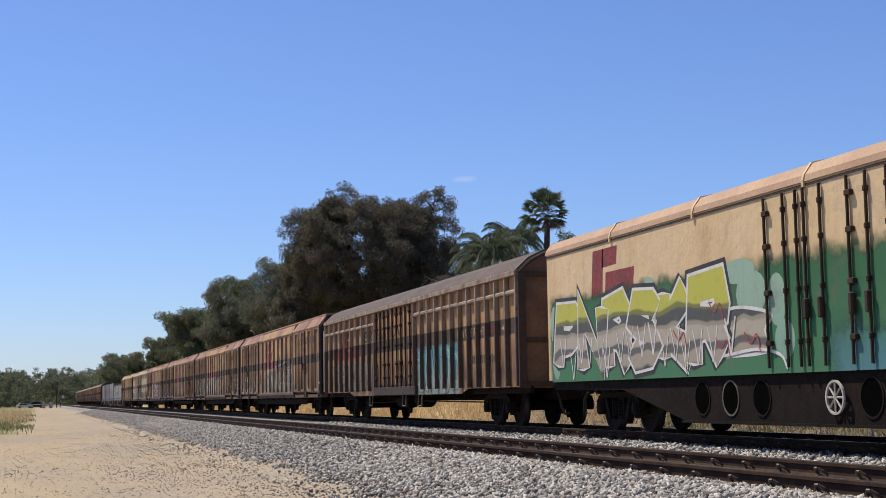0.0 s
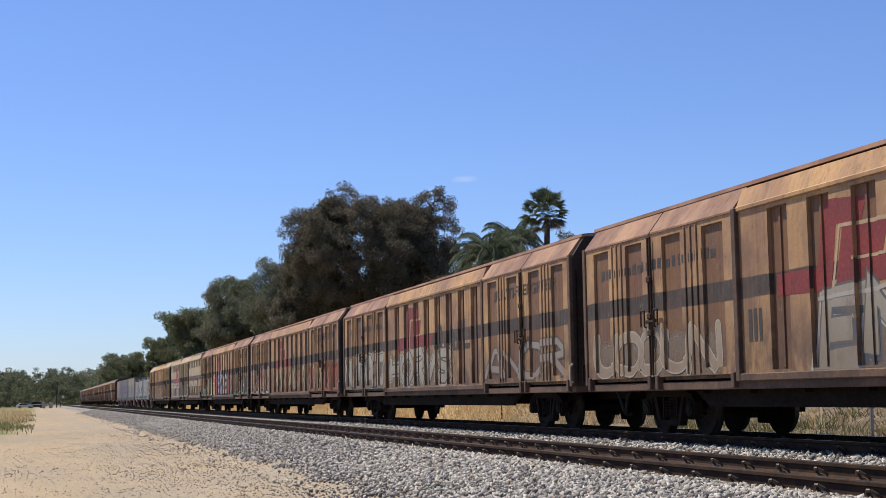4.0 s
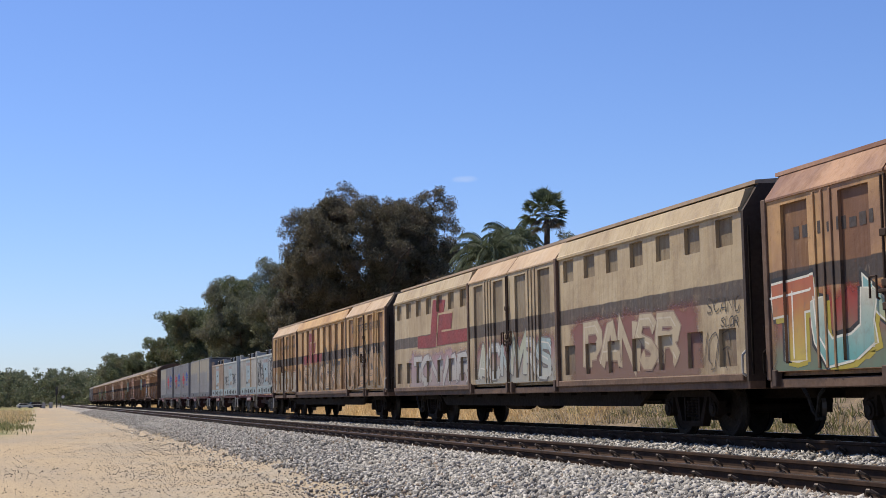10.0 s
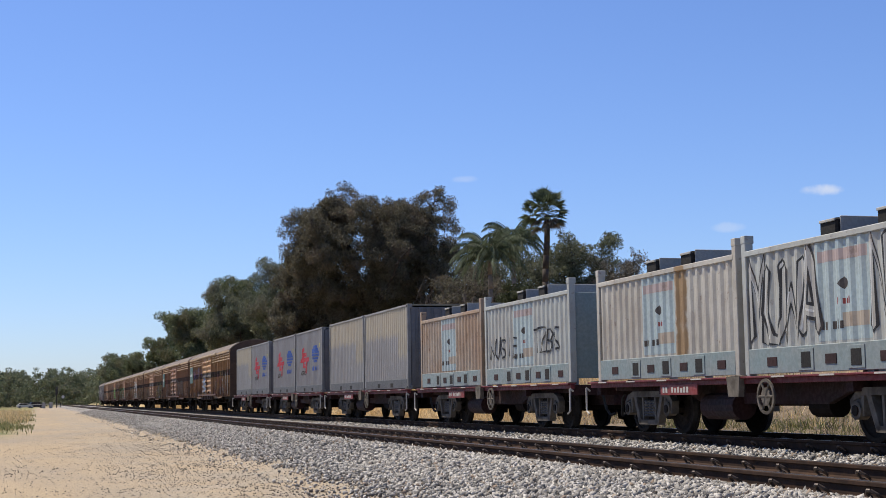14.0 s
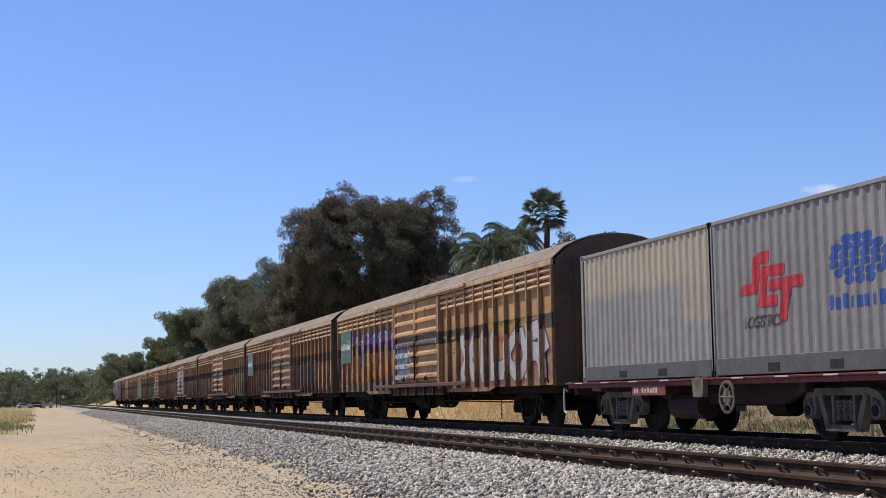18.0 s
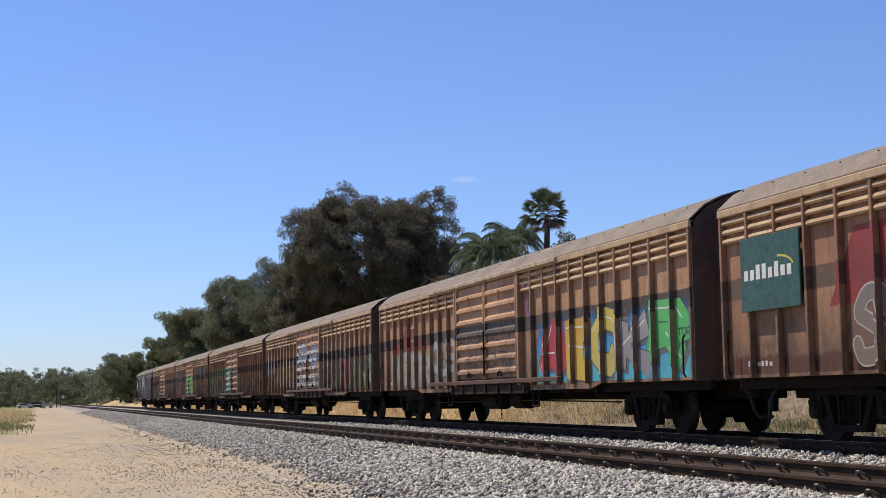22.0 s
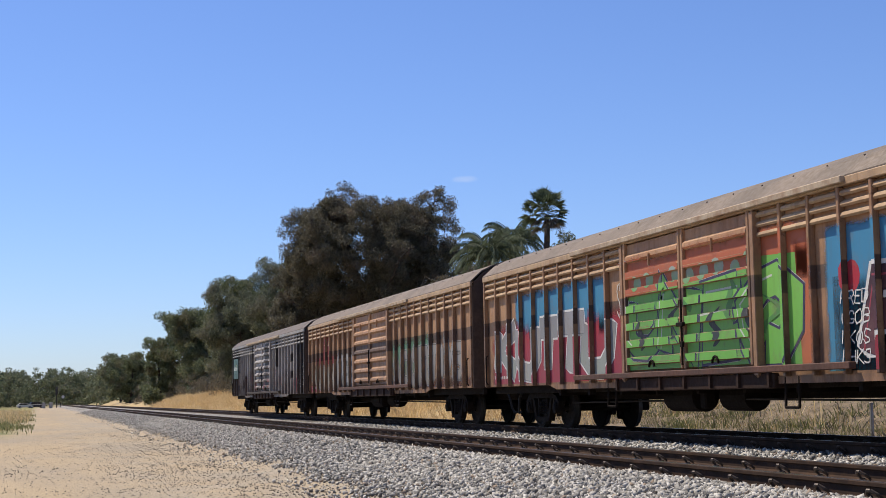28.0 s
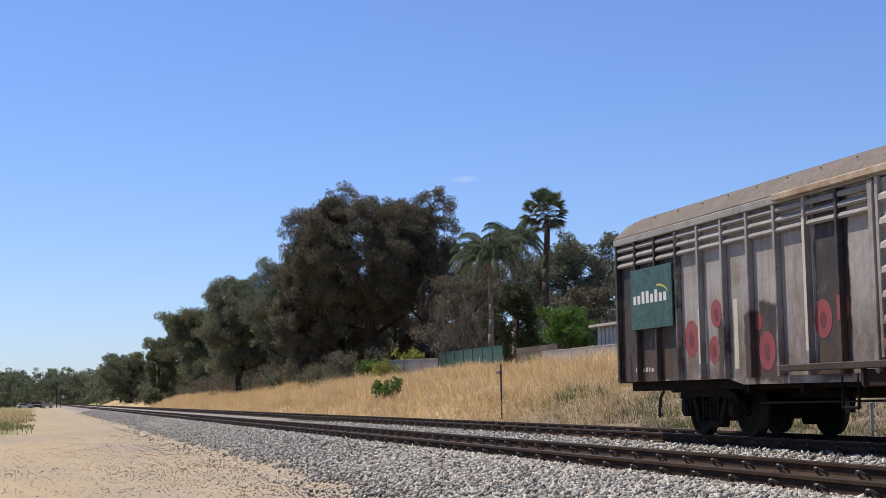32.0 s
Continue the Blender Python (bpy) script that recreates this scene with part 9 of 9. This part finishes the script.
        piece(v, pr, "SN", 22.75, 20.8, 1.78, 2.78, [((0.52, 0.54, 0.57), (0.48, 0.5, 0.52))], (0.05, 0.05, 0.06), "bubble", 0.56, 0.035, (0.12, 0.13, 0.16), 0.1, None, None, 0.2, 94)
        tag(v, pr, "EVVIE", 8.6, 4.6, 2.5, 2.92, (0.38, 0.37, 0.36), 0.09, 95)
        tag(v, pr, "RISE", 15.2, 14.4, 2.2, 2.5, (0.55, 0.55, 0.52), 0.03, 96)
        tag(v, pr, "GBVT", 20.9, 20.0, 3.0, 3.2, BLACK, 0.03, 97)
    if i == 4:
        mist(v, pr, 0.1, 9.0, 1.0, 2.1, (0.25, 0.2, 0.15), (0.23, 0.17, 0.12), 0.3, 0.75)
        piece(v, pr, "FUMANOT", 8.8, 0.2, 1.02, 2.05, [((0.26, 0.235, 0.19), (0.24, 0.19, 0.15))], (0.34, 0.35, 0.25), "bubble", 0.5, 0.025, None, 0.1, None, None, 0.45, 96)
        mist(v, pr, 12.2, 22.6, 1.0, 2.75, (0.1, 0.42, 0.12), (0.2, 0.28, 0.16), 0.35, 0.95)
        piece(v, pr, "WHUTLERS", 22.3, 12.5, 1.02, 2.35, [((0.62, 0.64, 0.62), (0.15, 0.42, 0.48)), ((0.56, 0.57, 0.56), (0.14, 0.36, 0.42)), ((0.48, 0.1, 0.09), (0.55, 0.5, 0.45))], (0.05, 0.05, 0.06), "block", 0.5, 0.03, (0.12, 0.44, 0.14), 0.1, (0.74, 0.76, 0.74), None, 0.18, 97)
        mist(v, pr, 21.6, 23.0, 1.0, 2.4, (0.1, 0.3, 0.45), (0.45, 0.42, 0.08), 0.3, 0.9)
    if i == 5:
        SKY = ((0.06, 0.26, 0.46), (0.07, 0.25, 0.4))
        mist(v, pr, 0.95, 7.2, 1.0, 3.04, *SKY, 0.12, 0.97)
        mist(v, pr, 0.9, 7.0, 1.0, 2.3, (0.4, 0.03, 0.05), (0.34, 0.03, 0.05), 0.5, 0.9)
        for k in range(6):
            part("painted_drop", drape([disc((6.5 - k * 1.1, 2.28 + 0.12 * math.sin(k * 2.1)), 0.2, 12, 0.22)], pr, 0.0018), sprayed((0.42, 0.03, 0.05), (0.4, 0.03, 0.05), 1, 2, 0.1), v)
        piece(v, pr, "RNR", 6.0, 0.9, 1.0, 2.4, [((0.06, 0.025, 0.035), (0.14, 0.05, 0.06)), ((0.08, 0.03, 0.04), (0.12, 0.04, 0.05))], (0.05, 0.02, 0.03), "block", 0.4, 0.02, (0.74, 0.74, 0.73), 0.085, (0.34, 0.06, 0.08), None, 0.08, 101, 0.02, 0.2)
        mist(v, pr, 0.05, 1.1, 1.1, 2.6, (0.5, 0.3, 0.1), (0.42, 0.28, 0.16), 0.25, 0.9)
        piece(v, pr, "S", 1.0, 0.15, 1.3, 2.4, [((0.55, 0.38, 0.14), (0.5, 0.3, 0.12))], (0.1, 0.06, 0.04), "bubble", 0.4, 0.04, None, 0.1, None, None, 0.2, 102)
        tag(v, pr, "MKSER", 2.8, 1.2, 2.62, 2.9, WHITE, 0.04, 103)
        for k in range(4):
            tag(v, pr, ("RED", "GOB", "KOS", "HKS")[k], 6.65, 6.1, 1.9 - k * 0.27, 2.08 - k * 0.27, WHITE, 0.022, 203 + k)
        part("background_paint", drape([[(9.2, 1.16), (14.05, 1.16), (14.05, 2.5), (9.2, 2.62)]], pr, 0.001), sprayed((0.17, 0.46, 0.08), (0.15, 0.4, 0.08), 1, 3, 0.35), v)
        part("background_paint", drape([[(7.9, 1.1), (9.15, 1.1), (9.15, 2.8), (8.0, 2.75)]], pr, 0.001), sprayed((0.17, 0.46, 0.08), (0.15, 0.4, 0.08), 1, 3, 0.35), v)
        mist(v, pr, 7.5, 14.6, 2.35, 3.25, (0.52, 0.15, 0.07), (0.5, 0.14, 0.07), 0.2, 0.95, True)
        mist(v, pr, 7.35, 8.1, 1.05, 2.95, (0.52, 0.15, 0.07), (0.5, 0.16, 0.07), 0.2, 0.95)
        piece(v, pr, "UNEO", 14.0, 8.0, 1.16, 2.75, [((0.22, 0.54, 0.1), (0.17, 0.46, 0.08))], (0.05, 0.04, 0.1), "block", 0.6, 0.045, (0.7, 0.72, 0.7), 0.05, (0.6, 0.66, 0.56), None, 0.2, 104, 0.08)
        flicks(v, pr, 13.8, 8.2, 1.2, 2.7, ((0.05, 0.06, 0.06), (0.1, 0.3, 0.08)), 8, 1041, 0.15)
        for k in range(9):
            part("pale_bubble", drape([disc((13.6 - k * 0.55, 2.72 + 0.05 * math.sin(k * 2.5)), 0.17, 12, 0.14)], pr, 0.0028), sprayed((0.36, 0.42, 0.38), (0.2, 0.45, 0.15), 2.5, 3, 0.1), v)
        mist(v, pr, 15.2, 20.9, 1.9, 3.1, *SKY, 0.2, 0.97, True)
        mist(v, pr, 14.3, 22.7, 1.0, 2.45, (0.4, 0.04, 0.06), (0.34, 0.06, 0.09), 0.4, 0.93)
        piece(v, pr, "KUTTU", 22.2, 15.1, 1.0, 2.5, [((0.25, 0.25, 0.27), (0.32, 0.36, 0.33)), ((0.3, 0.3, 0.32), (0.36, 0.37, 0.36))], (0.2, 0.2, 0.22), "block", 0.46, 0.01, (0.74, 0.74, 0.73), 0.055, None, None, 0.12, 105, 0.04)
        tag(v, pr, "SOB", 14.75, 14.2, 2.2, 2.8, (0.62, 0.6, 0.55), 0.04, 107)
    if i == 6:
        mist(v, pr, 3.9, 9.1, 1.0, 2.55, (0.12, 0.3, 0.2), (0.22, 0.2, 0.17), 0.4, 0.8)
        mist(v, pr, 0.9, 4.6, 1.0, 1.6, (0.3, 0.24, 0.18), (0.28, 0.2, 0.15), 0.3, 0.5)
        piece(v, pr, "WOOR", 8.7, 4.5, 1.0, 2.2, [((0.27, 0.26, 0.25), (0.22, 0.205, 0.19))], (0.1, 0.1, 0.095), "wild", 0.46, 0.03, (0.36, 0.36, 0.34), 0.055, None, None, 0.3, 106)
        piece(v, pr, "TIMB", 4.4, 1.1, 1.15, 2.3, [((0.33, 0.325, 0.315), (0.28, 0.27, 0.255))], (0.12, 0.115, 0.11), "wild", 0.46, 0.03, (0.36, 0.36, 0.34), 0.05, None, None, 0.3, 108)
        bars(v, pr, 4.4, 2.5, 2.3, 2.44, 11, DARK_LETTER, 0.004, 9)
        emblem(v, pr, 21.4, 17.6, 2.0, 3.1, RED_LOGO, CREAM_LINE)
        mist(v, pr, 17.9, 22.9, 1.0, 2.2, (0.28, 0.24, 0.18), (0.3, 0.2, 0.15), 0.35, 0.7)
        piece(v, pr, "MUAH", 22.5, 18.1, 1.02, 2.15, [((0.38, 0.35, 0.28), (0.31, 0.28, 0.23))], (0.13, 0.12, 0.1), "bubble", 0.5, 0.03, (0.4, 0.3, 0.22), 0.07, (0.46, 0.44, 0.38), None, 0.35, 109)
        mist(v, pr, 14.25, 18.1, 1.0, 2.4, (0.34, 0.34, 0.34), (0.3, 0.29, 0.28), 0.2, 0.9)
        piece(v, pr, "JEE", 17.4, 14.4, 1.25, 2.35, [((0.4, 0.4, 0.4), (0.36, 0.36, 0.35))], (0.22, 0.22, 0.22), "block", 0.36, 0.03, None, 0.1, None, (0.2, 0.2, 0.2), 0.3, 110)
        part("red_patch", drape([[(22.9, 1.0), (20.9, 1.0), (20.9, 1.22), (22.9, 1.25)]], pr, 0.0012), sprayed((0.32, 0.05, 0.06), (0.3, 0.05, 0.06), 0, 2, 0.3), v)
    if i == 7:
        reds = sprayed((0.3, 0.065, 0.07), (0.27, 0.07, 0.07), 0, 1, 0.9)
        for k, (y, z, rad) in enumerate(SPOTS):
            part("red_spot", drape([disc((y, z), rad, 18, rad * 1.15)], pr, 0.003 + 0.0001 * k), reds, v)
            if rad > 0.18:
                part("dark_centre", drape([disc((y, z - 0.02), rad * 0.36, 12, rad * 0.5)], pr, 0.0065), sprayed((0.16, 0.04, 0.05), (0.18, 0.05, 0.05), 0, 1, 0.4), v)
        whites = sprayed((0.62, 0.58, 0.48), (0.55, 0.52, 0.44), 0, 1, 0.3)
        for y, w, z0, z1 in ((2.35, 0.14, 1.1, 1.7), (3.0, 0.18, 1.6, 2.9), (4.2, 0.12, 1.5, 2.8), (8.1, 0.2, 1.2, 3.0), (15.95, 0.16, 1.3, 3.2), (18.3, 0.14, 1.1, 2.2), (19.4, 0.12, 1.2, 2.1)):
            part("pale_stripe", drape([[(y, z0), (y + w, z0), (y + w, z1), (y, z1)]], pr, 0.002), whites, v)
        for n, w in enumerate(("TREA", "HOX", "BAO")):
            tag(v, pr, w, 1.15, 0.15, 1.95 - n * 0.36, 2.22 - n * 0.36, (0.6, 0.6, 0.58), 0.022, 108 + n)


def motions():
    """The train rolls past; each wheelset turns as it rolls by."""
    times = [k * 1.0 for k in range(33)]
    for ob, s0, z in CARS:
        walk(ob, [(t, pose(FAR_MID, s0 - run(t), z)) for t in times])
    steps = [k / 30 for k in range(961)]
    far = [run(t) for t in steps]
    for wheel, s0, along in WHEELS:
        x, y, z = wheel.location
        near = [k for k in range(961) if 10 < s0 + along - far[k] < 46]
        if not near:
            near = [0, 960]
        ks = sorted({0, *near, 960})
        turn, rows = 0.0, []
        for i, k in enumerate(ks):
            if i and k in near and ks[i - 1] in near and len(near) > 2:
                turn += (far[k] - far[k - 1]) / 0.457
            rows.append((steps[k], Matrix.Translation((x, y, z)) @ Matrix.Rotation(turn, 4, "X")))
        walk(wheel, rows)


motions()
